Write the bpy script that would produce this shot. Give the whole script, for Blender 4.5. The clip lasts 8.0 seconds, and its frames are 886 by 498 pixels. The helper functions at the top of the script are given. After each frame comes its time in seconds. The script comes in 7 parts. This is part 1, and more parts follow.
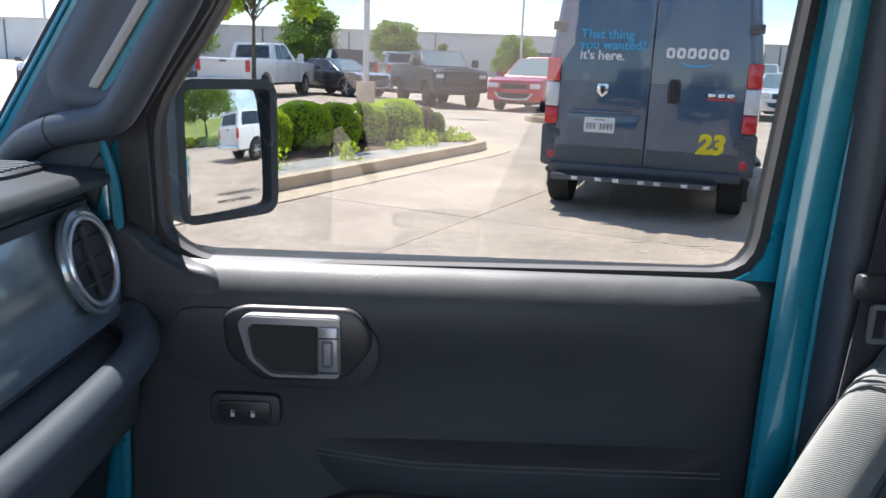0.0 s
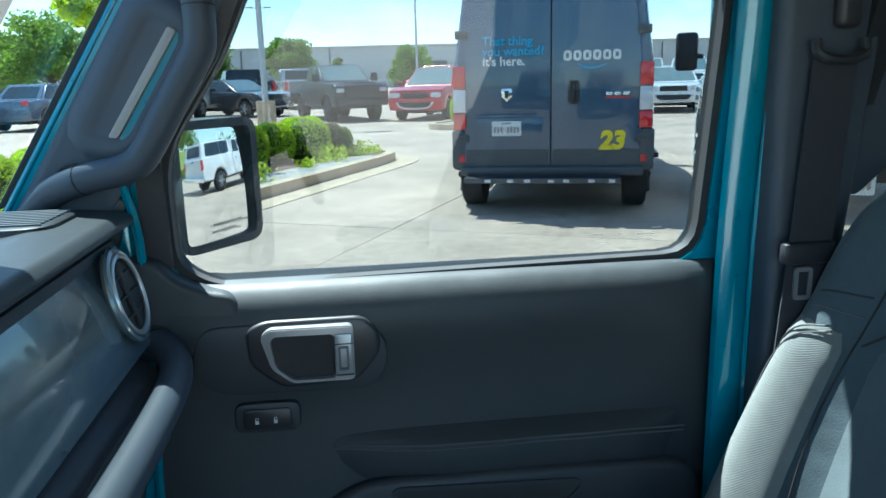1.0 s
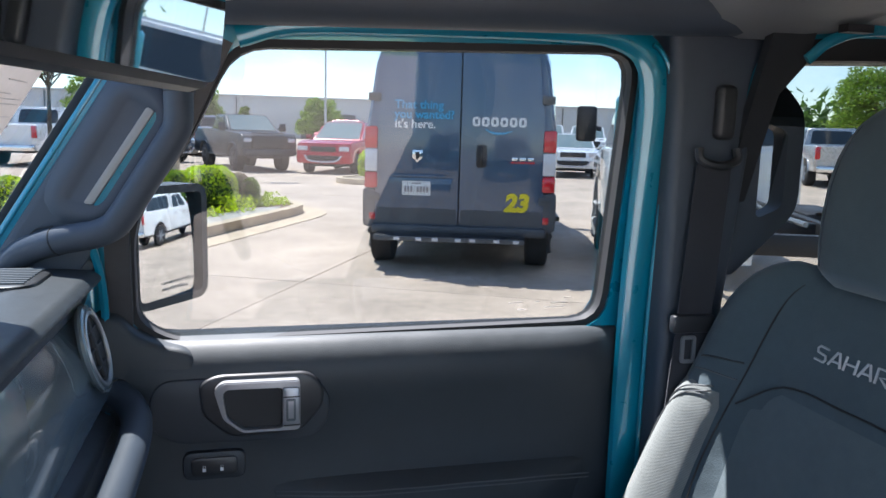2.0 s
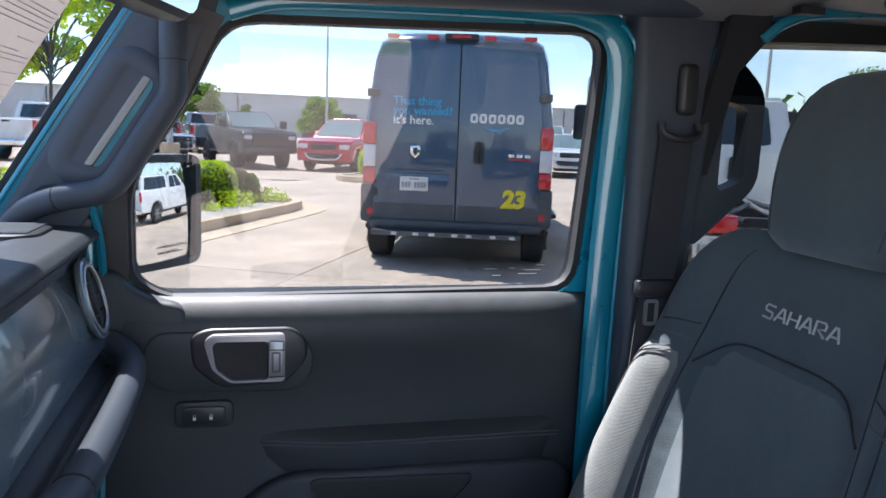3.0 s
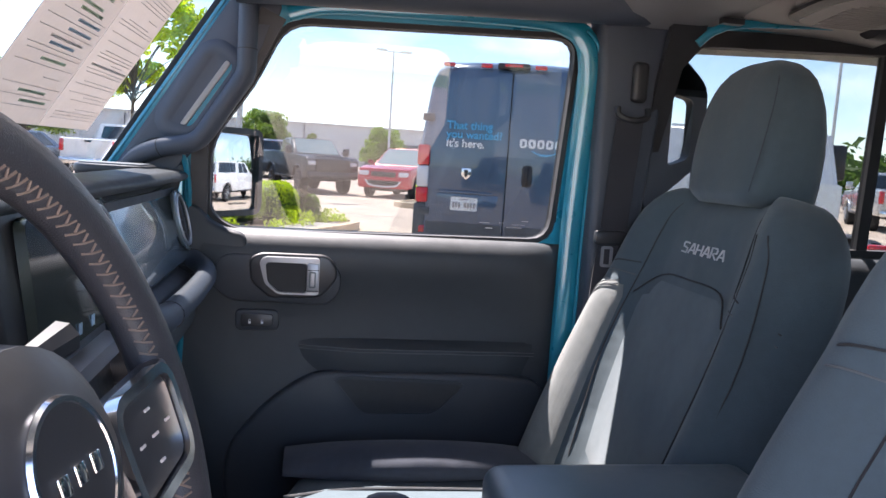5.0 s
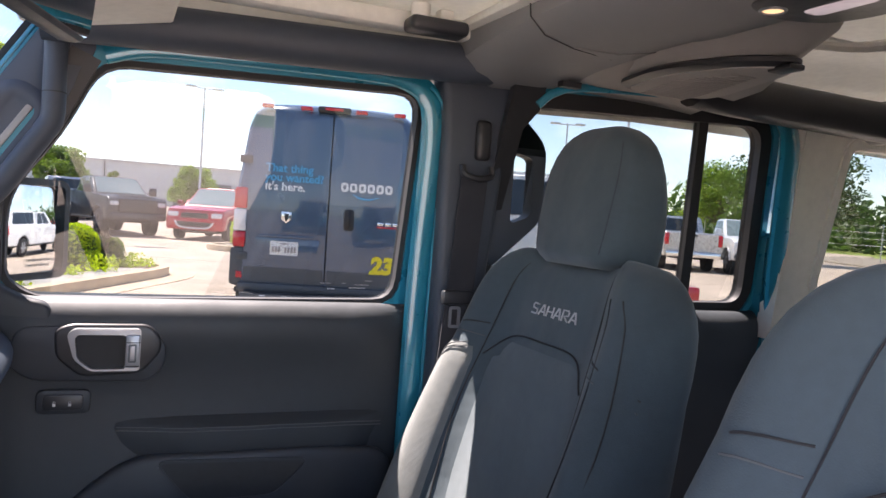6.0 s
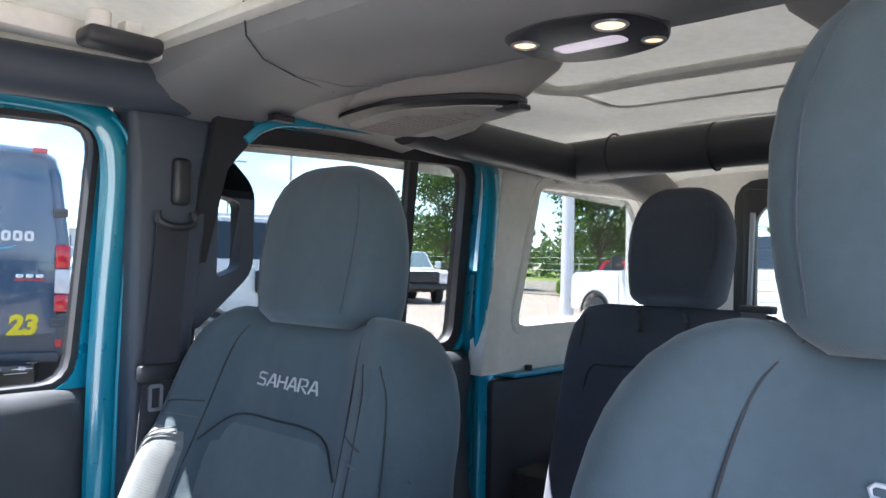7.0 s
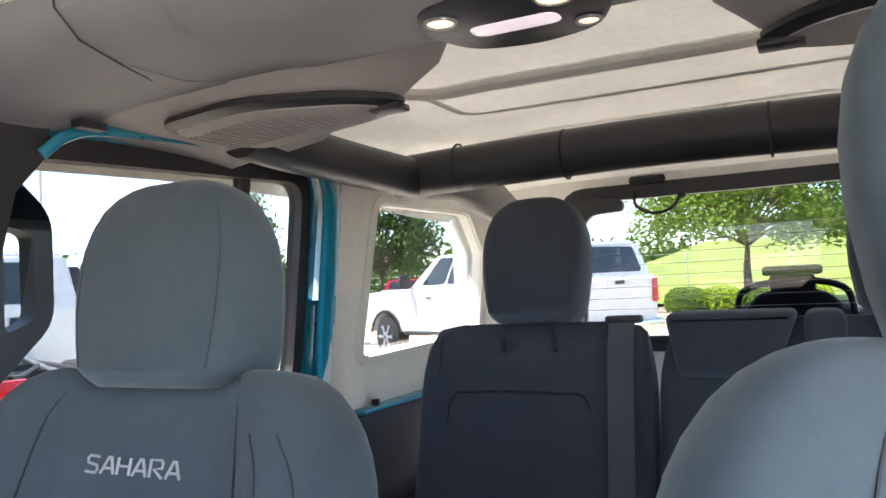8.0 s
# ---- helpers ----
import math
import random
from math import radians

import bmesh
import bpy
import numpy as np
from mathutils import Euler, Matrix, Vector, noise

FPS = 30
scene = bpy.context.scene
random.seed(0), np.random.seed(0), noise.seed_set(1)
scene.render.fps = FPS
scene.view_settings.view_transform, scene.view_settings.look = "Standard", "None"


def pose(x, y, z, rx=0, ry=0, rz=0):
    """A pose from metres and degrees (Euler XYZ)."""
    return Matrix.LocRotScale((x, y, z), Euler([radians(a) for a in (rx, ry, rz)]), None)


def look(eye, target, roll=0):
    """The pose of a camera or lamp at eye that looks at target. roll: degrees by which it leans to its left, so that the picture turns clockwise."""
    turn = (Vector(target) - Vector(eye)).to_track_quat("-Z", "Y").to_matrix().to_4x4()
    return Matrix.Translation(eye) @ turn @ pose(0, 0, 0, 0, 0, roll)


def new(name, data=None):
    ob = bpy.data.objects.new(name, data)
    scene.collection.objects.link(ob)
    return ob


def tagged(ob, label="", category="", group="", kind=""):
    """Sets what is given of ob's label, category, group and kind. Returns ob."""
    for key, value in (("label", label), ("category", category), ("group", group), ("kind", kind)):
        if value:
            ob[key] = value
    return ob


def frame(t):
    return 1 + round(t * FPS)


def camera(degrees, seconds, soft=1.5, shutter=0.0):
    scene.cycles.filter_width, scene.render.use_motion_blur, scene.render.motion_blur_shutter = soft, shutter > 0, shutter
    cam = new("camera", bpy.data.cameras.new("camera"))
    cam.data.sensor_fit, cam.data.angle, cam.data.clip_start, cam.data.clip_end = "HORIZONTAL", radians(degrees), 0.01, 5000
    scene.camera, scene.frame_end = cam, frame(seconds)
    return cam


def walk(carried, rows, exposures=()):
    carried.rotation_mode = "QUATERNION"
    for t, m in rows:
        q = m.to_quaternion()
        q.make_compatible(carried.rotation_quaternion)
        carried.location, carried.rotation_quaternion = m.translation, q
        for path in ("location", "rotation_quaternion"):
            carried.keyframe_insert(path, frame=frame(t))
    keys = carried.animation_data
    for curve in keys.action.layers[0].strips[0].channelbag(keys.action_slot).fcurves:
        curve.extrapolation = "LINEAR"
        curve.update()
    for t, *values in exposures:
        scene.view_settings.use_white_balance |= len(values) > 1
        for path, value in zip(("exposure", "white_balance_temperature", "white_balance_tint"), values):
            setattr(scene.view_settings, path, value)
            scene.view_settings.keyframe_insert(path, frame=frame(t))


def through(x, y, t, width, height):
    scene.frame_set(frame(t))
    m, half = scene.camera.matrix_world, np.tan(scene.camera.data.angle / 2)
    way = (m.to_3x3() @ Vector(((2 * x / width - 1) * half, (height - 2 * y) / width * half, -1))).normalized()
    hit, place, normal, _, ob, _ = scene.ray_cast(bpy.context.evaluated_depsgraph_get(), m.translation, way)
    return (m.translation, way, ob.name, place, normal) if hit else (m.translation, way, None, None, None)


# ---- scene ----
cam = camera(60.2, 8.0)
PATH = [
    (0, (0.006, -0.909, 1.418), (0.005, 1.035, 0.947), 2.1),
    (0.5, (-0.042, -0.963, 1.46), (0.121, 0.994, 1.08), -0.4),
    (1, (-0.106, -1.034, 1.444), (0.122, 0.902, 0.999), -1.6),
    (1.5, (-0.16, -1.112, 1.487), (0.192, 0.818, 1.1), 1.0),
    (1.7, (-0.182, -1.131, 1.493), (0.264, 0.793, 1.177), 1.5),
    (2.8, (-0.17, -1.224, 1.46), (0.336, 0.687, 1.161), 1.6),
    (3, (-0.165, -1.247, 1.446), (0.318, 0.67, 1.142), 2.2),
    (3.5, (-0.173, -1.359, 1.366), (0.24, 0.577, 1.082), 4.0),
    (4, (-0.103, -1.494, 1.331), (0.205, 0.468, 1.096), 3.9),
    (5.3, (-0.134, -1.659, 1.341), (0.231, 0.295, 1.122), 3.5),
    (5.5, (-0.132, -1.644, 1.347), (0.317, 0.296, 1.156), 3.7),
    (6, (-0.164, -1.552, 1.368), (0.62, 0.286, 1.279), 4.0),
    (6.5, (-0.18, -1.442, 1.386), (1.018, 0.159, 1.392), 3.0),
    (7, (-0.146, -1.34, 1.39), (1.33, 0.009, 1.435), 1.2),
    (7.5, (-0.091, -1.217, 1.398), (1.578, -0.117, 1.453), -1.0),
    (8, (-0.081, -1.105, 1.398), (1.715, -0.23, 1.495), -2.8),
]
walk(cam, [(t, look(e, a, r)) for t, e, a, r in PATH],
     exposures=[(0, 3.27, 6350, 15), (0.5, 3.25, 5380, -3), (1, 3.2, 5380, -7), (1.5, 3.28, 5750, 5), (3, 3.25, 6100, 17), (3.5, 3.42, 6200, 20), (4, 3.66, 6400, 25), (5.5, 3.53, 6650, 20), (6, 3.6, 6900, 24), (6.5, 3.85, 6450, 22), (7, 4.14, 5950, 15), (7.5, 4.45, 6400, 18), (8, 4.6, 6650, 18)])

# ---- light: clear sky, high sun ahead of the passenger door ----
SUN = Vector((-0.25, 0.45, 1.0)).normalized()
world = bpy.data.worlds.new("sky")
scene.world = world
world.use_nodes = True
wn = world.node_tree.nodes
sky = wn.new("ShaderNodeTexSky")
sky.sky_type, sky.sun_disc = "NISHITA", False
sky.sun_elevation = math.asin(SUN.z)
sky.sun_rotation = math.atan2(SUN.x, SUN.y)
sky.air_density, sky.dust_density, sky.ozone_density = 0.9, 0.1, 2.5
wn["Background"].inputs["Strength"].default_value = 0.088
# thin fair-weather clouds over the clear sky
wl = world.node_tree.links.new
coord, cloud, edge, veil = wn.new("ShaderNodeTexCoord"), wn.new("ShaderNodeTexNoise"), wn.new("ShaderNodeMapRange"), wn.new("ShaderNodeMix")
stretch = wn.new("ShaderNodeMapping")
stretch.inputs["Scale"].default_value = (1.0, 1.0, 2.6)
wl(coord.outputs["Generated"], stretch.inputs["Vector"])
wl(stretch.outputs["Vector"], cloud.inputs["Vector"])
cloud.inputs["Scale"].default_value, cloud.inputs["Detail"].default_value, cloud.inputs["Roughness"].default_value = 5.0, 7, 0.55
edge.inputs["From Min"].default_value, edge.inputs["From Max"].default_value, edge.inputs["To Max"].default_value = 0.50, 0.76, 0.5
wl(cloud.outputs["Fac"], edge.inputs["Value"])
veil.data_type = "RGBA"
veil.inputs["B"].default_value = (9.5, 9.7, 10.0, 1)
wl(edge.outputs["Result"], veil.inputs["Factor"])
wl(sky.outputs[0], veil.inputs["A"])
wl(veil.outputs["Result"], wn["Background"].inputs["Color"])
sun = new("sun", bpy.data.lights.new("sun", "SUN"))
sun.data.energy, sun.data.angle, sun.data.color = 2.5, radians(0.5), (1.0, 0.95, 0.88)
sun.matrix_world = look(SUN * 50, (0, 0, 0))

# ---- materials ----
def mat(name, color, rough=0.5, metal=0.0, vary=0.12, scale=6.0, bump=0.0, bump_scale=200.0, coat=0.0, spec=0.5, rough_vary=0.08, color2=None, per_object=0.0, sheen=0.0, stretch=None):
    """A surface with colour variation at two scales, uneven gloss and fine relief."""
    m = bpy.data.materials.new(name)
    m.use_nodes = True
    nt = m.node_tree
    N, L = nt.nodes, nt.links.new
    b = N["Principled BSDF"]
    b.inputs["Metallic"].default_value = metal
    b.inputs["Coat Weight"].default_value = coat
    b.inputs["Coat Roughness"].default_value = 0.04
    b.inputs["Specular IOR Level"].default_value = spec
    b.inputs["Sheen Weight"].default_value = sheen
    tc = N.new("ShaderNodeTexCoord")
    src = tc.outputs["Object"]
    if stretch:
        mp = N.new("ShaderNodeMapping")
        mp.inputs["Scale"].default_value = stretch
        L(src, mp.inputs["Vector"])
        src = mp.outputs["Vector"]
    big, small = N.new("ShaderNodeTexNoise"), N.new("ShaderNodeTexNoise")
    big.inputs["Scale"].default_value, small.inputs["Scale"].default_value = scale, scale * 11
    big.inputs["Detail"].default_value = 4
    small.inputs["Detail"].default_value = 3
    L(src, big.inputs["Vector"])
    L(src, small.inputs["Vector"])
    mix = N.new("ShaderNodeMix")
    mix.inputs["Factor"].default_value = 0.4
    L(big.outputs["Fac"], mix.inputs["A"])
    L(small.outputs["Fac"], mix.inputs["B"])
    ramp = N.new("ShaderNodeValToRGB")
    c = Vector(color)
    lo, hi = c * (1 - vary), (Vector(color2) if color2 else c * (1 + vary))
    ramp.color_ramp.elements[0].position, ramp.color_ramp.elements[1].position = 0.36, 0.64
    ramp.color_ramp.elements[0].color = (*[max(0, v) for v in lo], 1)
    ramp.color_ramp.elements[1].color = (*[min(1, v) for v in hi], 1)
    L(mix.outputs["Result"], ramp.inputs["Fac"])
    col = ramp.outputs["Color"]
    if per_object:
        info = N.new("ShaderNodeObjectInfo")
        rng = N.new("ShaderNodeMapRange")
        rng.inputs["To Min"].default_value, rng.inputs["To Max"].default_value = 1 - per_object, 1 + per_object
        L(info.outputs["Random"], rng.inputs["Value"])
        hsv = N.new("ShaderNodeHueSaturation")
        L(rng.outputs["Result"], hsv.inputs["Value"])
        L(col, hsv.inputs["Color"])
        col = hsv.outputs["Color"]
    L(col, b.inputs["Base Color"])
    rr = N.new("ShaderNodeMapRange")
    rr.inputs["To Min"].default_value, rr.inputs["To Max"].default_value = max(0.02, rough - rough_vary), min(1, rough + rough_vary)
    L(small.outputs["Fac"], rr.inputs["Value"])
    L(rr.outputs["Result"], b.inputs["Roughness"])
    if bump:
        g = N.new("ShaderNodeTexNoise")
        g.inputs["Scale"].default_value, g.inputs["Detail"].default_value = bump_scale, 2
        L(src, g.inputs["Vector"])
        bp = N.new("ShaderNodeBump")
        bp.inputs["Strength"].default_value, bp.inputs["Distance"].default_value = bump, 0.4 / bump_scale
        L(g.outputs["Fac"], bp.inputs["Height"])
        L(bp.outputs["Normal"], b.inputs["Normal"])
    return m


def grained(name, color, rough=0.5, cell=420.0, strength=0.35, spec=0.5):
    """Moulded, leather-grained trim: small cells with creases between them."""
    m = mat(name, color, rough, vary=0.08, scale=4, spec=spec)
    N, L = m.node_tree.nodes, m.node_tree.links.new
    v = N.new("ShaderNodeTexVoronoi")
    v.inputs["Scale"].default_value = cell
    v.feature = "DISTANCE_TO_EDGE"
    L(N["Texture Coordinate"].outputs["Object"], v.inputs["Vector"])
    bp = N.new("ShaderNodeBump")
    bp.inputs["Strength"].default_value, bp.inputs["Distance"].default_value = strength, 0.6 / cell
    L(v.outputs["Distance"], bp.inputs["Height"])
    L(bp.outputs["Normal"], N["Principled BSDF"].inputs["Normal"])
    return m


def woven(name, color, thread=700.0, strength=0.5, vary=0.1, rough=0.9, diagonal=True, single=False):
    """Woven cloth: two crossing wave patterns as relief and as light and dark threads."""
    m = mat(name, color, rough, vary=vary, scale=5, spec=0.2, sheen=0.15)
    N, L = m.node_tree.nodes, m.node_tree.links.new
    tc = N["Texture Coordinate"].outputs["Object"]
    waves = []
    for d in ("X", "Y", "Z"):
        w = N.new("ShaderNodeTexWave")
        w.bands_direction = "DIAGONAL" if diagonal and d == "Y" else d
        w.inputs["Scale"].default_value = thread / 6.28
        w.inputs["Distortion"].default_value = 0.6
        w.inputs["Detail"].default_value = 0
        L(tc, w.inputs["Vector"])
        waves.append(w)
    a = N.new("ShaderNodeMath")
    a.operation = "MULTIPLY"
    L(waves[1].outputs["Fac"], a.inputs[0])
    if single:
        a.inputs[1].default_value = 1.0
    else:
        L(waves[2].outputs["Fac"], a.inputs[1])
    bp = N.new("ShaderNodeBump")
    bp.inputs["Strength"].default_value, bp.inputs["Distance"].default_value = strength, 0.0012
    L(a.outputs[0], bp.inputs["Height"])
    b = N["Principled BSDF"]
    L(bp.outputs["Normal"], b.inputs["Normal"])
    old = b.inputs["Base Color"].links[0].from_socket
    mx = N.new("ShaderNodeMix")
    mx.data_type, mx.blend_type = "RGBA", "MULTIPLY"
    mx.inputs["Factor"].default_value = 0.22 if single else 0.45
    L(old, mx.inputs["A"])
    L(a.outputs[0], mx.inputs["B"])
    L(mx.outputs["Result"], b.inputs["Base Color"])
    return m


def glass(name, tint=(1, 1, 1), gloss=0.03):
    """Thin pane: clear view through it and a mirror-like share at grazing angles."""
    m = bpy.data.materials.new(name)
    m.use_nodes = True
    N, L = m.node_tree.nodes, m.node_tree.links.new
    N.remove(N["Principled BSDF"])
    t, g, mx, fr = N.new("ShaderNodeBsdfTransparent"), N.new("ShaderNodeBsdfGlossy"), N.new("ShaderNodeMixShader"), N.new("ShaderNodeLayerWeight")
    pw, ml = N.new("ShaderNodeMath"), N.new("ShaderNodeMath")
    pw.operation, ml.operation = "POWER", "MULTIPLY_ADD"
    pw.inputs[1].default_value = 4.5
    share = 4.5  # a wider, dimmer mirror share draws with less grain
    ml.inputs[1].default_value, ml.inputs[2].default_value = 0.6, gloss * share
    t.inputs["Color"].default_value = (*(c * (1 - gloss) / (1 - gloss * share) for c in tint), 1)
    g.inputs["Color"].default_value = (1 / share, 1 / share, 1 / share, 1)
    g.inputs["Roughness"].default_value = 0.0
    fr.inputs["Blend"].default_value = 0.5
    L(fr.outputs["Facing"], pw.inputs[0])
    L(pw.outputs[0], ml.inputs[0])
    L(ml.outputs[0], mx.inputs[0])
    L(t.outputs[0], mx.inputs[1])
    L(g.outputs[0], mx.inputs[2])
    L(mx.outputs[0], N["Material Output"].inputs["Surface"])
    return m


def leaf(name, color, vary=0.4, through=0.45, scale=3.0, glow_=1.5):
    """Thin leaf that also lets light through."""
    m = mat(name, color, 0.5, vary=vary, scale=scale, per_object=0.08, spec=0.35)
    N, L = m.node_tree.nodes, m.node_tree.links.new
    b = N["Principled BSDF"]
    tr, mx = N.new("ShaderNodeBsdfTranslucent"), N.new("ShaderNodeMixShader")
    mx.inputs[0].default_value = through
    hs = N.new("ShaderNodeHueSaturation")
    hs.inputs["Value"].default_value, hs.inputs["Saturation"].default_value = glow_, 1.1 if glow_ > 1 else 1.0
    L(b.inputs["Base Color"].links[0].from_socket, hs.inputs["Color"])
    L(hs.outputs[0], tr.inputs["Color"])
    L(b.outputs[0], mx.inputs[1])
    L(tr.outputs[0], mx.inputs[2])
    L(mx.outputs[0], N["Material Output"].inputs["Surface"])
    return m


def glow(name, color, strength):
    m = mat(name, color, 0.3)
    b = m.node_tree.nodes["Principled BSDF"]
    b.inputs["Emission Color"].default_value = (*color, 1)
    b.inputs["Emission Strength"].default_value = strength
    return m


TEAL = mat("teal_metallic_paint", (0.005, 0.205, 0.305), 0.3, 0.15, vary=0.08, scale=3, coat=1.0, bump=0.02, bump_scale=900)
TRIM = grained("black_grained_trim", (0.032, 0.037, 0.045), 0.5, 520, 0.2)
TRIM_CAGE = grained("charcoal_cage_padding", (0.048, 0.060, 0.080), 0.55, 600, 0.15)
TRIM_SOFT = grained("soft_padded_vinyl", (0.036, 0.042, 0.048), 0.52, 430, 0.22, 0.4)
TRIM_DARK = mat("black_smooth_plastic", (0.026, 0.027, 0.031), 0.4, vary=0.15, scale=8, bump=0.05, bump_scale=700)
TRIM_GREY = mat("charcoal_moulded_plastic", (0.092, 0.108, 0.122), 0.6, vary=0.08, scale=3, bump=0.12, bump_scale=900)
PILLAR = mat("slate_moulded_plastic", (0.066, 0.080, 0.104), 0.55, vary=0.07, scale=4, bump=0.14, bump_scale=900)
RUBBER = mat("black_rubber_seal", (0.018, 0.018, 0.020), 0.65, vary=0.2, scale=15)
CLOTH = mat("charcoal_seat_cloth", (0.060, 0.084, 0.098), 0.9, vary=0.08, scale=7, bump=0.5, bump_scale=520, spec=0.2, sheen=0.2)
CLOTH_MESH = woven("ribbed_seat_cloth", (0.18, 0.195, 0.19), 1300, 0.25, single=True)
CLOTH_PALE = mat("slate_seat_cloth", (0.086, 0.112, 0.124), 0.9, vary=0.07, scale=7, bump=0.5, bump_scale=620, spec=0.2, sheen=0.2)
CLOTH_DARK = mat("black_seat_cloth", (0.054, 0.062, 0.079), 0.9, vary=0.1, scale=7, bump=0.5, bump_scale=520, spec=0.2, sheen=0.15)
BEAM = mat("taupe_moulded_roof_trim", (0.36, 0.345, 0.325), 0.6, vary=0.05, scale=3, bump=0.15, bump_scale=700)
BEAM_GREY = mat("grey_moulded_beam_trim", (0.205, 0.207, 0.212), 0.5, vary=0.05, scale=3, bump=0.15, bump_scale=700)
GRILLE = mat("taupe_speaker_mesh", (0.36, 0.345, 0.325), 0.6, vary=0.06, scale=4, bump=0.6, bump_scale=520)
STITCH = mat("grey_stitching_thread", (0.088, 0.093, 0.098), 0.7, bump=0.3, bump_scale=600)
STITCH_SILVER = mat("silver_embroidery_thread", (0.42, 0.43, 0.45), 0.45, bump=0.4, bump_scale=900)
STITCH_TAN = mat("tan_stitching_thread", (0.17, 0.125, 0.10), 0.7, bump=0.3, bump_scale=600)
# blue-grey base colour carries the sky's sheen on the lid
LID = mat("sky_sheen_vinyl_lid", (0.085, 0.115, 0.14), 0.32, vary=0.06, scale=6, bump=0.1, bump_scale=600)
LEATHER = grained("worn_black_leather", (0.040, 0.040, 0.046), 0.4, 500, 0.35)
SATIN = mat("satin_silver_plastic", (0.30, 0.31, 0.33), 0.38, 0.6, vary=0.06, scale=8)
CHROME = mat("bright_chrome", (0.75, 0.76, 0.78), 0.12, 1.0, vary=0.03, scale=8)
DASH_PAINT = mat("grey_blue_dash_paint", (0.165, 0.205, 0.225), 0.20, 0.35, vary=0.06, scale=6, coat=0.7, bump=0.02, bump_scale=700)
HEADLINER = mat("light_grey_roof_lining", (0.88, 0.86, 0.79), 0.8, vary=0.07, scale=5, bump=0.25, bump_scale=260)
HARDTOP = mat("pale_textured_hardtop_shell", (0.85, 0.835, 0.775), 0.7, vary=0.06, scale=4, bump=0.3, bump_scale=420)
BELT_GREY = woven("grey_belt_webbing", (0.17, 0.175, 0.20), 1400, 0.6)
BELT = woven("black_belt_webbing", (0.056, 0.059, 0.072), 1400, 0.6)
CARPET = mat("black_carpet", (0.03, 0.03, 0.032), 0.95, vary=0.3, scale=40, bump=0.8, bump_scale=700)
CLEAR = glass("clear_window_glass", (0.445, 0.46, 0.455), 0.033)
WINDSCREEN = glass("windscreen_glass", (0.62, 0.635, 0.63), 0.033)
TINTED = glass("privacy_window_glass", (0.40, 0.415, 0.405))
MIRROR = mat("mirror_silvering", (0.92, 0.93, 0.93), 0.02, 1.0, vary=0.0, rough_vary=0.0)
PAPER = leaf("white_label_paper", (0.74, 0.68, 0.64), 0.03, 0.5, 10, 1.0)
INK = mat("grey_printing_ink", (0.30, 0.28, 0.275), 0.6)
INK_PALE = mat("pale_grey_printing_ink", (0.60, 0.565, 0.55), 0.6)
INK_BLUE = mat("pale_blue_printing_ink", (0.30, 0.45, 0.58), 0.6)
INK_GREEN = mat("pale_green_printing_ink", (0.38, 0.52, 0.38), 0.6)
SCREEN = mat("dark_display_glass", (0.03, 0.04, 0.035), 0.06, vary=0.05, rough_vary=0.02, coat=0.5)
LAMP_WARM = glow("warm_lamp_lens", (1.0, 0.66, 0.34), 0.11)
LAMP_WHITE = glow("cool_lamp_lens", (0.62, 0.55, 0.58), 0.045)
WHITE_MARK = mat("white_marking", (0.75, 0.75, 0.75), 0.5, vary=0.05)

CONCRETE = mat("pale_concrete", (0.48, 0.385, 0.30), 0.85, vary=0.26, scale=0.9, bump=0.35, bump_scale=90, per_object=0.05)
JOINT = mat("dark_joint_filler", (0.36, 0.295, 0.235), 0.9, vary=0.3, scale=5)
KERB = mat("weathered_kerb_concrete", (0.57, 0.455, 0.32), 0.85, vary=0.18, scale=3, bump=0.4, bump_scale=60)
MULCH = mat("brown_bark_mulch", (0.15, 0.095, 0.065), 0.95, vary=0.45, scale=9, bump=0.9, bump_scale=50)
DUST = mat("pale_dusty_gravel", (0.40, 0.385, 0.35), 0.95, vary=0.25, scale=3, bump=0.5, bump_scale=70)
SOIL = mat("dry_sandy_soil", (0.30, 0.25, 0.19), 0.95, vary=0.3, scale=4, bump=0.6, bump_scale=40)
GRASS = mat("sunlit_grass", (0.20, 0.27, 0.045), 0.9, vary=0.3, scale=0.25, bump=0.3, bump_scale=12, color2=(0.30, 0.36, 0.07))
LEAF = leaf("fresh_green_leaf", (0.19, 0.28, 0.055))
LEAF_LIGHT = leaf("yellow_green_leaf", (0.42, 0.52, 0.06), through=0.55)
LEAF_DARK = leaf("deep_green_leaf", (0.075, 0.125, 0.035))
LEAF_DRY = leaf("dry_brown_leaf", (0.24, 0.17, 0.11), 0.4, 0.2)
BARK = mat("grey_brown_bark", (0.14, 0.11, 0.085), 0.9, vary=0.35, scale=14, bump=0.8, bump_scale=60)
STEEL_POLE = mat("galvanised_pole_paint", (0.55, 0.56, 0.57), 0.5, 0.2, vary=0.06, scale=2)
POLE_WHITE = mat("white_pole_paint", (0.74, 0.74, 0.75), 0.5, vary=0.05, scale=2)
FACADE = mat("grey_precast_wall", (0.56, 0.57, 0.57), 0.8, vary=0.06, scale=0.2)
FACADE_DARK = mat("dark_facade_opening", (0.10, 0.11, 0.12), 0.5, vary=0.1, scale=0.4)
TYRE = mat("black_tyre_rubber", (0.022, 0.022, 0.023), 0.8, vary=0.25, scale=12, bump=0.4, bump_scale=80)
RIM = mat("alloy_wheel_metal", (0.48, 0.49, 0.50), 0.32, 0.8, vary=0.05)
RIM_DARK = mat("dark_wheel_metal", (0.06, 0.06, 0.065), 0.4, 0.6, vary=0.1)
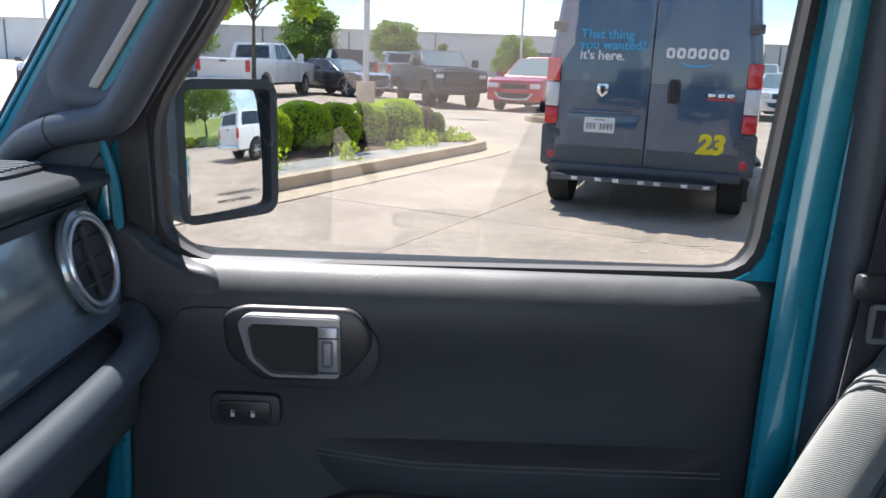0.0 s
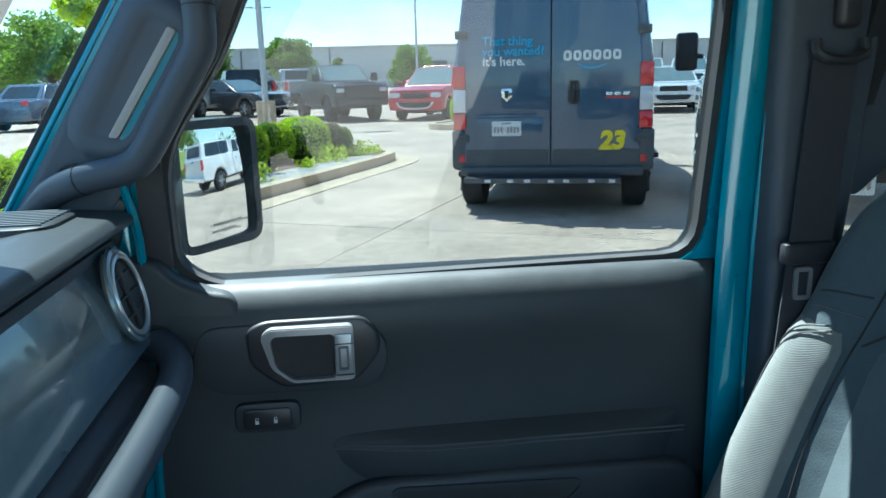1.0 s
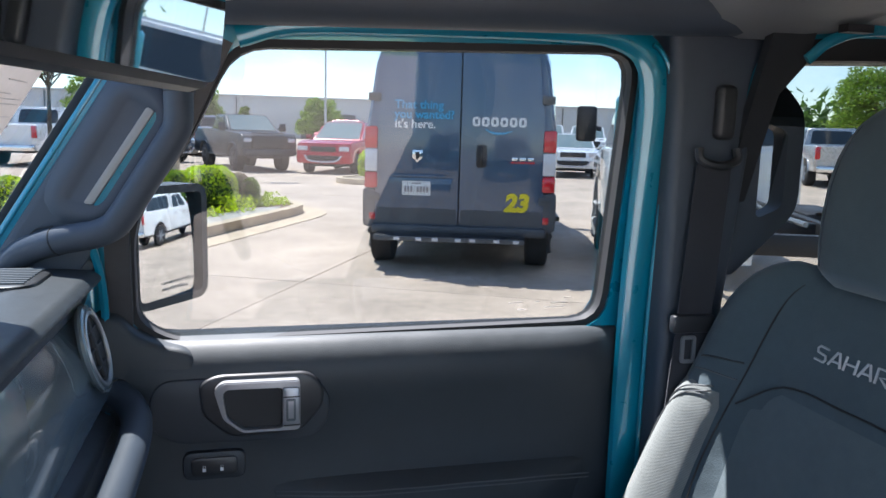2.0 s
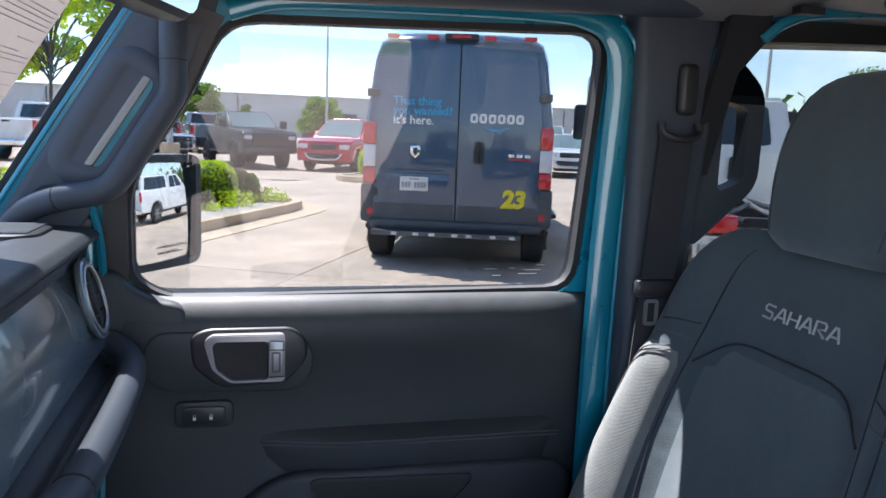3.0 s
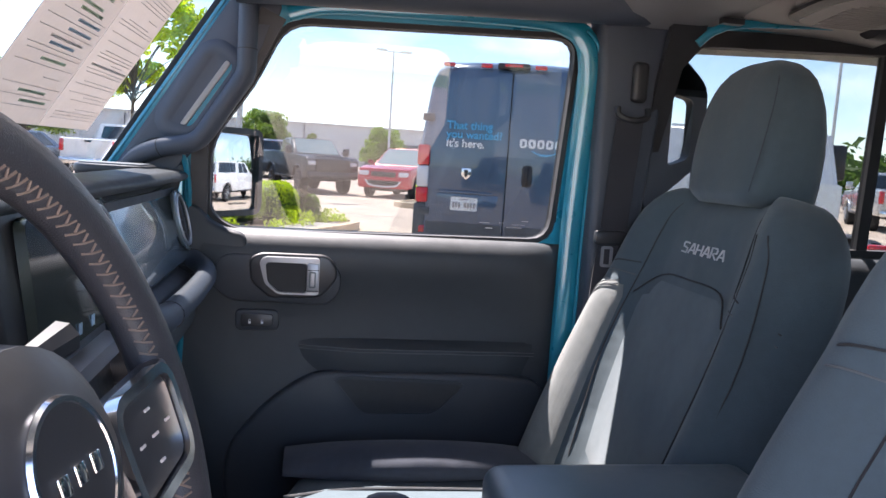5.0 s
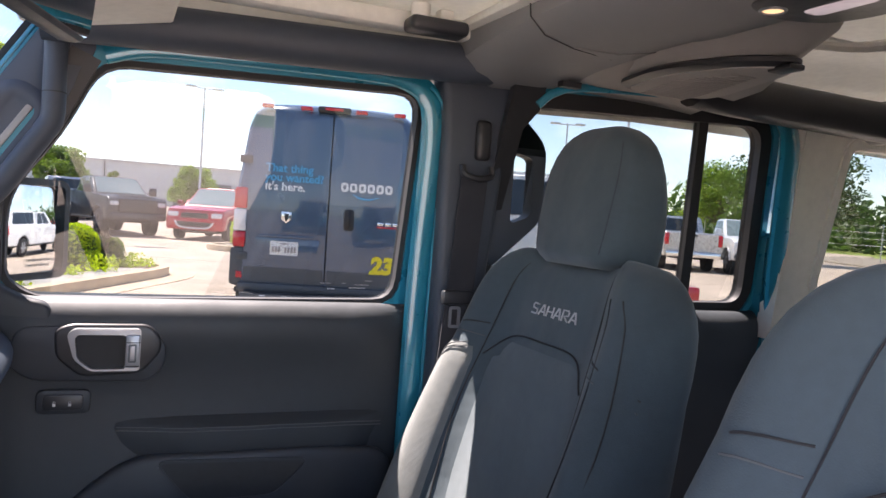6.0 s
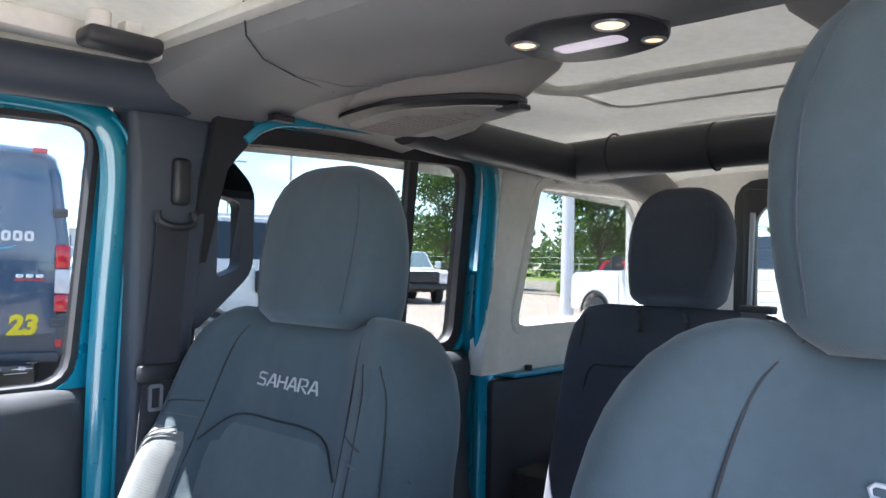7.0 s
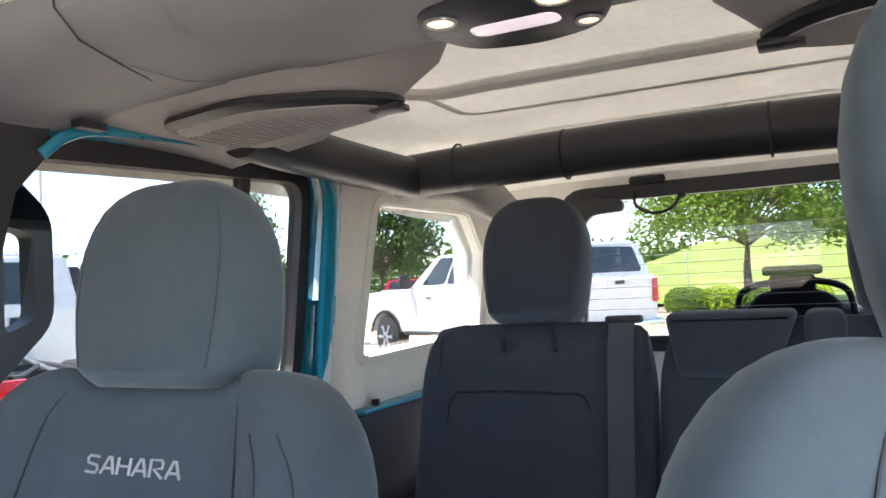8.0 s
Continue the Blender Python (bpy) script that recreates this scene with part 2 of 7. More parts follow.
# opaque panes: the dark colour paints shaded cabins, the pale one reflected sky
VEH_GLASS = mat("cabin_shade_car_glass", (0.025, 0.032, 0.035), 0.04, vary=0.05, rough_vary=0.02, spec=0.8)
VEH_GLASS_PALE = mat("sky_lit_windscreen_glass", (0.16, 0.22, 0.225), 0.05, vary=0.05, rough_vary=0.02, spec=1.0)
VEH_BLACK = mat("black_vehicle_plastic", (0.022, 0.022, 0.024), 0.5, vary=0.15, scale=5)
RED_LENS = mat("red_lamp_lens", (0.55, 0.012, 0.02), 0.12, vary=0.12, scale=20, coat=0.6)
CLEAR_LENS = mat("clear_lamp_lens", (0.62, 0.62, 0.64), 0.1, vary=0.12, scale=25, coat=0.6)


def folds(m, scale, strength):
    """Broad soft unevenness of stretched cloth and padding on top of the fine relief."""
    N, L = m.node_tree.nodes, m.node_tree.links.new
    b = N["Principled BSDF"]
    n = N.new("ShaderNodeTexNoise")
    n.inputs["Scale"].default_value, n.inputs["Detail"].default_value = scale, 2
    L(N["Texture Coordinate"].outputs["Object"], n.inputs["Vector"])
    bp = N.new("ShaderNodeBump")
    bp.inputs["Strength"].default_value, bp.inputs["Distance"].default_value = strength, 0.05
    L(n.outputs["Fac"], bp.inputs["Height"])
    L(b.inputs["Normal"].links[0].from_socket, bp.inputs["Normal"])
    L(bp.outputs["Normal"], b.inputs["Normal"])


for m_, sc, st in ((CLOTH, 9, 0.16), (CLOTH_PALE, 9, 0.14), (CLOTH_DARK, 8, 0.18), (TRIM_SOFT, 7, 0.07), (HEADLINER, 5, 0.10), (HARDTOP, 5, 0.08)):
    folds(m_, sc, st)


def thin_shell(m, share):
    """Pale composite shell that lets a little of the sunlight through."""
    N, L = m.node_tree.nodes, m.node_tree.links.new
    b = N["Principled BSDF"]
    tr, mx = N.new("ShaderNodeBsdfTranslucent"), N.new("ShaderNodeMixShader")
    mx.inputs[0].default_value = share
    L(b.inputs["Base Color"].links[0].from_socket, tr.inputs["Color"])
    L(b.outputs[0], mx.inputs[1])
    L(tr.outputs[0], mx.inputs[2])
    L(mx.outputs[0], N["Material Output"].inputs["Surface"])


thin_shell(HEADLINER, 0.12)
thin_shell(HARDTOP, 0.06)


def paint(name, color, metal=0.0, rough=0.28):
    return mat(name, color, rough, metal, vary=0.05, scale=1.5, coat=1.0)


VAN_PAINT = paint("slate_blue_van_wrap", (0.052, 0.092, 0.155), 0.1, 0.2)
VAN_LOWER = mat("dull_grey_van_cladding", (0.075, 0.082, 0.09), 0.45, vary=0.12, scale=3)
BLACK_PAINT = mat("black_blue_vehicle_paint", (0.010, 0.018, 0.028), 0.3, 0.0, vary=0.05, scale=1.5, coat=0.2)
WHITE_PAINT = paint("white_vehicle_paint", (0.76, 0.77, 0.77))
SILVER_PAINT = paint("silver_vehicle_paint", (0.50, 0.51, 0.52), 0.5)
RED_PAINT = mat("red_vehicle_paint", (0.46, 0.010, 0.030), 0.25, 0.1, vary=0.05, scale=1.5, coat=0.5)
GREY_PAINT = paint("dark_grey_vehicle_paint", (0.05, 0.055, 0.06), 0.3)
BLUE_PAINT = paint("steel_blue_vehicle_paint", (0.10, 0.14, 0.20), 0.3)
YELLOW_INK = mat("yellow_vinyl_lettering", (0.80, 0.66, 0.01), 0.45, vary=0.05)
CYAN_INK = mat("sky_blue_vinyl_lettering", (0.05, 0.36, 0.62), 0.45, vary=0.05)
WHITE_INK = mat("white_vinyl_lettering", (0.78, 0.78, 0.78), 0.45, vary=0.05)
PLATE = mat("white_number_plate", (0.70, 0.71, 0.70), 0.4, vary=0.06, scale=30)


# ---- mesh helpers ----
def part(name, bm, material, parent=None, label="", smooth=35):
    me = bpy.data.meshes.new(name)
    bmesh.ops.recalc_face_normals(bm, faces=bm.faces)
    bm.to_mesh(me)
    bm.free()
    me.materials.append(material)
    me.shade_smooth()
    me.set_sharp_from_angle(angle=radians(smooth))
    ob = new(name, me)
    if parent:
        ob.parent = parent
    if label:
        tagged(ob, label)
    return ob


def thing(name, label, category, group="", kind="", at=None):
    ob = new(name)
    if at is not None:
        ob.matrix_world = at
    return tagged(ob, label, category, group, kind)


def box(bm, c, s, bev=0.0, seg=2, m=None):
    r = bmesh.ops.create_cube(bm, size=1, matrix=(m or Matrix()) @ Matrix.LocRotScale(c, None, s))
    if bev:
        edges = {e for v in r["verts"] for e in v.link_edges}
        bmesh.ops.bevel(bm, geom=list(edges), offset=bev, segments=seg, profile=0.5, affect="EDGES")


def put(axis, p, d):
    if axis == "y":
        return (p[0], d, p[1])
    if axis == "x":
        return (d, p[0], p[1])
    return (p[0], p[1], d)


def prism(bm, pts, axis, a, b, bev=0.0, seg=2):
    va = [bm.verts.new(put(axis, p, a)) for p in pts]
    vb = [bm.verts.new(put(axis, p, b)) for p in pts]
    f1, f2 = bm.faces.new(va), bm.faces.new(vb[::-1])
    n = len(pts)
    for i in range(n):
        bm.faces.new((va[i], vb[i], vb[(i + 1) % n], va[(i + 1) % n]))
    if bev:
        bmesh.ops.recalc_face_normals(bm, faces=list({f for v in va + vb for f in v.link_faces}))
        edges = list(set(f1.edges) | set(f2.edges))
        bmesh.ops.bevel(bm, geom=edges, offset=bev, segments=seg, profile=0.5, affect="EDGES", clamp_overlap=True)


def loft(bm, rings, caps=True, closed=True):
    vs = [[bm.verts.new(p) for p in r] for r in rings]
    n = len(vs[0])
    for r0, r1 in zip(vs, vs[1:]):
        for i in range(n if closed else n - 1):
            bm.faces.new((r0[i], r0[(i + 1) % n], r1[(i + 1) % n], r1[i]))
    if caps and closed:
        bm.faces.new(vs[0][::-1])
        bm.faces.new(vs[-1])


def tube(bm, pts, r, n=10, flat=1.0, closed=False, up=None):
    """A round or flattened bar along pts; r: one radius or one for each point."""
    pts = [Vector(p) for p in pts]
    k = len(pts)
    rs = r if isinstance(r, (list, tuple)) else [r] * k
    rings, ref = [], Vector(up) if up else None
    for i, p in enumerate(pts):
        a = pts[(i - 1) % k] if closed or i > 0 else p
        b = pts[(i + 1) % k] if closed or i < k - 1 else p
        d = (b - a).normalized()
        if ref is None:
            ref = Vector((0, 0, 1)) if abs(d.z) < 0.9 else Vector((1, 0, 0))
        s = d.cross(ref).normalized()
        u = s.cross(d).normalized()
        if not up:
            ref = u
        rings.append([p + s * math.cos(2 * math.pi * j / n) * rs[i] + u * math.sin(2 * math.pi * j / n) * rs[i] * flat for j in range(n)])
    if closed:
        rings.append(rings[0])
        vs = [[bm.verts.new(q) for q in g] for g in rings[:-1]]
        vs.append(vs[0])
        for r0, r1 in zip(vs, vs[1:]):
            for i in range(n):
                bm.faces.new((r0[i], r0[(i + 1) % n], r1[(i + 1) % n], r1[i]))
    else:
        loft(bm, rings)


def curve_pts(pts, steps=6):
    """A smooth line through pts."""
    P = [Vector(p) for p in pts]
    P = [P[0] * 2 - P[1]] + P + [P[-1] * 2 - P[-2]]
    out = []
    for i in range(1, len(P) - 2):
        for j in range(steps):
            t = j / steps
            a, b, c, d = P[i - 1:i + 3]
            out.append(0.5 * ((2 * b) + (c - a) * t + (2 * a - 5 * b + 4 * c - d) * t * t + (3 * b - a - 3 * c + d) * t ** 3))
    out.append(P[-2])
    return out


def rounded(pts, r, n=4):
    """Polygon with its corners rounded by about r."""
    out, k = [], len(pts)
    for i in range(k):
        a, p, b = Vector(pts[i - 1]), Vector(pts[i]), Vector(pts[(i + 1) % k])
        q = min(r, (a - p).length * 0.45, (b - p).length * 0.45)
        s, e = p + (a - p).normalized() * q, p + (b - p).normalized() * q
        for j in range(n + 1):
            t = j / n
            out.append(tuple((1 - t) ** 2 * s + 2 * t * (1 - t) * p + t * t * e))
    return out


def offset(pts, d):
    """Polygon moved outwards by d."""
    k = len(pts)
    area = sum(pts[i - 1][0] * pts[i][1] - pts[i][0] * pts[i - 1][1] for i in range(k))
    sgn = 1 if area > 0 else -1
    out = []
    for i in range(k):
        a, p, b = Vector(pts[i - 1]), Vector(pts[i]), Vector(pts[(i + 1) % k])
        t = (b - a).normalized()
        out.append((p.x + sgn * t.y * d, p.y - sgn * t.x * d))
    return out


def rect(x0, z0, x1, z1):
    return [(x0, z0), (x1, z0), (x1, z1), (x0, z1)]


def frame_ring(bm, outer, inner, place_a, place_b):
    """A frame between two loops of equal length; place_*: 2D point to 3D on its two faces."""
    n = len(outer)
    oa, ia = [bm.verts.new(place_a(p)) for p in outer], [bm.verts.new(place_a(p)) for p in inner]
    ob, ib = [bm.verts.new(place_b(p)) for p in outer], [bm.verts.new(place_b(p)) for p in inner]
    for i in range(n):
        j = (i + 1) % n
        for q in ((oa[i], oa[j], ia[j], ia[i]), (ob[i], ib[i], ib[j], ob[j]), (oa[i], ob[i], ob[j], oa[j]), (ia[i], ia[j], ib[j], ib[i])):
            bm.faces.new(q)


def onto_rect(pts, x0, z0, x1, z1):
    """Each point of a loop thrown outwards onto a rectangle round it."""
    cx, cz = sum(p[0] for p in pts) / len(pts), sum(p[1] for p in pts) / len(pts)
    out = []
    for p in pts:
        dx, dz = p[0] - cx, p[1] - cz
        k = min([((x1 - cx) / dx) if dx > 1e-6 else ((x0 - cx) / dx) if dx < -1e-6 else 1e9,
                 ((z1 - cz) / dz) if dz > 1e-6 else ((z0 - cz) / dz) if dz < -1e-6 else 1e9])
        out.append((cx + dx * k, cz + dz * k))
    for cxn, czn in ((x0, z0), (x1, z0), (x1, z1), (x0, z1)):
        i = min(range(len(out)), key=lambda q: (out[q][0] - cxn) ** 2 + (out[q][1] - czn) ** 2)
        out[i] = (cxn, czn)
    return out


def lettering(text, size, material, m, parent, name="lettering", thick=0.0015, bold=0.0, slant=0.0):
    """Built-in font text as a thin solid; m places its plane (x to the right, y up)."""
    cu = bpy.data.curves.new(name, "FONT")
    cu.body, cu.size, cu.extrude, cu.resolution_u = text, size, thick, 3
    cu.offset, cu.shear = bold, slant
    tmp = bpy.data.objects.new("tmp", cu)
    scene.collection.objects.link(tmp)
    dg = bpy.context.evaluated_depsgraph_get()
    me = bpy.data.meshes.new_from_object(tmp.evaluated_get(dg))
    bpy.data.objects.remove(tmp)
    me.materials.clear()
    me.materials.append(material)
    ob = new(name, me)
    ob.parent = parent
    ob.matrix_local = m
    return ob


def leaves(name, centres, size, material, parent=None, rng=None, flat=0.6, label=""):
    """Many small leaf blades, one at each centre, each turned its own way."""
    rng = rng or np.random.default_rng(1)
    c = np.asarray(centres, float)
    k = len(c)
    a = rng.normal(size=(k, 3))
    a[:, 2] *= flat
    a /= np.linalg.norm(a, axis=1)[:, None]
    b = np.cross(a, rng.normal(size=(k, 3)))
    b /= np.linalg.norm(b, axis=1)[:, None] + 1e-9
    s = size * rng.uniform(0.6, 1.35, size=(k, 1))
    nrm = np.cross(a, b) * s * 0.18
    v = np.stack([c - a * s, c - b * s * 0.5 + nrm, c + a * s, c + b * s * 0.5 + nrm], 1).reshape(-1, 3)
    f = np.arange(4 * k).reshape(-1, 4)
    me = bpy.data.meshes.new(name)
    me.from_pydata(v.tolist(), [], f.tolist())
    me.materials.append(material)
    ob = new(name, me)
    if parent:
        ob.parent = parent
    if label:
        tagged(ob, label)
    return ob


# ---- the off-roader: shell round the camera ----
MID = -0.83  # centre line of the car


def flip(y):
    return 2 * MID - y


def side(y, right):
    return y if right else flip(y)


FRONT_WIN = rounded([(-0.353, 1.195), (-0.30, 1.162), (0.400, 1.172), (0.424, 1.625), (-0.205, 1.603), (-0.268, 1.470), (-0.353, 1.350)], 0.05, 4)
REAR_WIN = rounded([(0.600, 1.178), (1.397, 1.184), (1.292, 1.642), (0.632, 1.616)], 0.055, 5)
QUARTER_WIN = rounded([(1.560, 1.232), (2.285, 1.244), (2.285, 1.500), (2.150, 1.622), (1.598, 1.614)], 0.03, 4)


def lean(p, y0=-0.045):
    """Depth of the hardtop's side, which leans inwards with height."""
    return y0 - (p[1] - 1.10) * 0.12


def tumble(p, k):
    """How far a door's upper half leans inwards at a point of it."""
    return k * max(0.0, p[1] - 1.19)


def door_frame(name, win, right, label, pane_mat, k, rub=0.020):
    """Upper half of a side door: painted frame, rubber seal and pane over its opening."""
    d = thing(name, label, "car door", kind="structure")
    s = lambda y: side(y, right)
    at = lambda dy: (lambda p: (p[0], s(dy - tumble(p, k)), p[1]))
    bm = bmesh.new()
    frame_ring(bm, offset(win, 0.048), offset(win, rub), at(0.020), at(0.085))
    part("painted_frame", bm, TEAL, d)
    bm = bmesh.new()
    frame_ring(bm, offset(win, rub + 0.003), offset(win, -0.003), at(0.026), at(0.062))
    part("window_seal", bm, RUBBER, d)
    bm = bmesh.new()
    w = offset(win, 0.006)
    loft(bm, [[at(dy)(p) for p in w] for dy in (0.046, 0.050)])
    part("pane", bm, pane_mat, d, "clear window glass").visible_shadow = False
    return d


def door_panel(d, x0, x1, z0, s):
    """Moulded lower half with a padded sill."""
    prof = [(0.085, z0), (0.010, z0), (-0.012, z0 + 0.06), (-0.022, 0.74), (-0.012, 0.80), (-0.004, 0.86), (0.007, 0.93), (0.008, 0.98), (0.005, 1.02), (0.000, 1.045), (-0.006, 1.062),
            (-0.011, 1.078), (-0.0145, 1.093), (-0.016, 1.108), (-0.0155, 1.119), (-0.0135, 1.130), (-0.009, 1.141), (-0.003, 1.150), (0.005, 1.158), (0.013, 1.164), (0.022, 1.167), (0.085, 1.168)]
    bm = bmesh.new()
    rings = []
    for i in range(15):
        x = x0 + (x1 - x0) * i / 14
        lift = 0.030 * max(0, (-0.30 - x) / 0.12) ** 2 if x0 < 0 else 0
        edge = 1.0 - 0.6 * max(0, abs(i - 7) - 6)
        rings.append([(x, s(y if y > 0.02 else 0.02 + (y - 0.02) * edge), z + lift * max(0, (z - 1.05) / 0.12)) for y, z in prof])
    loft(bm, rings)
    part("lower_panel", bm, TRIM_SOFT, d, "padded black vinyl door panel")


passenger_door = door_frame("door_1", FRONT_WIN, True, "closed front passenger door, teal frame with black padded inner panel", CLEAR, 0.06, 0.008)
door_panel(passenger_door, -0.415, 0.425, 0.52, lambda y: y)
rear_door_r = door_frame("door_2", REAR_WIN, True, "closed rear passenger door, teal frame with dark trim", TINTED, 0.29, 0.030)
door_panel(rear_door_r, 0.60, 1.47, 0.52, lambda y: y)
rear_door_l = door_frame("door_3", REAR_WIN, False, "closed rear door behind the driver, teal frame with dark trim", TINTED, 0.29, 0.030)
door_panel(rear_door_l, 0.60, 1.47, 0.52, flip)
for d, right in ((rear_door_r, True), (rear_door_l, False)):
    bm = bmesh.new()
    loft(bm, [[(x, side(dy - tumble((x, z), 0.29), right), z) for x, z in ((1.190, 1.17), (1.220, 1.17), (1.126, 1.645), (1.100, 1.645))] for dy in (0.036, 0.058)])
    part("window_divider", bm, RUBBER, d)
    bm = bmesh.new()
    loft(bm, [[(x, side(dy - tumble((x, z), 0.29), right), z) for x, z in ((0.548, 1.13), (0.596, 1.17), (0.600, 1.23), (0.622, 1.56), (0.655, 1.606), (0.660, 1.665), (0.585, 1.68))] for dy in (0.012, 0.030)])
    part("corner_trim", bm, TRIM_DARK, d)

# padded corner that carries the sill up to the mirror
bm = bmesh.new()
prism(bm, rounded([(-0.416, 1.06), (-0.26, 1.10), (-0.27, 1.160), (-0.315, 1.168), (-0.350, 1.186), (-0.368, 1.212), (-0.416, 1.222)], 0.02, 4), "y", 0.04, -0.0125, 0.010, 3)
part("sill_corner", bm, TRIM_SOFT, passenger_door)

# armrest, handle and switches of the front passenger door
bm = bmesh.new()
arm = []
for i in range(13):
    u = i / 12
    x = -0.178 + 0.56 * u
    e = min(1.0, u / 0.30) ** 0.8 * (1 - max(0.0, 2 * u - 1) ** 8)
    arm.append([(x, 0.012 - e * a, 0.885 + b) for a, b in ((0, -0.05), (0.018, -0.045), (0.030, -0.020), (0.037, 0.016), (0.036, 0.036), (0.026, 0.044), (0.012, 0.050), (0.0, 0.056))])
loft(bm, arm)
armrest = part("armrest", bm, TRIM_SOFT, passenger_door, "padded armrest with a stitched seam")
for k, dz in enumerate((0.0, 0.007)):
    bm = bmesh.new()
    tube(bm, [(-0.150 + 0.52 * i / 24, 0.012 - 0.0372 * min(1.0, (0.028 + 0.52 * i / 24) / 0.168) ** 0.8, 0.9215 - dz + 0.0004 * math.sin(i)) for i in range(25)], 0.0012, 5)
    part("stitching", bm, STITCH, armrest)
bm = bmesh.new()
prism(bm, rounded([(-0.325, 1.118), (-0.338, 1.05), (-0.300, 1.018), (-0.095, 1.014), (-0.068, 1.045), (-0.068, 1.085), (-0.100, 1.122)], 0.03, 4), "y", 0.030, -0.004, 0.006)
bezel = part("handle_bezel", bm, TRIM, passenger_door)
cup = rounded([(-0.262, 1.112), (-0.236, 1.124), (-0.100, 1.124), (-0.078, 1.100), (-0.078, 1.070), (-0.112, 1.030), (-0.216, 1.026), (-0.258, 1.062)], 0.014, 4)
bm = bmesh.new()
prism(bm, cup, "y", 0.004, -0.010, 0.006, 3)
part("cup", bm, TRIM_DARK, bezel)
h_out = rounded([(-0.240, 1.106), (-0.228, 1.117), (-0.115, 1.117), (-0.115, 1.039), (-0.200, 1.039), (-0.227, 1.060)], 0.008, 4)
h_in = rounded([(-0.227, 1.099), (-0.221, 1.106), (-0.141, 1.106), (-0.141, 1.0425), (-0.198, 1.0425), (-0.2215, 1.062)], 0.006, 4)
bm = bmesh.new()
frame_ring(bm, h_out, h_in, lambda p: (p[0], -0.026 + 0.10 * max(0, -0.20 - p[0]), p[1]), lambda p: (p[0], -0.008, p[1]))
bmesh.ops.recalc_face_normals(bm, faces=bm.faces)
bmesh.ops.bevel(bm, geom=[e for e in bm.edges if e.calc_face_angle(0) > 1.2], offset=0.0018, segments=2, affect="EDGES")
handle = part("handle", bm, SATIN, bezel, "satin silver pull handle")
bm = bmesh.new()
prism(bm, rounded(rect(-0.225, 1.040, -0.143, 1.104), 0.010, 3), "y", -0.008, -0.0125)
part("recess", bm, RUBBER, handle)
bm = bmesh.new()
prism(bm, rounded(rect(-0.141, 1.046, -0.116, 1.107), 0.004, 3), "y", -0.020, -0.030, 0.002)
part("grip", bm, SATIN, handle)
lat = rounded(rect(-0.136, 1.056, -0.122, 1.090), 0.003, 3)
bm = bmesh.new()
frame_ring(bm, lat, offset(lat, -0.003), lambda p: (p[0], -0.0325, p[1]), lambda p: (p[0], -0.028, p[1]))
part("latch", bm, TRIM_GREY, handle)
for z in (1.049, 1.093):
    bm = bmesh.new()
    box(bm, (-0.128, -0.0302, z), (0.024, 0.0014, 0.0016))
    part("joint", bm, RUBBER, handle)
bezel.location.y = -0.016
bm = bmesh.new()
prism(bm, rounded(rect(-0.288, 0.952, -0.196, 0.997), 0.014, 4), "y", 0.02, -0.003, 0.004)
pod = part("switch_pod", bm, TRIM, passenger_door)
bm = bmesh.new()
prism(bm, rounded(rect(-0.276, 0.960, -0.208, 0.989), 0.008, 3), "y", -0.001, -0.006, 0.002)
part("rocker", bm, TRIM_DARK, pod)
for x in (-0.257, -0.231):
    bm = bmesh.new()
    box(bm, (x, -0.0065, 0.970), (0.005, 0.001, 0.005))
    tube(bm, [(x - 0.0018, -0.0066, 0.972), (x - 0.0015, -0.0066, 0.9765), (x + 0.0015, -0.0066, 0.9765), (x + 0.0018, -0.0066, 0.974)], 0.0006, 4)
    part("padlock_symbol", bm, WHITE_MARK, pod)
# pull pocket and map pocket
bm = bmesh.new()
pk = rounded([(-0.075, 0.858), (0.215, 0.848), (0.150, 0.782), (-0.010, 0.780)], 0.02, 4)
frame_ring(bm, offset(pk, 0.006), pk, lambda p: (p[0], -0.034, p[1]), lambda p: (p[0], 0.0, p[1]))
part("pocket_rim", bm, TRIM, passenger_door)
bm = bmesh.new()
prism(bm, offset(pk, 0.002), "y", -0.026, -0.0315)
part("pocket_recess", bm, TRIM_DARK, passenger_door)
bm = bmesh.new()
prism(bm, rounded([(-0.30, 0.56), (0.40, 0.56), (0.40, 0.86), (0.24, 0.872), (-0.12, 0.872), (-0.22, 0.80), (-0.30, 0.70)], 0.05, 4), "y", 0.0, -0.030, 0.012, 3)
part("map_pocket", bm, TRIM, passenger_door)
# black flag in the front corner that carries the mirror
bm = bmesh.new()
loft(bm, [[(x, y - tumble((x, z), 0.06), z) for x, z in ((-0.354, 1.185), (-0.354, 1.349), (-0.269, 1.470), (-0.206, 1.604), (-0.255, 1.625), (-0.318, 1.490), (-0.388, 1.370), (-0.388, 1.175))] for y in (0.014, 0.085)])
part("mirror_flag", bm, TRIM_DARK, passenger_door)
# safety mark etched on the pane
for i, (w, x, z) in enumerate(((0.03, 0.25, 1.205), (0.012, 0.29, 1.206), (0.04, 0.33, 1.203), (0.02, 0.262, 1.193), (0.045, 0.32, 1.196), (0.02, 0.345, 1.212))):
    bm = bmesh.new()
    box(bm, (x, 0.0445, z), (w * 0.8, 0.0006, 0.0007))
    part("etched_mark", bm, INK_PALE, passenger_door)

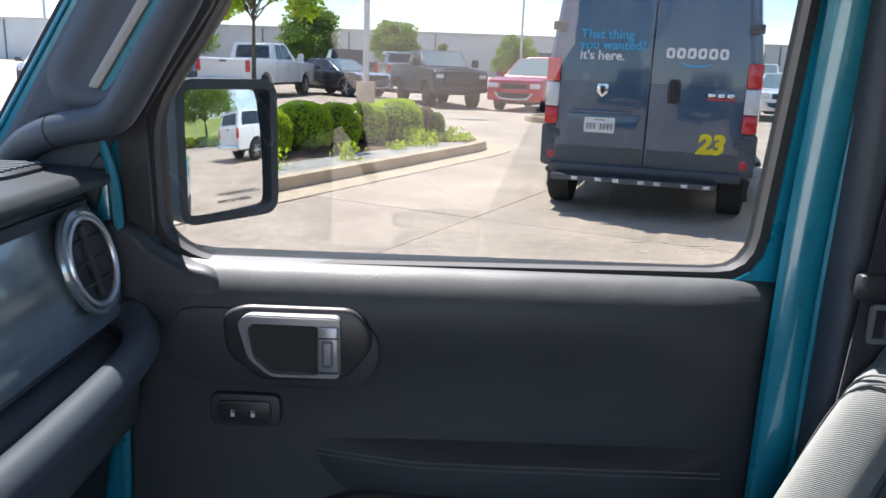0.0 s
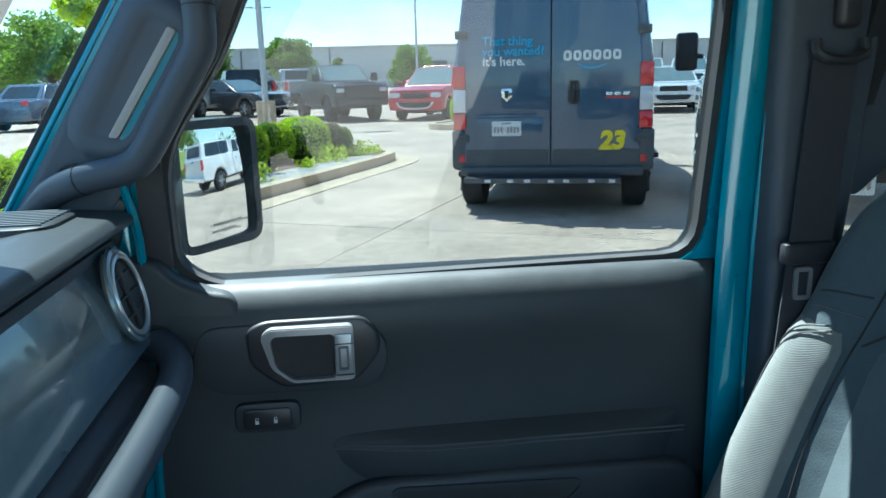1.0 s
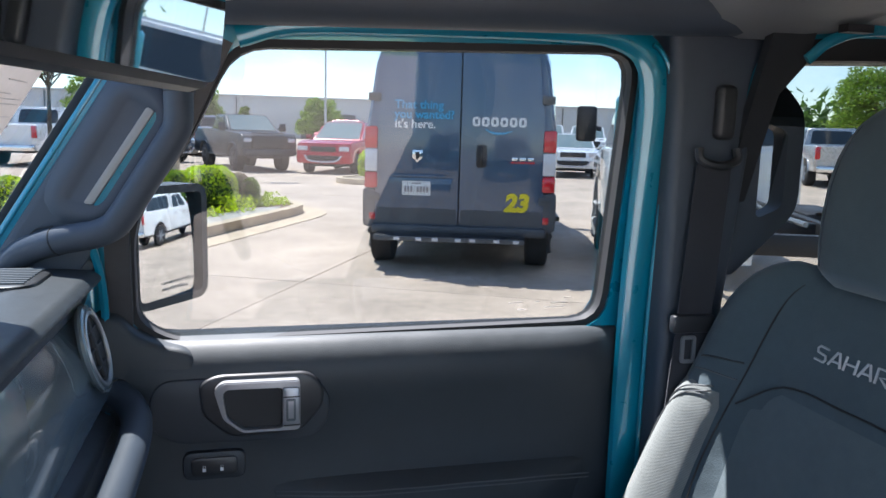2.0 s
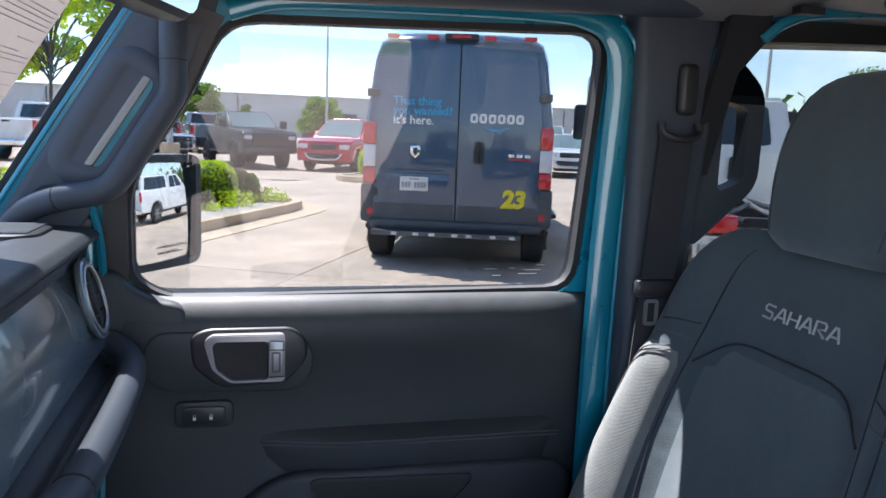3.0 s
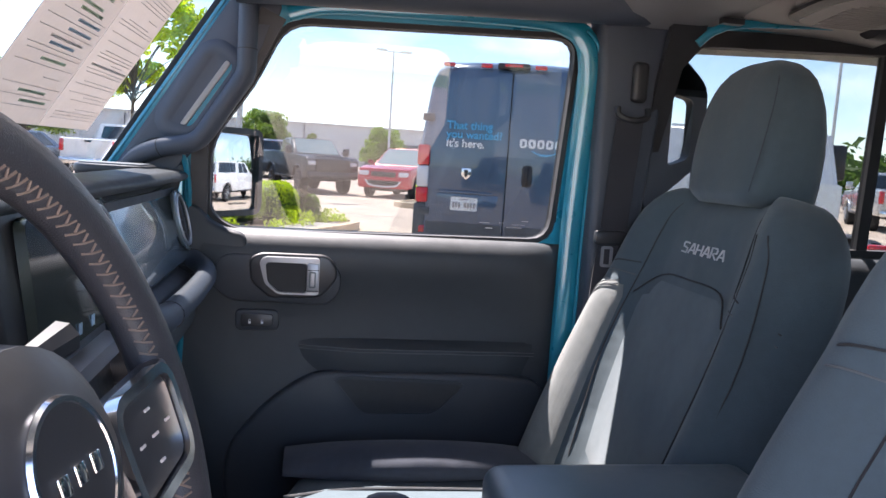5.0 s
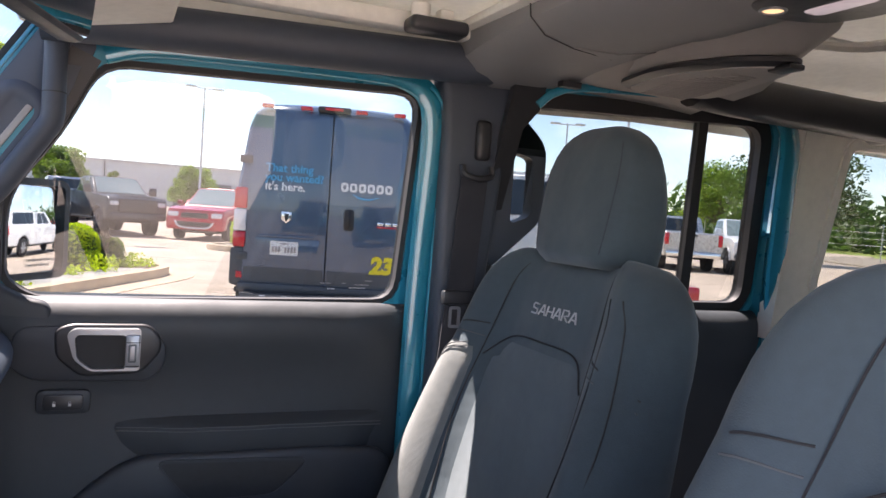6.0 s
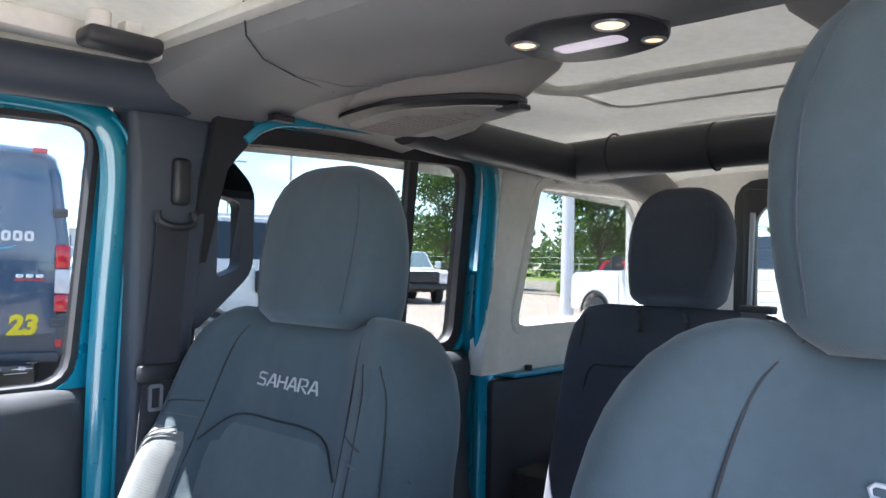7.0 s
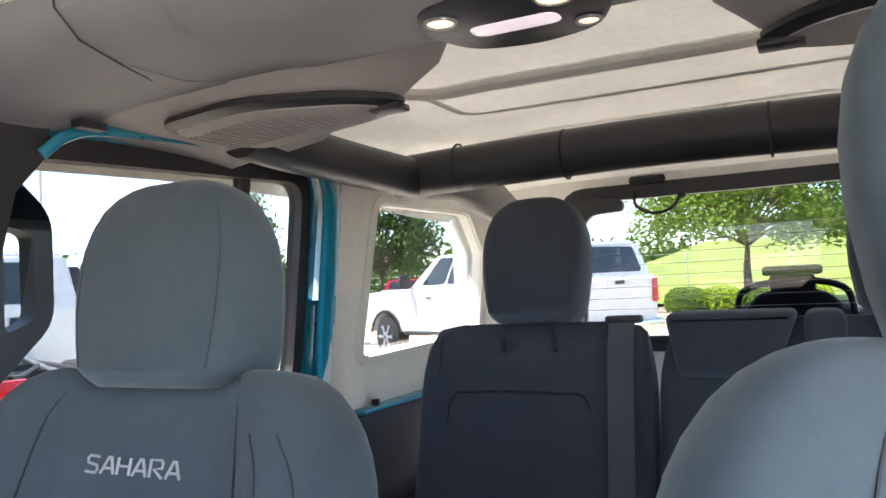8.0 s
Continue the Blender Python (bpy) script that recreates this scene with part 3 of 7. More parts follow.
# painted jambs and kick panels between the doors
for right in (True, False):
    s = lambda y: side(y, right)
    jamb = thing("wall_right" if right else "wall_left", "teal painted body side with open jambs", "car body", kind="structure")
    bm = bmesh.new()
    prism(bm, rounded([(0.425, 0.45), (0.500, 0.45), (0.490, 1.56), (0.430, 1.56)], 0.012, 3), "y", s(-0.008), s(0.085), 0.010, 3)
    part("jamb", bm, TEAL, jamb)
    # rounded door flanges that sweep over the tops of the openings
    bm = bmesh.new()
    run = curve_pts([(x, s(-0.010 - tumble((x, z), 0.06)), z) for x, z in ((0.440, 0.50), (0.440, 0.85), (0.442, 1.20), (0.446, 1.45), (0.445, 1.55), (0.430, 1.608), (0.385, 1.638), (0.28, 1.645), (0.05, 1.641), (-0.12, 1.634), (-0.20, 1.612))], 6)
    tube(bm, run, [0.029 if p.z < 1.56 and p.x > 0.3 else 0.029 - 0.012 * min(1.0, max(0.0, (0.44 - p.x) / 0.10)) for p in run], 12, 0.55, up=(0, 1, 0))
    part("front_flange", bm, TEAL, jamb, "rounded teal door flange")
    bm = bmesh.new()
    tube(bm, [p + Vector((0.016 if p.x > 0.40 else 0.0, s(-0.030) - s(-0.010), 0.0 if p.x > 0.40 else 0.010)) for p in run if p.x > 0.405], 0.004, 6)
    part("flange_bead", bm, TEAL, jamb)
    bm = bmesh.new()
    run = curve_pts([(x, s(-0.020 - tumble((x, z), 0.29)), z) for x, z in ((1.466, 0.50), (1.468, 0.95), (1.464, 1.15), (1.428, 1.29), (1.374, 1.50), (1.348, 1.592), (1.312, 1.640), (1.24, 1.668), (1.00, 1.672), (0.74, 1.658), (0.665, 1.640), (0.630, 1.610))], 6)
    tube(bm, run, [0.030 - 0.021 * min(1.0, max(0.0, (1.34 - p.x) / 0.10)) for p in run], 12, 0.55, up=(0, 1, 0))
    part("rear_flange", bm, TEAL, jamb, "rounded teal rear door flange")
    bm = bmesh.new()
    prism(bm, [(0.502, 0.45), (0.600, 0.45), (0.640, 1.66), (0.502, 1.66)], "y", s(0.010), s(0.085), 0.004)
    part("centre_post", bm, TRIM_DARK, jamb)
    bm = bmesh.new()
    loft(bm, [[(x, s(dy - tumble((x, z), 0.27)), z) for x, z in ((1.440, 0.45), (1.480, 0.45), (1.486, 1.10), (1.470, 1.19), (1.425, 1.38), (1.385, 1.38), (1.425, 1.20), (1.440, 1.10))] for dy in (-0.016, 0.085)])
    bmesh.ops.recalc_face_normals(bm, faces=bm.faces)
    bmesh.ops.bevel(bm, geom=[e for e in bm.edges if e.calc_face_angle(0) > 1.0], offset=0.012, segments=3, affect="EDGES")
    part("rear_jamb", bm, TEAL, jamb)
    bm = bmesh.new()
    prism(bm, [(-0.62, 0.45), (-0.418, 0.45), (-0.400, 1.20), (-0.400, 1.34), (-0.545, 1.29), (-0.62, 1.18)], "y", s(0.0), s(0.085), 0.008)
    part("kick_panel", bm, TEAL, jamb)
    bm = bmesh.new()
    tube(bm, curve_pts([(-0.405, s(-0.004), 1.33), (-0.388, s(-0.006), 1.24), (-0.392, s(-0.006), 1.05), (-0.410, s(-0.006), 0.60)]), 0.006, 6)
    part("jamb_flange", bm, TEAL, jamb)
    bm = bmesh.new()
    box(bm, (0.55, s(0.048), 0.47), (4.1, 0.08, 0.10), 0.01)
    part("sill", bm, TEAL, jamb)
    bm = bmesh.new()
    box(bm, (1.98, s(0.048), 0.80), (0.86, 0.08, 0.58), 0.01)
    part("rear_quarter", bm, TEAL, jamb)
    bm = bmesh.new()
    box(bm, (1.940, s(-0.025), 0.79), (0.94, 0.06, 0.585), 0.015)
    part("quarter_trim", bm, TRIM_DARK, jamb, "black moulded trim under the quarter window")
    for x in (0.438, 0.496):
        bm = bmesh.new()
        tube(bm, [(x, s(-0.010), 0.50), (x, s(-0.012), 1.0), (x, s(-0.012), 1.52)], 0.006, 6)
        part("jamb_bead", bm, TEAL, jamb)
    # windscreen pillar: black edge, teal strip, moulded cover, grab handle
    pil = thing("pillar_right" if right else "pillar_left", "windscreen pillar with teal paint and charcoal grab handle", "pillar", kind="structure")
    bm = bmesh.new()
    prism(bm, [(-0.572, 1.285), (-0.556, 1.290), (-0.300, 1.690), (-0.318, 1.690)], "y", s(0.02), s(0.07), 0.003)
    part("glass_seal", bm, RUBBER, pil)
    bm = bmesh.new()
    prism(bm, [(-0.556, 1.285), (-0.524, 1.285), (-0.268, 1.690), (-0.300, 1.690)], "y", s(-0.004), s(0.07), 0.006)
    part("painted_strip", bm, TEAL, pil)
    bm = bmesh.new()
    prism(bm, [(-0.551, 1.285), (-0.545, 1.285), (-0.289, 1.690), (-0.295, 1.690)], "y", s(-0.008), s(0.0), 0.002)
    part("painted_bead", bm, TEAL, pil)
    bm = bmesh.new()
    cover = [(-0.552, 1.262), (-0.430, 1.262), (-0.372, 1.345), (-0.345, 1.395), (-0.272, 1.500), (-0.205, 1.640), (-0.284, 1.690)]
    prism(bm, rounded(cover, 0.03, 4), "y", s(-0.010), s(0.06), 0.008)
    part("pillar_cover", bm, PILLAR, pil)
    # raised moulding round a concave trough, with the grip strip and the gap behind the handle
    slot = rounded([(-0.440, 1.378), (-0.388, 1.366), (-0.300, 1.505), (-0.345, 1.535)], 0.022, 5)
    bm = bmesh.new()
    loft(bm, [[(x, s(y), z) for x, z in offset(slot, d)] for d, y in ((0.028, -0.0085), (0.022, -0.0135), (0.012, -0.0175), (0.004, -0.0175), (-0.005, -0.0140), (-0.009, -0.0120))])
    part("trough", bm, PILLAR, pil, "", 60)
    bm = bmesh.new()
    prism(bm, rounded([(-0.396, 1.374), (-0.381, 1.376), (-0.299, 1.503), (-0.311, 1.507)], 0.004, 3), "y", s(-0.010), s(-0.0150))
    part("handle_gap", bm, TEAL, pil)
    # grip strip in a pale colour that paints the sun falling on it
    bm = bmesh.new()
    prism(bm, rounded([(-0.408, 1.378), (-0.396, 1.376), (-0.311, 1.506), (-0.321, 1.512)], 0.004, 3), "y", s(-0.010), s(-0.0205), 0.002)
    part("grip_insert", bm, BEAM, pil, "grip strip coloured pale for sunlight")
    run = curve_pts([(-0.535, s(0.004), 1.262), (-0.492, s(-0.010), 1.306), (-0.440, s(-0.034), 1.328), (-0.392, s(-0.044), 1.338), (-0.368, s(-0.047), 1.348), (-0.352, s(-0.049), 1.366), (-0.318, s(-0.051), 1.420), (-0.288, s(-0.052), 1.468), (-0.278, s(-0.051), 1.492), (-0.277, s(-0.048), 1.545), (-0.278, s(-0.034), 1.655)])
    bm = bmesh.new()
    tube(bm, run, 0.0195, 14)
    grab = part("grab_handle", bm, TRIM_CAGE, pil, "slate moulded grab handle with elbows")
    for q in ((-0.440, 1.328), (-0.277, 1.53)):
        k = min(range(1, len(run) - 1), key=lambda i: (run[i].x - q[0]) ** 2 + (run[i].z - q[1]) ** 2)
        d = (run[k + 1] - run[k - 1]).normalized() * 0.0009
        bm = bmesh.new()
        tube(bm, [run[k] - d, run[k] + d], 0.0202, 14)
        part("joint", bm, RUBBER, grab)
    bm = bmesh.new()
    tube(bm, curve_pts([(-0.497, s(-0.0105), 1.285), (-0.488, s(-0.0105), 1.318), (-0.472, s(-0.0110), 1.340), (-0.445, s(-0.030), 1.348)]), 0.0012, 5)
    part("cover_joint", bm, RUBBER, pil)
    bm = bmesh.new()
    prism(bm, rounded([(-0.53, 1.20), (-0.42, 1.215), (-0.395, 1.30), (-0.52, 1.296)], 0.02, 3), "y", s(-0.006), s(0.05), 0.006)
    part("pillar_foot", bm, TRIM, pil)

# floor, bulkhead, tub
bm = bmesh.new()
box(bm, (0.85, MID, 0.47), (3.1, 1.68, 0.06), 0.01)
box(bm, (1.98, MID, 0.66), (0.84, 1.60, 0.34), 0.02)
tagged(part("floor", bm, CARPET), "black carpeted car floor", "floor", kind="structure")
bm = bmesh.new()
box(bm, (-0.70, MID, 0.82), (0.06, 1.66, 0.76), 0.01)
tagged(part("bulkhead", bm, TRIM_DARK), "black bulkhead under the dashboard", "car body", kind="structure")

# windscreen
ws = thing("window_1", "raked windscreen in a black surround", "windscreen", kind="structure")
bm = bmesh.new()
WS0, WS1 = Vector((-0.600, 0, 1.255)), Vector((-0.312, 0, 1.700))
loft(bm, [[(WS0.x + d, 0.03, WS0.z), (WS0.x + d, flip(0.03), WS0.z), (WS1.x + d, flip(0.03), WS1.z), (WS1.x + d, 0.03, WS1.z)] for d in (0, 0.005)])
part("pane", bm, WINDSCREEN, ws)
bm = bmesh.new()
box(bm, (-0.285, MID, 1.715), (0.10, 1.64, 0.05), 0.015)
part("header_rail", bm, TRIM_GREY, ws)

# ---- roof ----
roof = thing("ceiling", "pale hard roof lining with ribs", "roof", kind="structure")
bm = bmesh.new()
box(bm, (0.105, MID, 1.775), (0.87, 1.78, 0.03), 0.01)
part("front_panel", bm, HEADLINER, roof)
bm = bmesh.new()
loft(bm, [[(0.535, y, 1.725 - 0.10 * abs((y - MID) / 0.84) ** 6), (1.0, y, 1.768 - 0.12 * abs((y - MID) / 0.84) ** 6), (1.6, y, 1.768 - 0.12 * abs((y - MID) / 0.84) ** 6), (2.30, y, 1.730 - 0.10 * abs((y - MID) / 0.84) ** 6),
           (2.42, y, 1.70), (2.42, y, 1.82), (0.535, y, 1.82)] for y in [MID - 0.86 + 1.72 * i / 20 for i in range(21)]])
part("rear_panel", bm, HEADLINER, roof)
for y0, y1, x, r in ((-0.40, -1.26, 1.20, 0.024),):
    bm = bmesh.new()
    tube(bm, curve_pts([(x - 0.10, y0 + 0.02, 1.770), (x, y0 - 0.06, 1.764)] + [(x, y0 + (y1 - y0) * i / 8, 1.763) for i in range(2, 7)] + [(x, y1 + 0.06, 1.764), (x - 0.10, y1 - 0.02, 1.770)]), r, 10, 0.55)
    part("rib", bm, HEADLINER, roof)
for x0, x1, y0, y1 in ((0.90, 1.44, -0.44, -1.22), (1.68, 2.16, -0.46, -1.20)):
    bm = bmesh.new()
    tube(bm, [(x, y, 1.768) for x, y in rounded([(x0, y0), (x1, y0), (x1, y1), (x0, y1)], 0.06, 5)], 0.009, 10, 0.45, closed=True)
    part("embossed_ridge", bm, HEADLINER, roof)
# seam and channel between the front panels and the beam
bm = bmesh.new()
box(bm, (0.525, MID, 1.745), (0.012, 1.45, 0.02), 0.003)
part("seal", bm, RUBBER, roof)
bm = bmesh.new()
box(bm, (0.470, MID, 1.742), (0.07, 1.45, 0.018), 0.006)
part("panel_lip", bm, HEADLINER, roof)
for right in (True, False):
    bm = bmesh.new()
    box(bm, (0.08, side(0.045, right), 1.730), (0.86, 0.06, 0.125), 0.01)
    box(bm, (1.47, side(-0.025, right), 1.745), (1.90, 0.20, 0.11), 0.01)
    part("roof_side", bm, HARDTOP, roof)
    bm = bmesh.new()
    box(bm, (0.195, side(0.03, right), 1.684), (0.91, 0.10, 0.046), 0.008)
    part("door_seal", bm, RUBBER, roof)
    bm = bmesh.new()
    box(bm, (0.06, side(-0.135, right), 1.735), (0.86, 0.05, 0.035), 0.01)
    part("panel_lip", bm, HEADLINER, roof)

# ---- padded roll cage ----
POD = rounded([(0.768, -0.215), (0.730, -0.40), (0.785, -0.55), (0.862, -0.605), (0.905, -0.55), (0.980, -0.32), (0.985, -0.240), (0.875, -0.195)], 0.06, 5)
cage = thing("roll_cage", "black padded roll cage under the roof", "roll cage", kind="structure")
for right in (True, False):
    s = lambda y: side(y, right)
    bm = bmesh.new()
    tube(bm, curve_pts([(-0.300, s(-0.060), 1.660), (-0.10, s(-0.075), 1.666), (0.20, s(-0.085), 1.674), (0.45, s(-0.09), 1.682), (0.62, s(-0.10), 1.690)]), 0.041, 16)
    part("side_bar", bm, TRIM_CAGE, cage)
    bm = bmesh.new()
    prism(bm, rounded([(0.452, 0.55), (0.560, 0.55), (0.560, 1.10), (0.600, 1.50), (0.668, 1.685), (0.440, 1.685), (0.456, 1.55), (0.460, 1.10)], 0.03, 4), "y", s(-0.075), s(0.0), 0.020, 4)
    part("centre_pillar", bm, TRIM_CAGE, cage)
    bm = bmesh.new()
    tube(bm, curve_pts([(0.98, s(-0.20), 1.690), (1.10, s(-0.20), 1.682), (1.30, s(-0.205), 1.676), (1.50, s(-0.225), 1.668), (1.60, s(-0.26), 1.662)]), 0.048, 14)
    part("rear_side_bar", bm, TRIM_DARK, cage)
    bm = bmesh.new()
    tube(bm, curve_pts([(1.57, s(-0.25), 1.672), (1.72, s(-0.31), 1.650), (1.92, s(-0.34), 1.58), (2.10, s(-0.31), 1.42), (2.20, s(-0.25), 1.1)]), [0.050 + 0.004 * math.sin(i) for i in range(25)], 14)
    part("rear_leg_cover", bm, BEAM, cage, "grey moulded cover of the rear cage leg")
    bm = bmesh.new()
    gl = rounded([(0.585, 1.252), (0.714, 1.370), (0.714, 1.537), (0.585, 1.656)], 0.03, 4)
    gi = rounded([(0.634, 1.358), (0.684, 1.378), (0.683, 1.506), (0.634, 1.518)], 0.014, 4)
    frame_ring(bm, gl, gi, lambda p: (p[0], s(-0.048), p[1]), lambda p: (p[0], s(-0.012), p[1]))
    bmesh.ops.bevel(bm, geom=[e for e in bm.edges if e.calc_face_angle(0) > 1.2], offset=0.008, segments=3, affect="EDGES")
    part("grab_handle", bm, TRIM_CAGE, cage)
    bm = bmesh.new()
    loft(bm, [[(0.66 + 0.40 * i / 8, s(y), z + 0.010 * math.sin(math.pi * i / 8) + (0.040, 0.012, 0.003)[i] * (z < 1.72) if i < 3 else z + 0.010 * math.sin(math.pi * i / 8)) for y, z in ((-0.085, 1.640), (-0.16, 1.652), (-0.24, 1.660), (-0.32, 1.672), (-0.37, 1.700), (-0.39, 1.76), (-0.02, 1.76), (-0.04, 1.655))] for i in range(9)])
    part("side_cowl", bm, BEAM, cage, "taupe moulded cowl round the speaker")
    bm = bmesh.new()
    loft(bm, [[(x, s(y), z) for x, y in offset(POD, d)] for d, z in ((0.080, 1.775), (0.055, 1.722), (0.020, 1.692), (0.004, 1.677), (-0.012, 1.671), (-0.03, 1.670))])
    part("speaker_cowl", bm, BEAM, cage)
    bm = bmesh.new()
    prism(bm, [(0.66, s(-0.165)), (0.705, s(-0.165)), (0.705, s(-0.185)), (0.66, s(-0.185))], "z", 1.6485, 1.66)
    part("cowl_vent", bm, TRIM_DARK, cage)
# broad beam across the cabin behind the front seats
def beam_piece(name, u0, u1, material, grow=0.0):
    bm = bmesh.new()
    rings = []
    for i in range(15):
        u = u0 + (u1 - u0) * i / 14
        y = MID + 0.74 * u
        end = abs(u) ** 6
        z = -0.03 * end - grow
        rings.append([(0.455, y, 1.755 + z), (0.462, y, 1.712 + z), (0.490, y, 1.688 + z), (0.545, y, 1.674 + z), (0.640, y, 1.676 + z), (0.705 + 0.05 * end, y, 1.688 + z), (0.745 + 0.06 * end, y, 1.700 + z), (0.752 + 0.06 * end, y, 1.745 + z)])
    loft(bm, rings)
    part(name, bm, material, cage)


beam_piece("cross_beam", -0.58, 0.58, BEAM_GREY)
beam_piece("beam_sleeve", -0.40, 0.40, BEAM_GREY, 0.005)
beam_piece("beam_end", 0.58, 1.0, BEAM_GREY, 0.002)
beam_piece("beam_end", -1.0, -0.58, BEAM_GREY, 0.002)
bm = bmesh.new()
tube(bm, [(1.565, MID + 0.64 - 1.28 * i / 20, 1.668 + 0.014 * math.sin(math.pi * i / 20)) for i in range(21)], 0.053, 14)
part("rear_cross_bar", bm, TRIM_DARK, cage)
for y in (-0.36, -0.62, -1.04, -1.30):
    bm = bmesh.new()
    tube(bm, [(1.565 + 0.0545 * math.sin(a), y, 1.678 + 0.0545 * math.cos(a)) for a in [2 * math.pi * i / 18 for i in range(18)]], 0.003, 5, closed=True)
    part("pad_seam", bm, RUBBER, cage)
for y in (-0.40, -1.26):
    bm = bmesh.new()
    tube(bm, [(0.452, y, 1.76), (0.458, y, 1.712), (0.488, y, 1.685), (0.545, y, 1.671), (0.60, y + 0.02 * (1 if y > MID else -1), 1.672), (0.66, y + 0.05 * (1 if y > MID else -1), 1.676)], 0.0015, 5)
    part("beam_seam", bm, RUBBER, cage)

# ---- hardtop behind the rear doors ----
hardtop = thing("wall_rear", "pale hardtop shell round the luggage space", "hardtop", kind="structure")
for right in (True, False):
    s = lambda y: side(y, right)
    bm = bmesh.new()
    frame_ring(bm, onto_rect(QUARTER_WIN, 1.43, 1.10, 2.42, 1.80), QUARTER_WIN, lambda p: (p[0], s(lean(p)), p[1]), lambda p: (p[0], s(lean(p) + 0.050), p[1]))
    part("side_panel", bm, HARDTOP, hardtop)
    bm = bmesh.new()
    edge = [(1.452, 1.100), (1.440, 1.19), (1.388, 1.50), (1.352, 1.62), (1.342, 1.79), (1.470, 1.79), (1.500, 1.100)]
    loft(bm, [[(p[0], s(lean(p) + dy), p[1]) for p in edge] for dy in (0.004, 0.050)])
    part("front_edge", bm, HARDTOP, hardtop)
    bm = bmesh.new()
    frame_ring(bm, offset(QUARTER_WIN, 0.030), offset(QUARTER_WIN, 0.004), lambda p: (p[0], s(lean(p) - 0.008), p[1]), lambda p: (p[0], s(lean(p) + 0.01), p[1]))
    part("window_surround", bm, HARDTOP, hardtop)
    bm = bmesh.new()
    w = offset(QUARTER_WIN, 0.008)
    loft(bm, [[(p[0], s(lean(p) + dy), p[1]) for p in w] for dy in (0.030, 0.034)])
    part("quarter_pane", bm, TINTED, hardtop).visible_shadow = False
    bm = bmesh.new()
    box(bm, (1.98, s(-0.02), 1.095), (0.90, 0.13, 0.012), 0.004)
    part("body_rail", bm, TEAL, hardtop)
    for x in (1.62, 1.98):
        bm = bmesh.new()
        tube(bm, [(x, s(-0.062), 1.100), (x, s(-0.062), 1.116)], 0.011, 8)
        part("bolt", bm, RUBBER, hardtop)
REAR_WIN_OPEN = rounded([(-0.395, 1.20), (-0.395, 1.655), (flip(-0.395), 1.655), (flip(-0.395), 1.20)], 0.05, 4)
bm = bmesh.new()
frame_ring(bm, onto_rect(REAR_WIN_OPEN, flip(0.04), 0.55, 0.04, 1.80), REAR_WIN_OPEN, lambda p: (2.345, p[0], p[1]), lambda p: (2.42, p[0], p[1]))
part("tail_panel", bm, HARDTOP, hardtop)
bm = bmesh.new()
frame_ring(bm, offset(REAR_WIN_OPEN, 0.035), offset(REAR_WIN_OPEN, -0.012), lambda p: (2.332, p[0], p[1]), lambda p: (2.36, p[0], p[1]))
part("glass_frame", bm, TRIM_DARK, hardtop)
bm = bmesh.new()
prism(bm, offset(REAR_WIN_OPEN, 0.002), "x", 2.380, 2.384)
part("rear_pane", bm, TINTED, hardtop).visible_shadow = False
for i in range(9):
    bm = bmesh.new()
    box(bm, (2.3785, MID, 1.26 + 0.035 * i), (0.0006, 0.84, 0.0012))
    part("heater_wire", bm, INK, hardtop)

# ---- seats ----
def seat_width(h, W):
    w = 1.0 + 0.09 * math.sin(math.pi * min(1, (h + 0.15) / 0.85))
    if h > 0.72:
        w *= 0.60 + 0.40 * math.sqrt(max(0.0, 1 - ((h - 0.72) / 0.285) ** 2))
    return W * w


def seat_surface(u, h, W, H, bolster, back=0.0):
    """Face of a seat back: u across (-1 to 1), h up (0 to 1); back > 0 gives its rear side."""
    top = math.sqrt(max(0.06, 1 - max(0.0, (h - 0.86) / 0.145) ** 2))
    lip = max(0.0, 1 - abs(u) ** 7) ** 0.5
    if back:
        return Vector((back * (1 - 0.4 * h) * lip * top, u * seat_width(h, W), h * H))
    t = min(1.0, max(0.0, (abs(u) - 0.42) / 0.47))
    b = bolster * (1 - 0.62 * h) * t * t * (3 - 2 * t)
    return Vector((-(0.055 * top + b) * lip, u * seat_width(h, W), h * H))


def seat_back(parent, W, H, m, cloth, bolster, rear=0.085):
    bm = bmesh.new()
    us = [math.sin(math.pi / 2 * (-1 + 2 * i / 30)) for i in range(31)]
    rings = []
    for h in [-0.14, -0.07] + [j / 16 for j in range(14)] + [0.86, 0.90, 0.94, 0.97, 0.99, 1.0]:
        rings.append([m @ seat_surface(u, h, W, H, bolster) for u in us] + [m @ seat_surface(u, h, W, H, bolster, rear) for u in us[-2:0:-1]])
    loft(bm, rings)
    return part("backrest", bm, cloth, parent, "", 60)


def seat_patch(parent, name, outline, W, H, m, material, bolster=0.125, lift=0.006, label=""):
    """A panel of cloth sewn on the seat's face, bounded by left(h) and right(h) in u."""
    bm = bmesh.new()
    h0, h1, left, right = outline
    rows = []
    for j in range(17):
        h = h0 + (h1 - h0) * j / 16
        a, b = left(h), right(h)
        row = []
        for i in range(13):
            u = a + (b - a) * i / 12
            p = seat_surface(u, h, W, H, bolster)
            e = min(i, 12 - i, j, 16 - j)
            row.append(m @ (p + Vector((-lift if e else 0.002, 0, 0))))
        rows.append(row)
    vs = [[bm.verts.new(p) for p in r] for r in rows]
    for r0, r1 in zip(vs, vs[1:]):
        for i in range(12):
            bm.faces.new((r0[i], r0[i + 1], r1[i + 1], r1[i]))
    return part(name, bm, material, parent, label, 60)


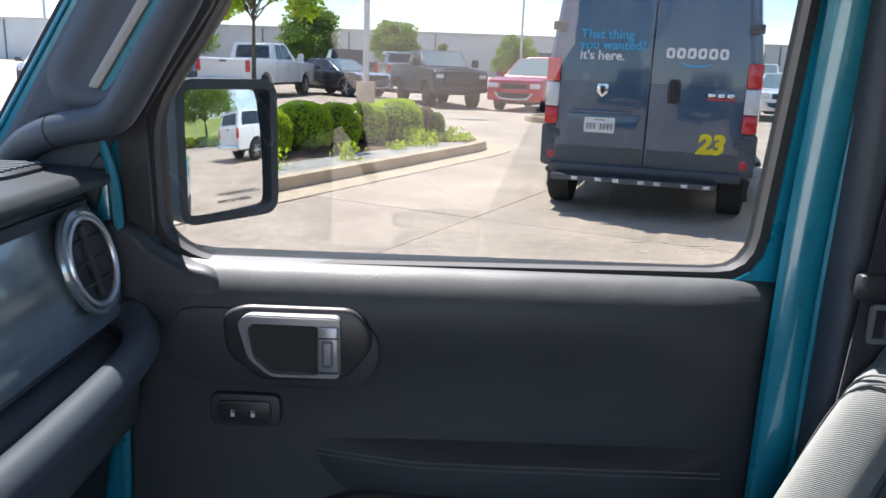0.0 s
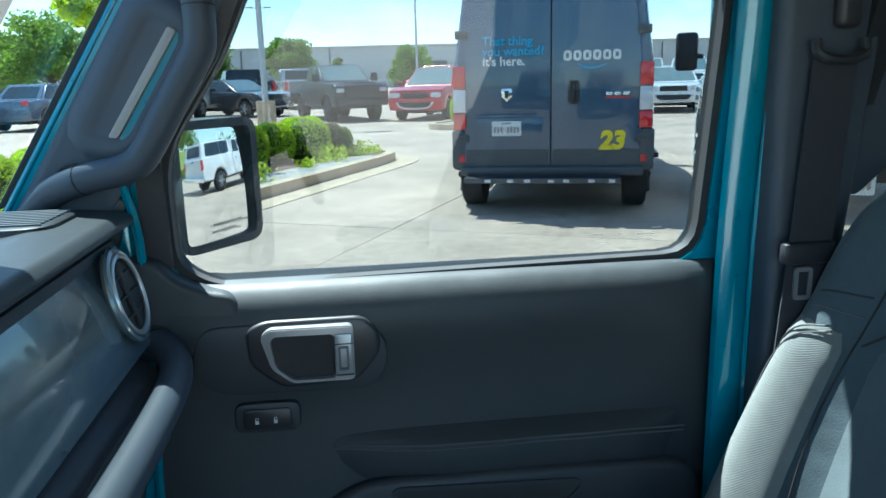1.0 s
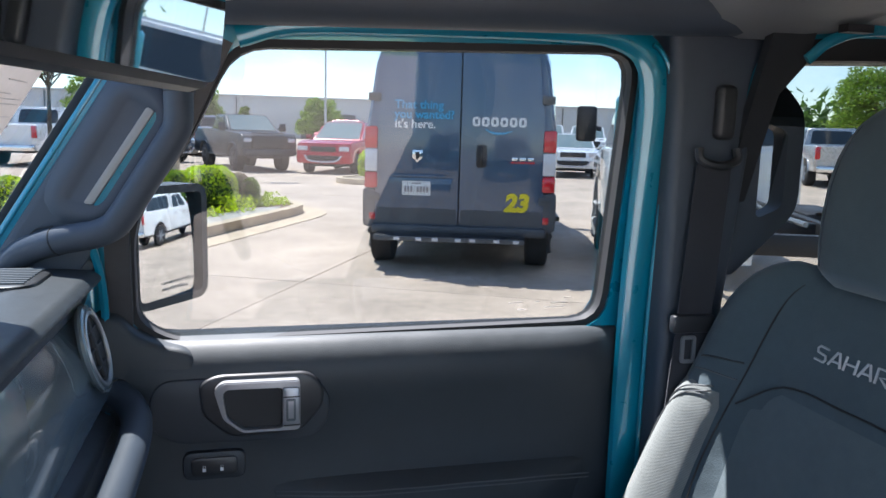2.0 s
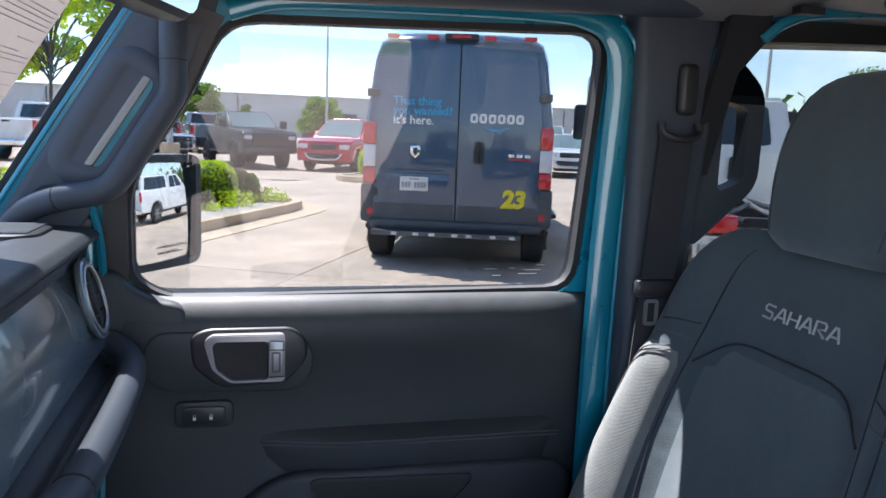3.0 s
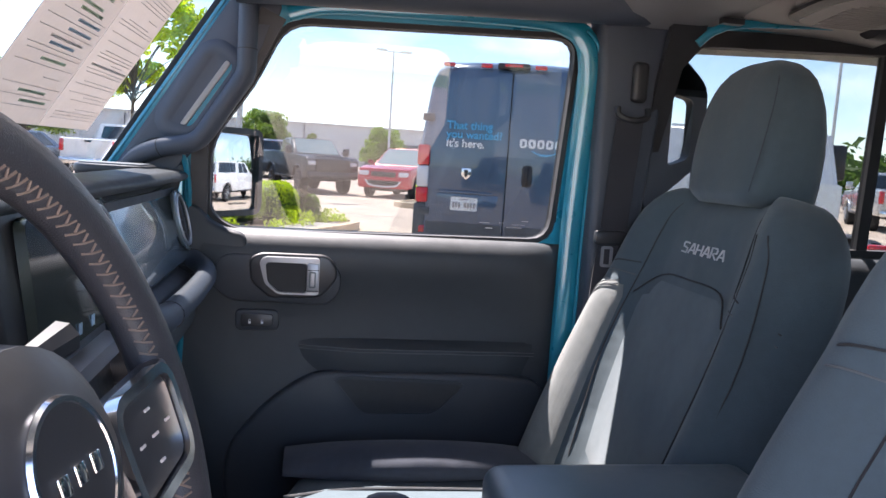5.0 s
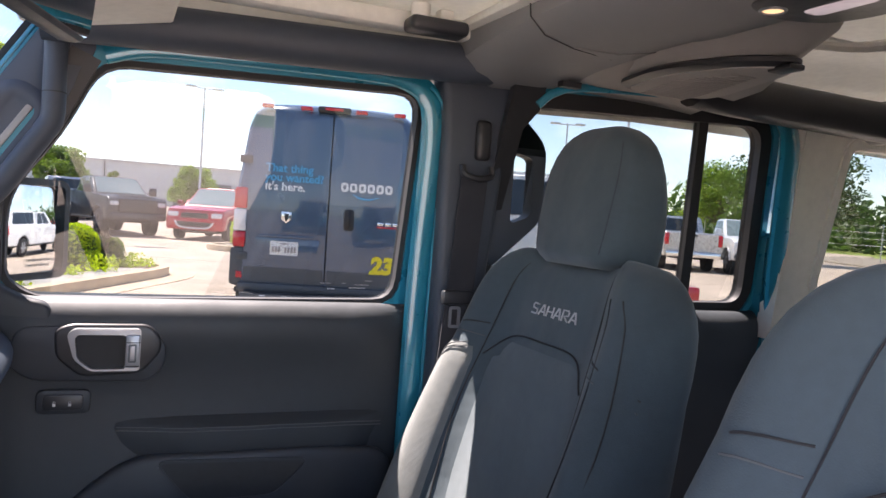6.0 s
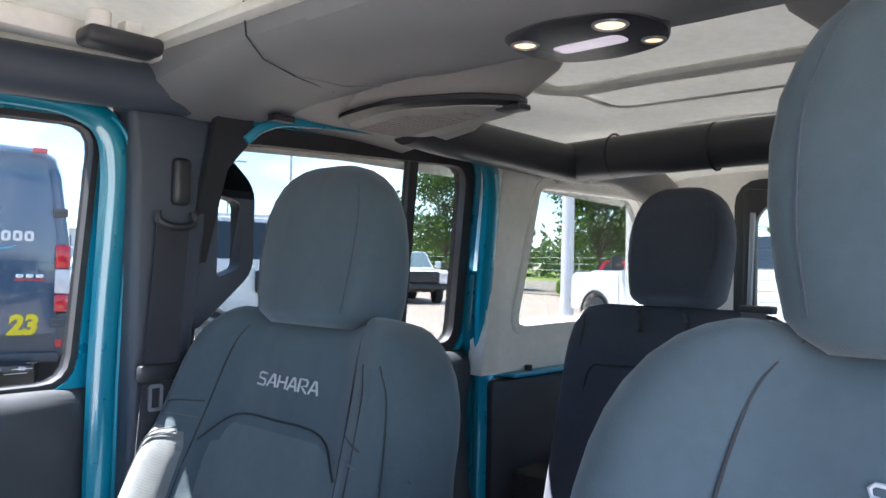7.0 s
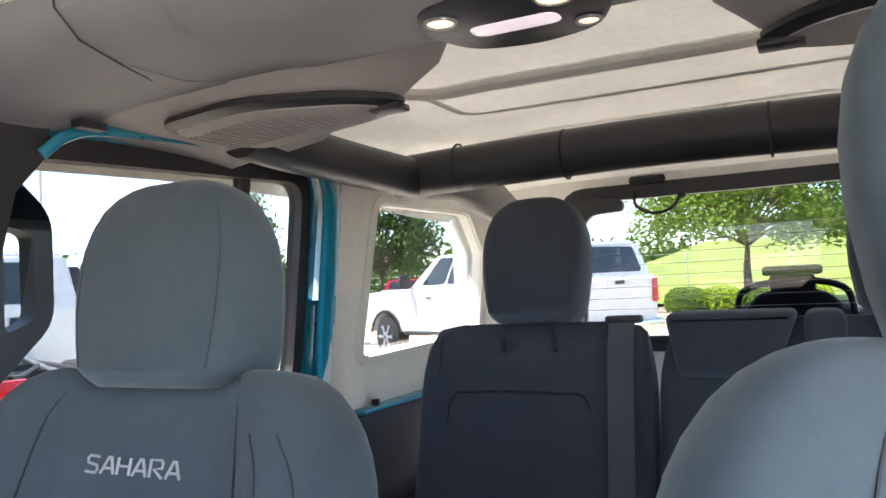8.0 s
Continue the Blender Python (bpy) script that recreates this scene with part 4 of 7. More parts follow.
def seat_seam(parent, line, W, H, m, bolster=0.125, r=0.0014, material=None, lift=0.0):
    bm = bmesh.new()
    pts = curve_pts([m @ (seat_surface(u, h, W, H, bolster) - Vector((lift, 0, 0))) for u, h in line], 5)
    tube(bm, pts, r, 5)
    part("seam", bm, material or RUBBER, parent)


def headrest(parent, W, H, m, cloth, depth=0.062, wedge=1.0):
    """Padded headrest; wedge: how much deeper its foot is behind than its face is in front."""
    bm = bmesh.new()
    rings = []
    for h, fw, fd in ((0, 0.82, 0.84), (0.04, 0.88, 0.97), (0.15, 0.93, 1.0), (0.35, 0.99, 1.0), (0.52, 1.0, 0.98), (0.66, 0.97, 0.93), (0.77, 0.90, 0.87), (0.86, 0.80, 0.78), (0.925, 0.67, 0.66), (0.97, 0.52, 0.50), (0.992, 0.38, 0.36), (1.0, 0.24, 0.22)):
        w, d = W * fw, depth * fd
        ring = []
        for i in range(28):
            a = 2 * math.pi * i / 28
            ca, sa = math.cos(a), math.sin(a)
            q = math.copysign(abs(ca) ** 0.5, ca) * (1.0 if ca < 0 else wedge - (wedge - 0.75) * h)
            ring.append(m @ Vector((d * q + 0.012 * h, w * (0.97 + 0.03 * q) * math.copysign(abs(sa) ** 0.45, sa), h * H)))
        rings.append(ring)
    c0 = sum((Vector(p) for p in rings[-1]), Vector()) / 28
    rings.append([c0 + (p - c0) * 0.5 + Vector((0, 0, 0.002)) for p in rings[-1]])
    rings.insert(0, [p + (sum(rings[0], Vector()) / 28 - p) * 0.15 - Vector((0, 0, 0.012)) for p in rings[0]])
    loft(bm, rings)
    hr = part("headrest", bm, cloth, parent, "", 60)
    for sgn in (-1, 1):
        bm = bmesh.new()
        tube(bm, curve_pts([m @ Vector((-depth * fd + 0.012 * h + 0.004, sgn * W * 0.78 * fw, h * H)) for h, fw, fd in ((0.05, 0.9, 0.93), (0.3, 0.98, 0.97), (0.6, 0.98, 0.92), (0.82, 0.85, 0.79), (0.94, 0.62, 0.58))]), 0.0009, 5)
        part("seam", bm, CLOTH_DARK, hr)
    return hr


def front_seat(name, y, x, label, out, up=0.0, rest=(0.147, 0.245)):
    st = thing(name, label, "car seat", "front seats")
    W, H = 0.298, 0.605
    m = pose(x - 0.145, y, 0.72 + up, 0, 16, 0)
    back = seat_back(st, W, H, m, CLOTH, 0.125)
    seat_patch(back, "centre_insert", (0.02, 0.70, lambda h: -0.50 - 0.06 * h + 0.18 * max(0, (h - 0.60) / 0.10) ** 1.5, lambda h: 0.50 + 0.06 * h - 0.18 * max(0, (h - 0.60) / 0.10) ** 1.5), W, H, m, CLOTH_PALE, lift=0.004, label="slate grey centre panel")
    for sg in (-1, 1):
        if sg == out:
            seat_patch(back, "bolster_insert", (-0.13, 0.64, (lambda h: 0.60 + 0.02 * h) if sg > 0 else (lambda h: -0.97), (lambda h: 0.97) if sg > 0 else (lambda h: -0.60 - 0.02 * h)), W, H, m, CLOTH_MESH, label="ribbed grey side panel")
        seat_seam(back, [(sg * 0.56, 0.02), (sg * 0.60, 0.4), (sg * 0.58, 0.7), (sg * 0.56, 0.9), (sg * 0.56, 0.985)], W, H, m)
        for k in (0.0, 0.022) if sg == out else ():
            seat_seam(back, [(sg * (0.925 - k), -0.12), (sg * (0.925 - k), 0.15), (sg * (0.920 - k), 0.38), (sg * (0.89 - k), 0.52), (sg * (0.80 - k), 0.605 - k * 0.6), (sg * 0.66, 0.640 - k * 0.6)], W, H, m, r=0.0013, material=STITCH, lift=0.007)
        seat_seam(back, [(sg * 0.60, 0.675), (sg * 0.80, 0.665), (sg * 0.97, 0.63)], W, H, m, material=STITCH)
        seat_seam(back, [(sg * 0.60, 0.72), (sg * 0.80, 0.70), (sg * 0.97, 0.66)], W, H, m, r=0.0016)
    for u_ in (0.73, 0.88) if out > 0 else ():
        seat_seam(back, [(-out * u_, 0.10), (-out * (u_ + 0.03), 0.5), (-out * u_, 0.78), (-out * (u_ - 0.05), 0.88)], W, H, m, r=0.0014)
    seat_seam(back, [(-0.56, 0.62), (-0.36, 0.705), (0, 0.715), (0.36, 0.705), (0.56, 0.62)], W, H, m, r=0.0017, lift=0.004)
    headrest(st, *rest, pose(x - 0.010, y, 1.303 + up, 0, 6, 0), CLOTH, 0.050, 1.9)
    for dy in (-0.055, 0.055):
        bm = bmesh.new()
        tube(bm, [(x + 0.005, y + dy, 1.24 + up), (x + 0.012, y + dy, 1.33 + up)], 0.008, 8)
        part("headrest_post", bm, SATIN, st)
    # cushion
    bm = bmesh.new()
    rings = []
    for j in range(13):
        t = j / 12
        xx = -0.190 + 0.62 * t
        ring = []
        for i in range(21):
            u = -1 + i / 10
            z = 0.698 - 0.015 * t + 0.010 * max(0, abs(u) - 0.5) * 2 - 0.10 * max(0, abs(u) - 0.84) ** 2 * 39 - 0.09 * max(0, 0.14 - t) ** 2 * 51
            ring.append((xx, y + u * 0.275 * (0.93 + 0.07 * min(1, t * 5)), z))
        ring += [(xx + 0.02, y + 0.24, 0.62), (xx + 0.02, y - 0.24, 0.62)]
        rings.append(ring)
    loft(bm, rings)
    cushion = part("cushion", bm, CLOTH, st, "", 60)
    bm = bmesh.new()
    rings = []
    for j in range(13):
        t = j / 12
        k = math.sin(math.pi * (0.06 + 0.94 * t)) ** 0.5
        yc = y + out * (0.248 - 0.012 * math.sin(math.pi * t))
        rings.append([(-0.17 + 0.55 * t, yc + 0.062 * math.cos(a), 0.712 + 0.046 * k * max(-0.4, math.sin(a))) for a in [2 * math.pi * i / 20 for i in range(20)]])
    loft(bm, rings)
    part("side_bolster", bm, CLOTH_DARK, st, "black cloth side bolster", 60)
    for sg in (-1, 1):
        bm = bmesh.new()
        tube(bm, curve_pts([(-0.165, y + sg * 0.14, 0.686), (0.0, y + sg * 0.15, 0.697), (0.36, y + sg * 0.155, 0.687)]), 0.003, 5)
        part("seam", bm, STITCH, cushion)
    bm = bmesh.new()
    box(bm, (0.12, y, 0.56), (0.46, 0.40, 0.14), 0.02)
    part("seat_base", bm, TRIM_DARK, st)
    # embroidered word mark as plain strokes
    peak = [(-1.1, -1), (0.0, 1), (0.35, 1), (1.1, -1), (0.75, -0.35), (-0.5, -0.35)]
    glyphs = ([(1, 0.9), (-0.7, 1), (-1, 0.7), (-0.8, 0.15), (0.8, -0.1), (0.95, -0.6), (0.7, -1), (-1, -0.9)], peak, [(-1, 1), (-1, -1), (-1, 0), (1, 0), (1, 1), (1, -1)], peak,
              [(-1, -1), (-1, 1), (0.7, 1), (1, 0.7), (0.9, 0.1), (-0.4, -0.05), (1, -1)], peak)
    for k, g in enumerate(glyphs):
        bm = bmesh.new()
        u0 = 0.0630 - 0.0264 * k
        tube(bm, [m @ (seat_surface((u0 + 0.003 - 0.0098 * a) / W, (0.490 + 0.0098 * b) / H, W, H, 0.125) + Vector((-0.0012, 0, 0))) for a, b in g], 0.0018, 5)
        part("embroidered_mark", bm, STITCH_SILVER, back, "silver embroidered mark")
    return st


front_seat("passenger_seat", -0.378, 0.625, "charcoal cloth front passenger seat with ribbed grey side panels", 1)
front_seat("driver_seat", -1.285, 0.468, "charcoal cloth driver seat with ribbed grey side panels", -1, 0.040, (0.166, 0.275))

# rear bench: two thirds and one third, each with headrests
def rear_seat(name, y0, y1, label, rests):
    st = thing(name, label, "car seat", "rear seats")
    yc, W = (y0 + y1) / 2, (y1 - y0) / 2
    m = pose(1.40, yc, 0.74, 0, 14, 0)
    bm = bmesh.new()
    rings = []
    for j in range(13):
        h = j / 12
        w = W * (1 - 0.07 * max(0, h - 0.7) ** 2 * 11)
        f = 0.05 - 0.05 * max(0, h - 0.86) ** 2 * 51
        b = 0.07 * (1 - 0.3 * h)
        ring = []
        for i in range(32):
            a = 2 * math.pi * i / 32
            ca, sa = math.cos(a), math.sin(a)
            cr = math.copysign(abs(ca) ** 0.45, ca)
            ring.append(m @ Vector((cr * (f if ca < 0 else b), math.copysign(abs(sa) ** 0.35, sa) * w, h * 0.575 - 0.03 * abs(sa) ** 14 * h ** 6)))
        rings.append(ring)
    c0 = sum(rings[-1], Vector()) / 32
    rings.append([c0 + (p - c0) * 0.8 + Vector((0, 0, 0.010)) for p in rings[-1]])
    loft(bm, rings)
    back = part("backrest", bm, CLOTH_DARK, st, "", 60)
    bm = bmesh.new()
    loft(bm, [[(1.02 + 0.03 * k, y0 + 0.01, 0.72 + 0.04 * (k > 0)), (1.02 + 0.03 * k, y1 - 0.01, 0.72 + 0.04 * (k > 0)), (1.44, y1 - 0.01, 0.70 + 0.06 * (k > 0)), (1.44, y0 + 0.01, 0.70 + 0.06 * (k > 0))] for k in range(2)])
    box(bm, (1.23, yc, 0.62), (0.44, y1 - y0 - 0.02, 0.20), 0.03)
    part("cushion", bm, CLOTH_DARK, st)
    bm = bmesh.new()
    box(bm, (1.25, yc, 0.51), (0.40, (y1 - y0) * 0.8, 0.06), 0.01)
    part("seat_base", bm, TRIM_DARK, st)
    for yr, z0, hh, w in rests:
        headrest(st, w, hh, pose(1.548, yr, z0, 0, 6, 0), CLOTH_DARK, 0.055)
    return st, back, m


right_bench, rb_back, rbm = rear_seat("single_bench", -0.800, -0.272, "black cloth rear seat for one with a tall headrest", [(-0.535, 1.318, 0.272, 0.128)])
left_bench, lb_back, lbm = rear_seat("double_bench", -1.395, -0.806, "black cloth rear bench for two with headrests", [(-1.27, 1.318, 0.24, 0.115)])
def bench_pad(name, ytop, ybot, z0, z1, label):
    """Cushion let into the top of the bench: wider above than below."""
    bm = bmesh.new()
    lp = rounded([(ytop[0], z1), (ytop[1], z1), (ybot[1], z0), (ybot[0], z0)], 0.022, 4)
    fx = lambda z: 1.352 + (z - 0.74) * 0.25
    loft(bm, [[(fx(z) + d, y, z) for y, z in offset(lp, o)] for d, o in ((0.09, 0.0), (0.000, 0.0), (-0.012, -0.004), (-0.017, -0.010), (-0.018, -0.016))])
    part(name, bm, CLOTH_DARK, lb_back, label, 60)


bench_pad("centre_headrest", (-0.822, -1.070), (-0.850, -1.022), 1.198, 1.322, "low black cloth centre headrest")
bench_pad("top_pad", (-1.076, -1.148), (-1.076, -1.148), 1.150, 1.320, "")
for y in (-0.475, -0.590):
    bm = bmesh.new()
    tube(bm, [(1.475, y, 1.300), (1.482, y - 0.004, 1.275), (1.470, y - 0.010, 1.250)], 0.0065, 6)
    part("guide_slot", bm, RUBBER, rb_back)
bm = bmesh.new()
tube(bm, curve_pts([(1.390, -0.36, 0.80), (1.425, -0.355, 1.0), (1.450, -0.36, 1.145), (1.452, -0.42, 1.165), (1.452, -0.60, 1.165), (1.450, -0.672, 1.14), (1.420, -0.678, 0.95), (1.39, -0.68, 0.8)]), 0.003, 5)
part("seam", bm, RUBBER, rb_back)
bm = bmesh.new()
tube(bm, curve_pts([(1.400, -0.325, 0.80), (1.445, -0.320, 1.05), (1.482, -0.33, 1.28)]), 0.003, 5)
part("seam", bm, RUBBER, rb_back)


# ---- dashboard ----
dash = thing("dashboard", "black dashboard with a glossy grey-blue panel and round vents", "dashboard")
DY0, DY1 = -0.015, flip(-0.015)


bm = bmesh.new()
top = rounded([(-0.62, 1.262), (-0.46, 1.288), (-0.398, 1.284), (-0.386, 1.274), (-0.394, 1.264), (-0.62, 1.22)], 0.008, 4)
prism(bm, top, "y", DY0, DY1, 0.014, 3)
part("top_pad", bm, TRIM_SOFT, dash, "padded black dashboard top")
bm = bmesh.new()
prism(bm, [(-0.66, 1.24), (-0.412, 1.25), (-0.412, 1.09), (-0.45, 1.06), (-0.42, 1.04), (-0.395, 0.98), (-0.43, 0.78), (-0.50, 0.68), (-0.66, 0.66)], "y", DY0 - 0.01, DY1 + 0.01, 0.01)
part("carcass", bm, TRIM, dash)
bm = bmesh.new()
face_z = [(1.266 - 0.156 * i / 8, 0.012 * math.sin(math.pi * i / 8)) for i in range(9)]
prism(bm, [(-0.47, 1.266)] + [(-0.404 + b - 0.30 * (z - 1.188), z) for z, b in face_z] + [(-0.43, 1.11)], "y", -0.022, -0.685, 0.004)
part("painted_panel", bm, DASH_PAINT, dash, "glossy grey-blue painted panel")
bm = bmesh.new()
prism(bm, [(-0.43, 1.105), (-0.405, 1.105), (-0.398, 1.092), (-0.41, 1.078), (-0.44, 1.075)], "y", -0.03, -0.68, 0.004)
part("silver_strip", bm, TRIM_GREY, dash)
bm = bmesh.new()
prism(bm, rounded([(-0.44, 1.090), (-0.398, 1.088), (-0.376, 1.074), (-0.374, 1.060), (-0.44, 1.052)], 0.006, 3), "y", -0.034, -0.664, 0.003)
part("tray", bm, PILLAR, dash)


def vent(y, z, r, x=-0.385):
    bm = bmesh.new()
    tube(bm, [(x, y + r * math.cos(a), z + r * math.sin(a)) for a in [2 * math.pi * i / 32 for i in range(32)]], 0.0034, 8, closed=True)
    ring = part("vent", bm, RIM, dash, "round air vent with a satin ring")
    bm = bmesh.new()
    tube(bm, [(x - 0.004, y + (r + 0.007) * math.cos(a), z + (r + 0.007) * math.sin(a)) for a in [2 * math.pi * i / 32 for i in range(32)]], 0.0055, 8, closed=True)
    part("surround", bm, DASH_PAINT, ring)
    # black disc over the solid panel stands in for the vent's shaded hole
    bm = bmesh.new()
    loft(bm, [[(x + d, y + r * k * math.cos(a), z + r * k * math.sin(a)) for a in [2 * math.pi * i / 28 for i in range(28)]] for d, k in ((-0.03, 1.0), (-0.002, 1.0), (-0.003, 0.9), (-0.0050, 0.75))])
    part("duct", bm, RUBBER, ring)
    for k in (-0.5, 0.0, 0.5):
        bm = bmesh.new()
        w = math.sqrt(max(0.05, 1 - k * k)) * r * 0.95
        box(bm, (x - 0.006, y, z + k * r), (0.010, 1.9 * w, 0.003), 0.001, m=None)
        part("louvre", bm, RUBBER, ring)
    bm = bmesh.new()
    box(bm, (x - 0.004, y, z), (0.010, 0.010, r * 1.7), 0.003)
    part("louvre", bm, RUBBER, ring)
    for ob in (ring, *ring.children):
        for v in ob.data.vertices:
            v.co.x -= 0.25 * (v.co.z - z)


vent(-0.084, 1.190, 0.048)
vent(-0.646, 1.206, 0.048)
# passenger grab bar under the panel
bm = bmesh.new()
tube(bm, curve_pts([(-0.408, -0.010, 1.112), (-0.378, -0.016, 1.104), (-0.349, -0.052, 1.092), (-0.334, -0.13, 1.085), (-0.332, -0.30, 1.082), (-0.334, -0.46, 1.084), (-0.3355, -0.486, 1.084)], 6), 0.0205, 14)
bar = part("grab_bar", bm, TRIM_CAGE, dash, "charcoal padded grab bar")
for y, x, z in ((-0.020, -0.374, 1.1035), (-0.485, -0.3355, 1.0838)):
    bm = bmesh.new()
    tube(bm, [(x - (0.0008 if y > -0.1 else 0.0002), y + 0.0012, z), (x + (0.0008 if y > -0.1 else 0.0), y - 0.0012, z)], 0.0216, 16)
    part("joint", bm, RUBBER, bar)
# wing that carries the bar into the centre stack
bm = bmesh.new()
loft(bm, [[(cx + a * math.cos(k * math.pi / 10), y, cz + b * math.sin(k * math.pi / 10)) for k in range(20)] for y, cx, cz, a, b in ((-0.487, -0.336, 1.084, 0.0205, 0.0205), (-0.53, -0.341, 1.085, 0.024, 0.022), (-0.57, -0.350, 1.090, 0.029, 0.022), (-0.62, -0.363, 1.096, 0.034, 0.022), (-0.67, -0.374, 1.101, 0.036, 0.022))])
part("bar_wing", bm, TRIM_CAGE, dash, "", 60)
bm = bmesh.new()
prism(bm, rounded([(-0.44, 1.066), (-0.372, 1.064), (-0.358, 1.045), (-0.368, 0.965), (-0.43, 0.93)], 0.02, 3), "y", -0.03, -0.595, 0.012)
part("glove_box", bm, TRIM_GREY, dash)
bm = bmesh.new()
tube(bm, [(-0.359, -0.20, 1.056), (-0.359, -0.40, 1.056)], 0.0018, 4)
part("lid_seam", bm, SATIN, dash)
# centre stack with screen
bm = bmesh.new()
prism(bm, rounded([(-0.44, 1.278), (-0.396, 1.282), (-0.352, 0.99), (-0.36, 0.86), (-0.44, 0.84)], 0.02, 3), "y", -0.690, -0.985, 0.015, 3)
stack = part("centre_panel", bm, TRIM_DARK, dash)
slant = lambda z: -0.378 + (1.20 - z) * 0.13
bm = bmesh.new()
loft(bm, [[(slant(z) + d, y, z) for y, z in rounded([(-0.715, 1.262), (-0.935, 1.262), (-0.935, 1.128), (-0.715, 1.128)], 0.012, 3)] for d in (-0.004, 0.006)])
part("screen", bm, SCREEN, stack, "dark touchscreen reflecting the cabin")
for k in range(5):
    bm = bmesh.new()
    box(bm, (slant(1.140) + 0.0068, -0.735 - 0.045 * k, 1.140), (0.001, 0.010, 0.012))
    part("screen_symbol", bm, INK_BLUE, stack)
bm = bmesh.new()
prism(bm, [(-0.375, 1.112), (-0.350, 1.108), (-0.347, 1.092), (-0.375, 1.088)], "y", -0.70, -0.975, 0.005)
part("stack_trim", bm, SATIN, stack)
bm = bmesh.new()
tube(bm, [(-0.39, -0.680, 1.066), (-0.326, -0.680, 1.062)], 0.0245, 20)
kn = part("start_knob", bm, TRIM_DARK, dash)
bm = bmesh.new()
tube(bm, [(-0.3255, -0.680 + 0.0215 * math.cos(a), 1.062 + 0.0235 * math.sin(a)) for a in [2 * math.pi * i / 24 for i in range(24)]], 0.003, 6, closed=True)
part("chrome_ring", bm, CHROME, kn)
# speaker grille let into the top pad
bm = bmesh.new()
prism(bm, rounded(rect(-0.575, -0.165, -0.440, -0.035), 0.04, 5), "z", 1.274, 1.292, 0.005)
gr = part("speaker_grille", bm, TRIM_DARK, dash)
for i in range(9):
    bm = bmesh.new()
    box(bm, (-0.507, -0.052 - 0.012 * i, 1.293), (0.11, 0.004, 0.003), 0.001)
    part("grille_bar", bm, TRIM_GREY, gr)

# ---- steering wheel ----
WHEEL = pose(-0.283, -1.221, 1.145, 0, 70.8, -9.5)
sw = thing("steering_wheel", "black leather steering wheel with tan stitching", "steering wheel", at=WHEEL)
R = 0.208
bm = bmesh.new()
tube(bm, [(R * math.cos(a), R * math.sin(a), 0) for a in [2 * math.pi * i / 64 for i in range(64)]], 0.0265, 16, 0.72, closed=True)
rim = part("rim", bm, LEATHER, sw, "worn black leather rim")
for i in range(110):
    a = 2 * math.pi * i / 110
    bm = bmesh.new()
    p = lambda da, rr, h: (rr * math.cos(a + da), rr * math.sin(a + da), h)
    tube(bm, [p(-0.020, R - 0.0190, 0.0142), p(-0.004, R - 0.0235, 0.0098), p(0.018, R - 0.0262, 0.0040)], 0.0010, 5)
    tube(bm, [p(0.020, R - 0.0190, 0.0142), p(0.004, R - 0.0235, 0.0098)], 0.0010, 5)
    part("stitch", bm, STITCH_TAN, rim)
bm = bmesh.new()
rings = []
for k, (rr, h) in enumerate(((0.074, -0.03), (0.080, 0.0), (0.074, 0.018), (0.055, 0.030), (0.025, 0.034))):
    rings.append([(rr * math.cos(2 * math.pi * i / 32) * (1.0 if math.cos(2 * math.pi * i / 32) < 0 else 0.95), rr * 1.08 * math.sin(2 * math.pi * i / 32), h) for i in range(32)])
loft(bm, rings)
hub = part("hub", bm, TRIM_DARK, sw)
bm = bmesh.new()
tube(bm, [(0.040 * math.cos(a), 0.040 * math.sin(a), 0.034) for a in [2 * math.pi * i / 32 for i in range(32)]], 0.003, 6, closed=True)
part("emblem_ring", bm, CHROME, hub)
bm = bmesh.new()
tube(bm, [(0, 0, 0.030), (0, 0, 0.0355)], 0.038, 28)
part("emblem_disc", bm, TRIM_DARK, hub)
for k in range(3):
    bm = bmesh.new()
    box(bm, (0.002, -0.018 + 0.018 * k, 0.0365), (0.012, 0.010, 0.002), 0.001)
    part("emblem_mark", bm, CHROME, hub)
for sg in (1, -1):
    bm = bmesh.new()
    prism(bm, rounded([(-0.012, sg * 0.065), (0.066, sg * 0.065), (0.056, sg * 0.195), (-0.022, sg * 0.195)], 0.012, 3), "z", -0.004, 0.018, 0.006)
    sp = part("spoke", bm, LEATHER, sw)
    lp = rounded([(-0.008, sg * 0.080), (0.062, sg * 0.084), (0.052, sg * 0.172), (-0.014, sg * 0.172)], 0.016, 4)
    bm = bmesh.new()
    frame_ring(bm, offset(lp, 0.008), lp, lambda p: (p[0], p[1], 0.025), lambda p: (p[0], p[1], 0.015))
    part("spoke_trim", bm, CHROME, sp)
    bm = bmesh.new()
    prism(bm, offset(lp, -0.001), "z", 0.016, 0.021, 0.002)
    part("button_pad", bm, TRIM_DARK, sp)
    for dx, dy, w in ((0.004, 0.126, 0.008), (0.042, 0.126, 0.008), (0.024, 0.104, 0.008), (0.020, 0.152, 0.008), (0.023, 0.127, 0.010)):
        bm = bmesh.new()
        box(bm, (dx, sg * dy, 0.0215), (0.002, w, 0.001))
        part("button_mark", bm, INK_PALE, sp)
bm = bmesh.new()
prism(bm, rounded([(0.045, -0.022), (0.192, -0.030), (0.192, 0.030), (0.045, 0.022)], 0.01, 3), "z", -0.004, 0.014, 0.005)
part("lower_spoke", bm, LEATHER, sw)
bm = bmesh.new()
tube(bm, [(0, 0, -0.26), (0, 0, -0.03)], 0.045, 14)
part("column", bm, TRIM_DARK, sw)
bm = bmesh.new()
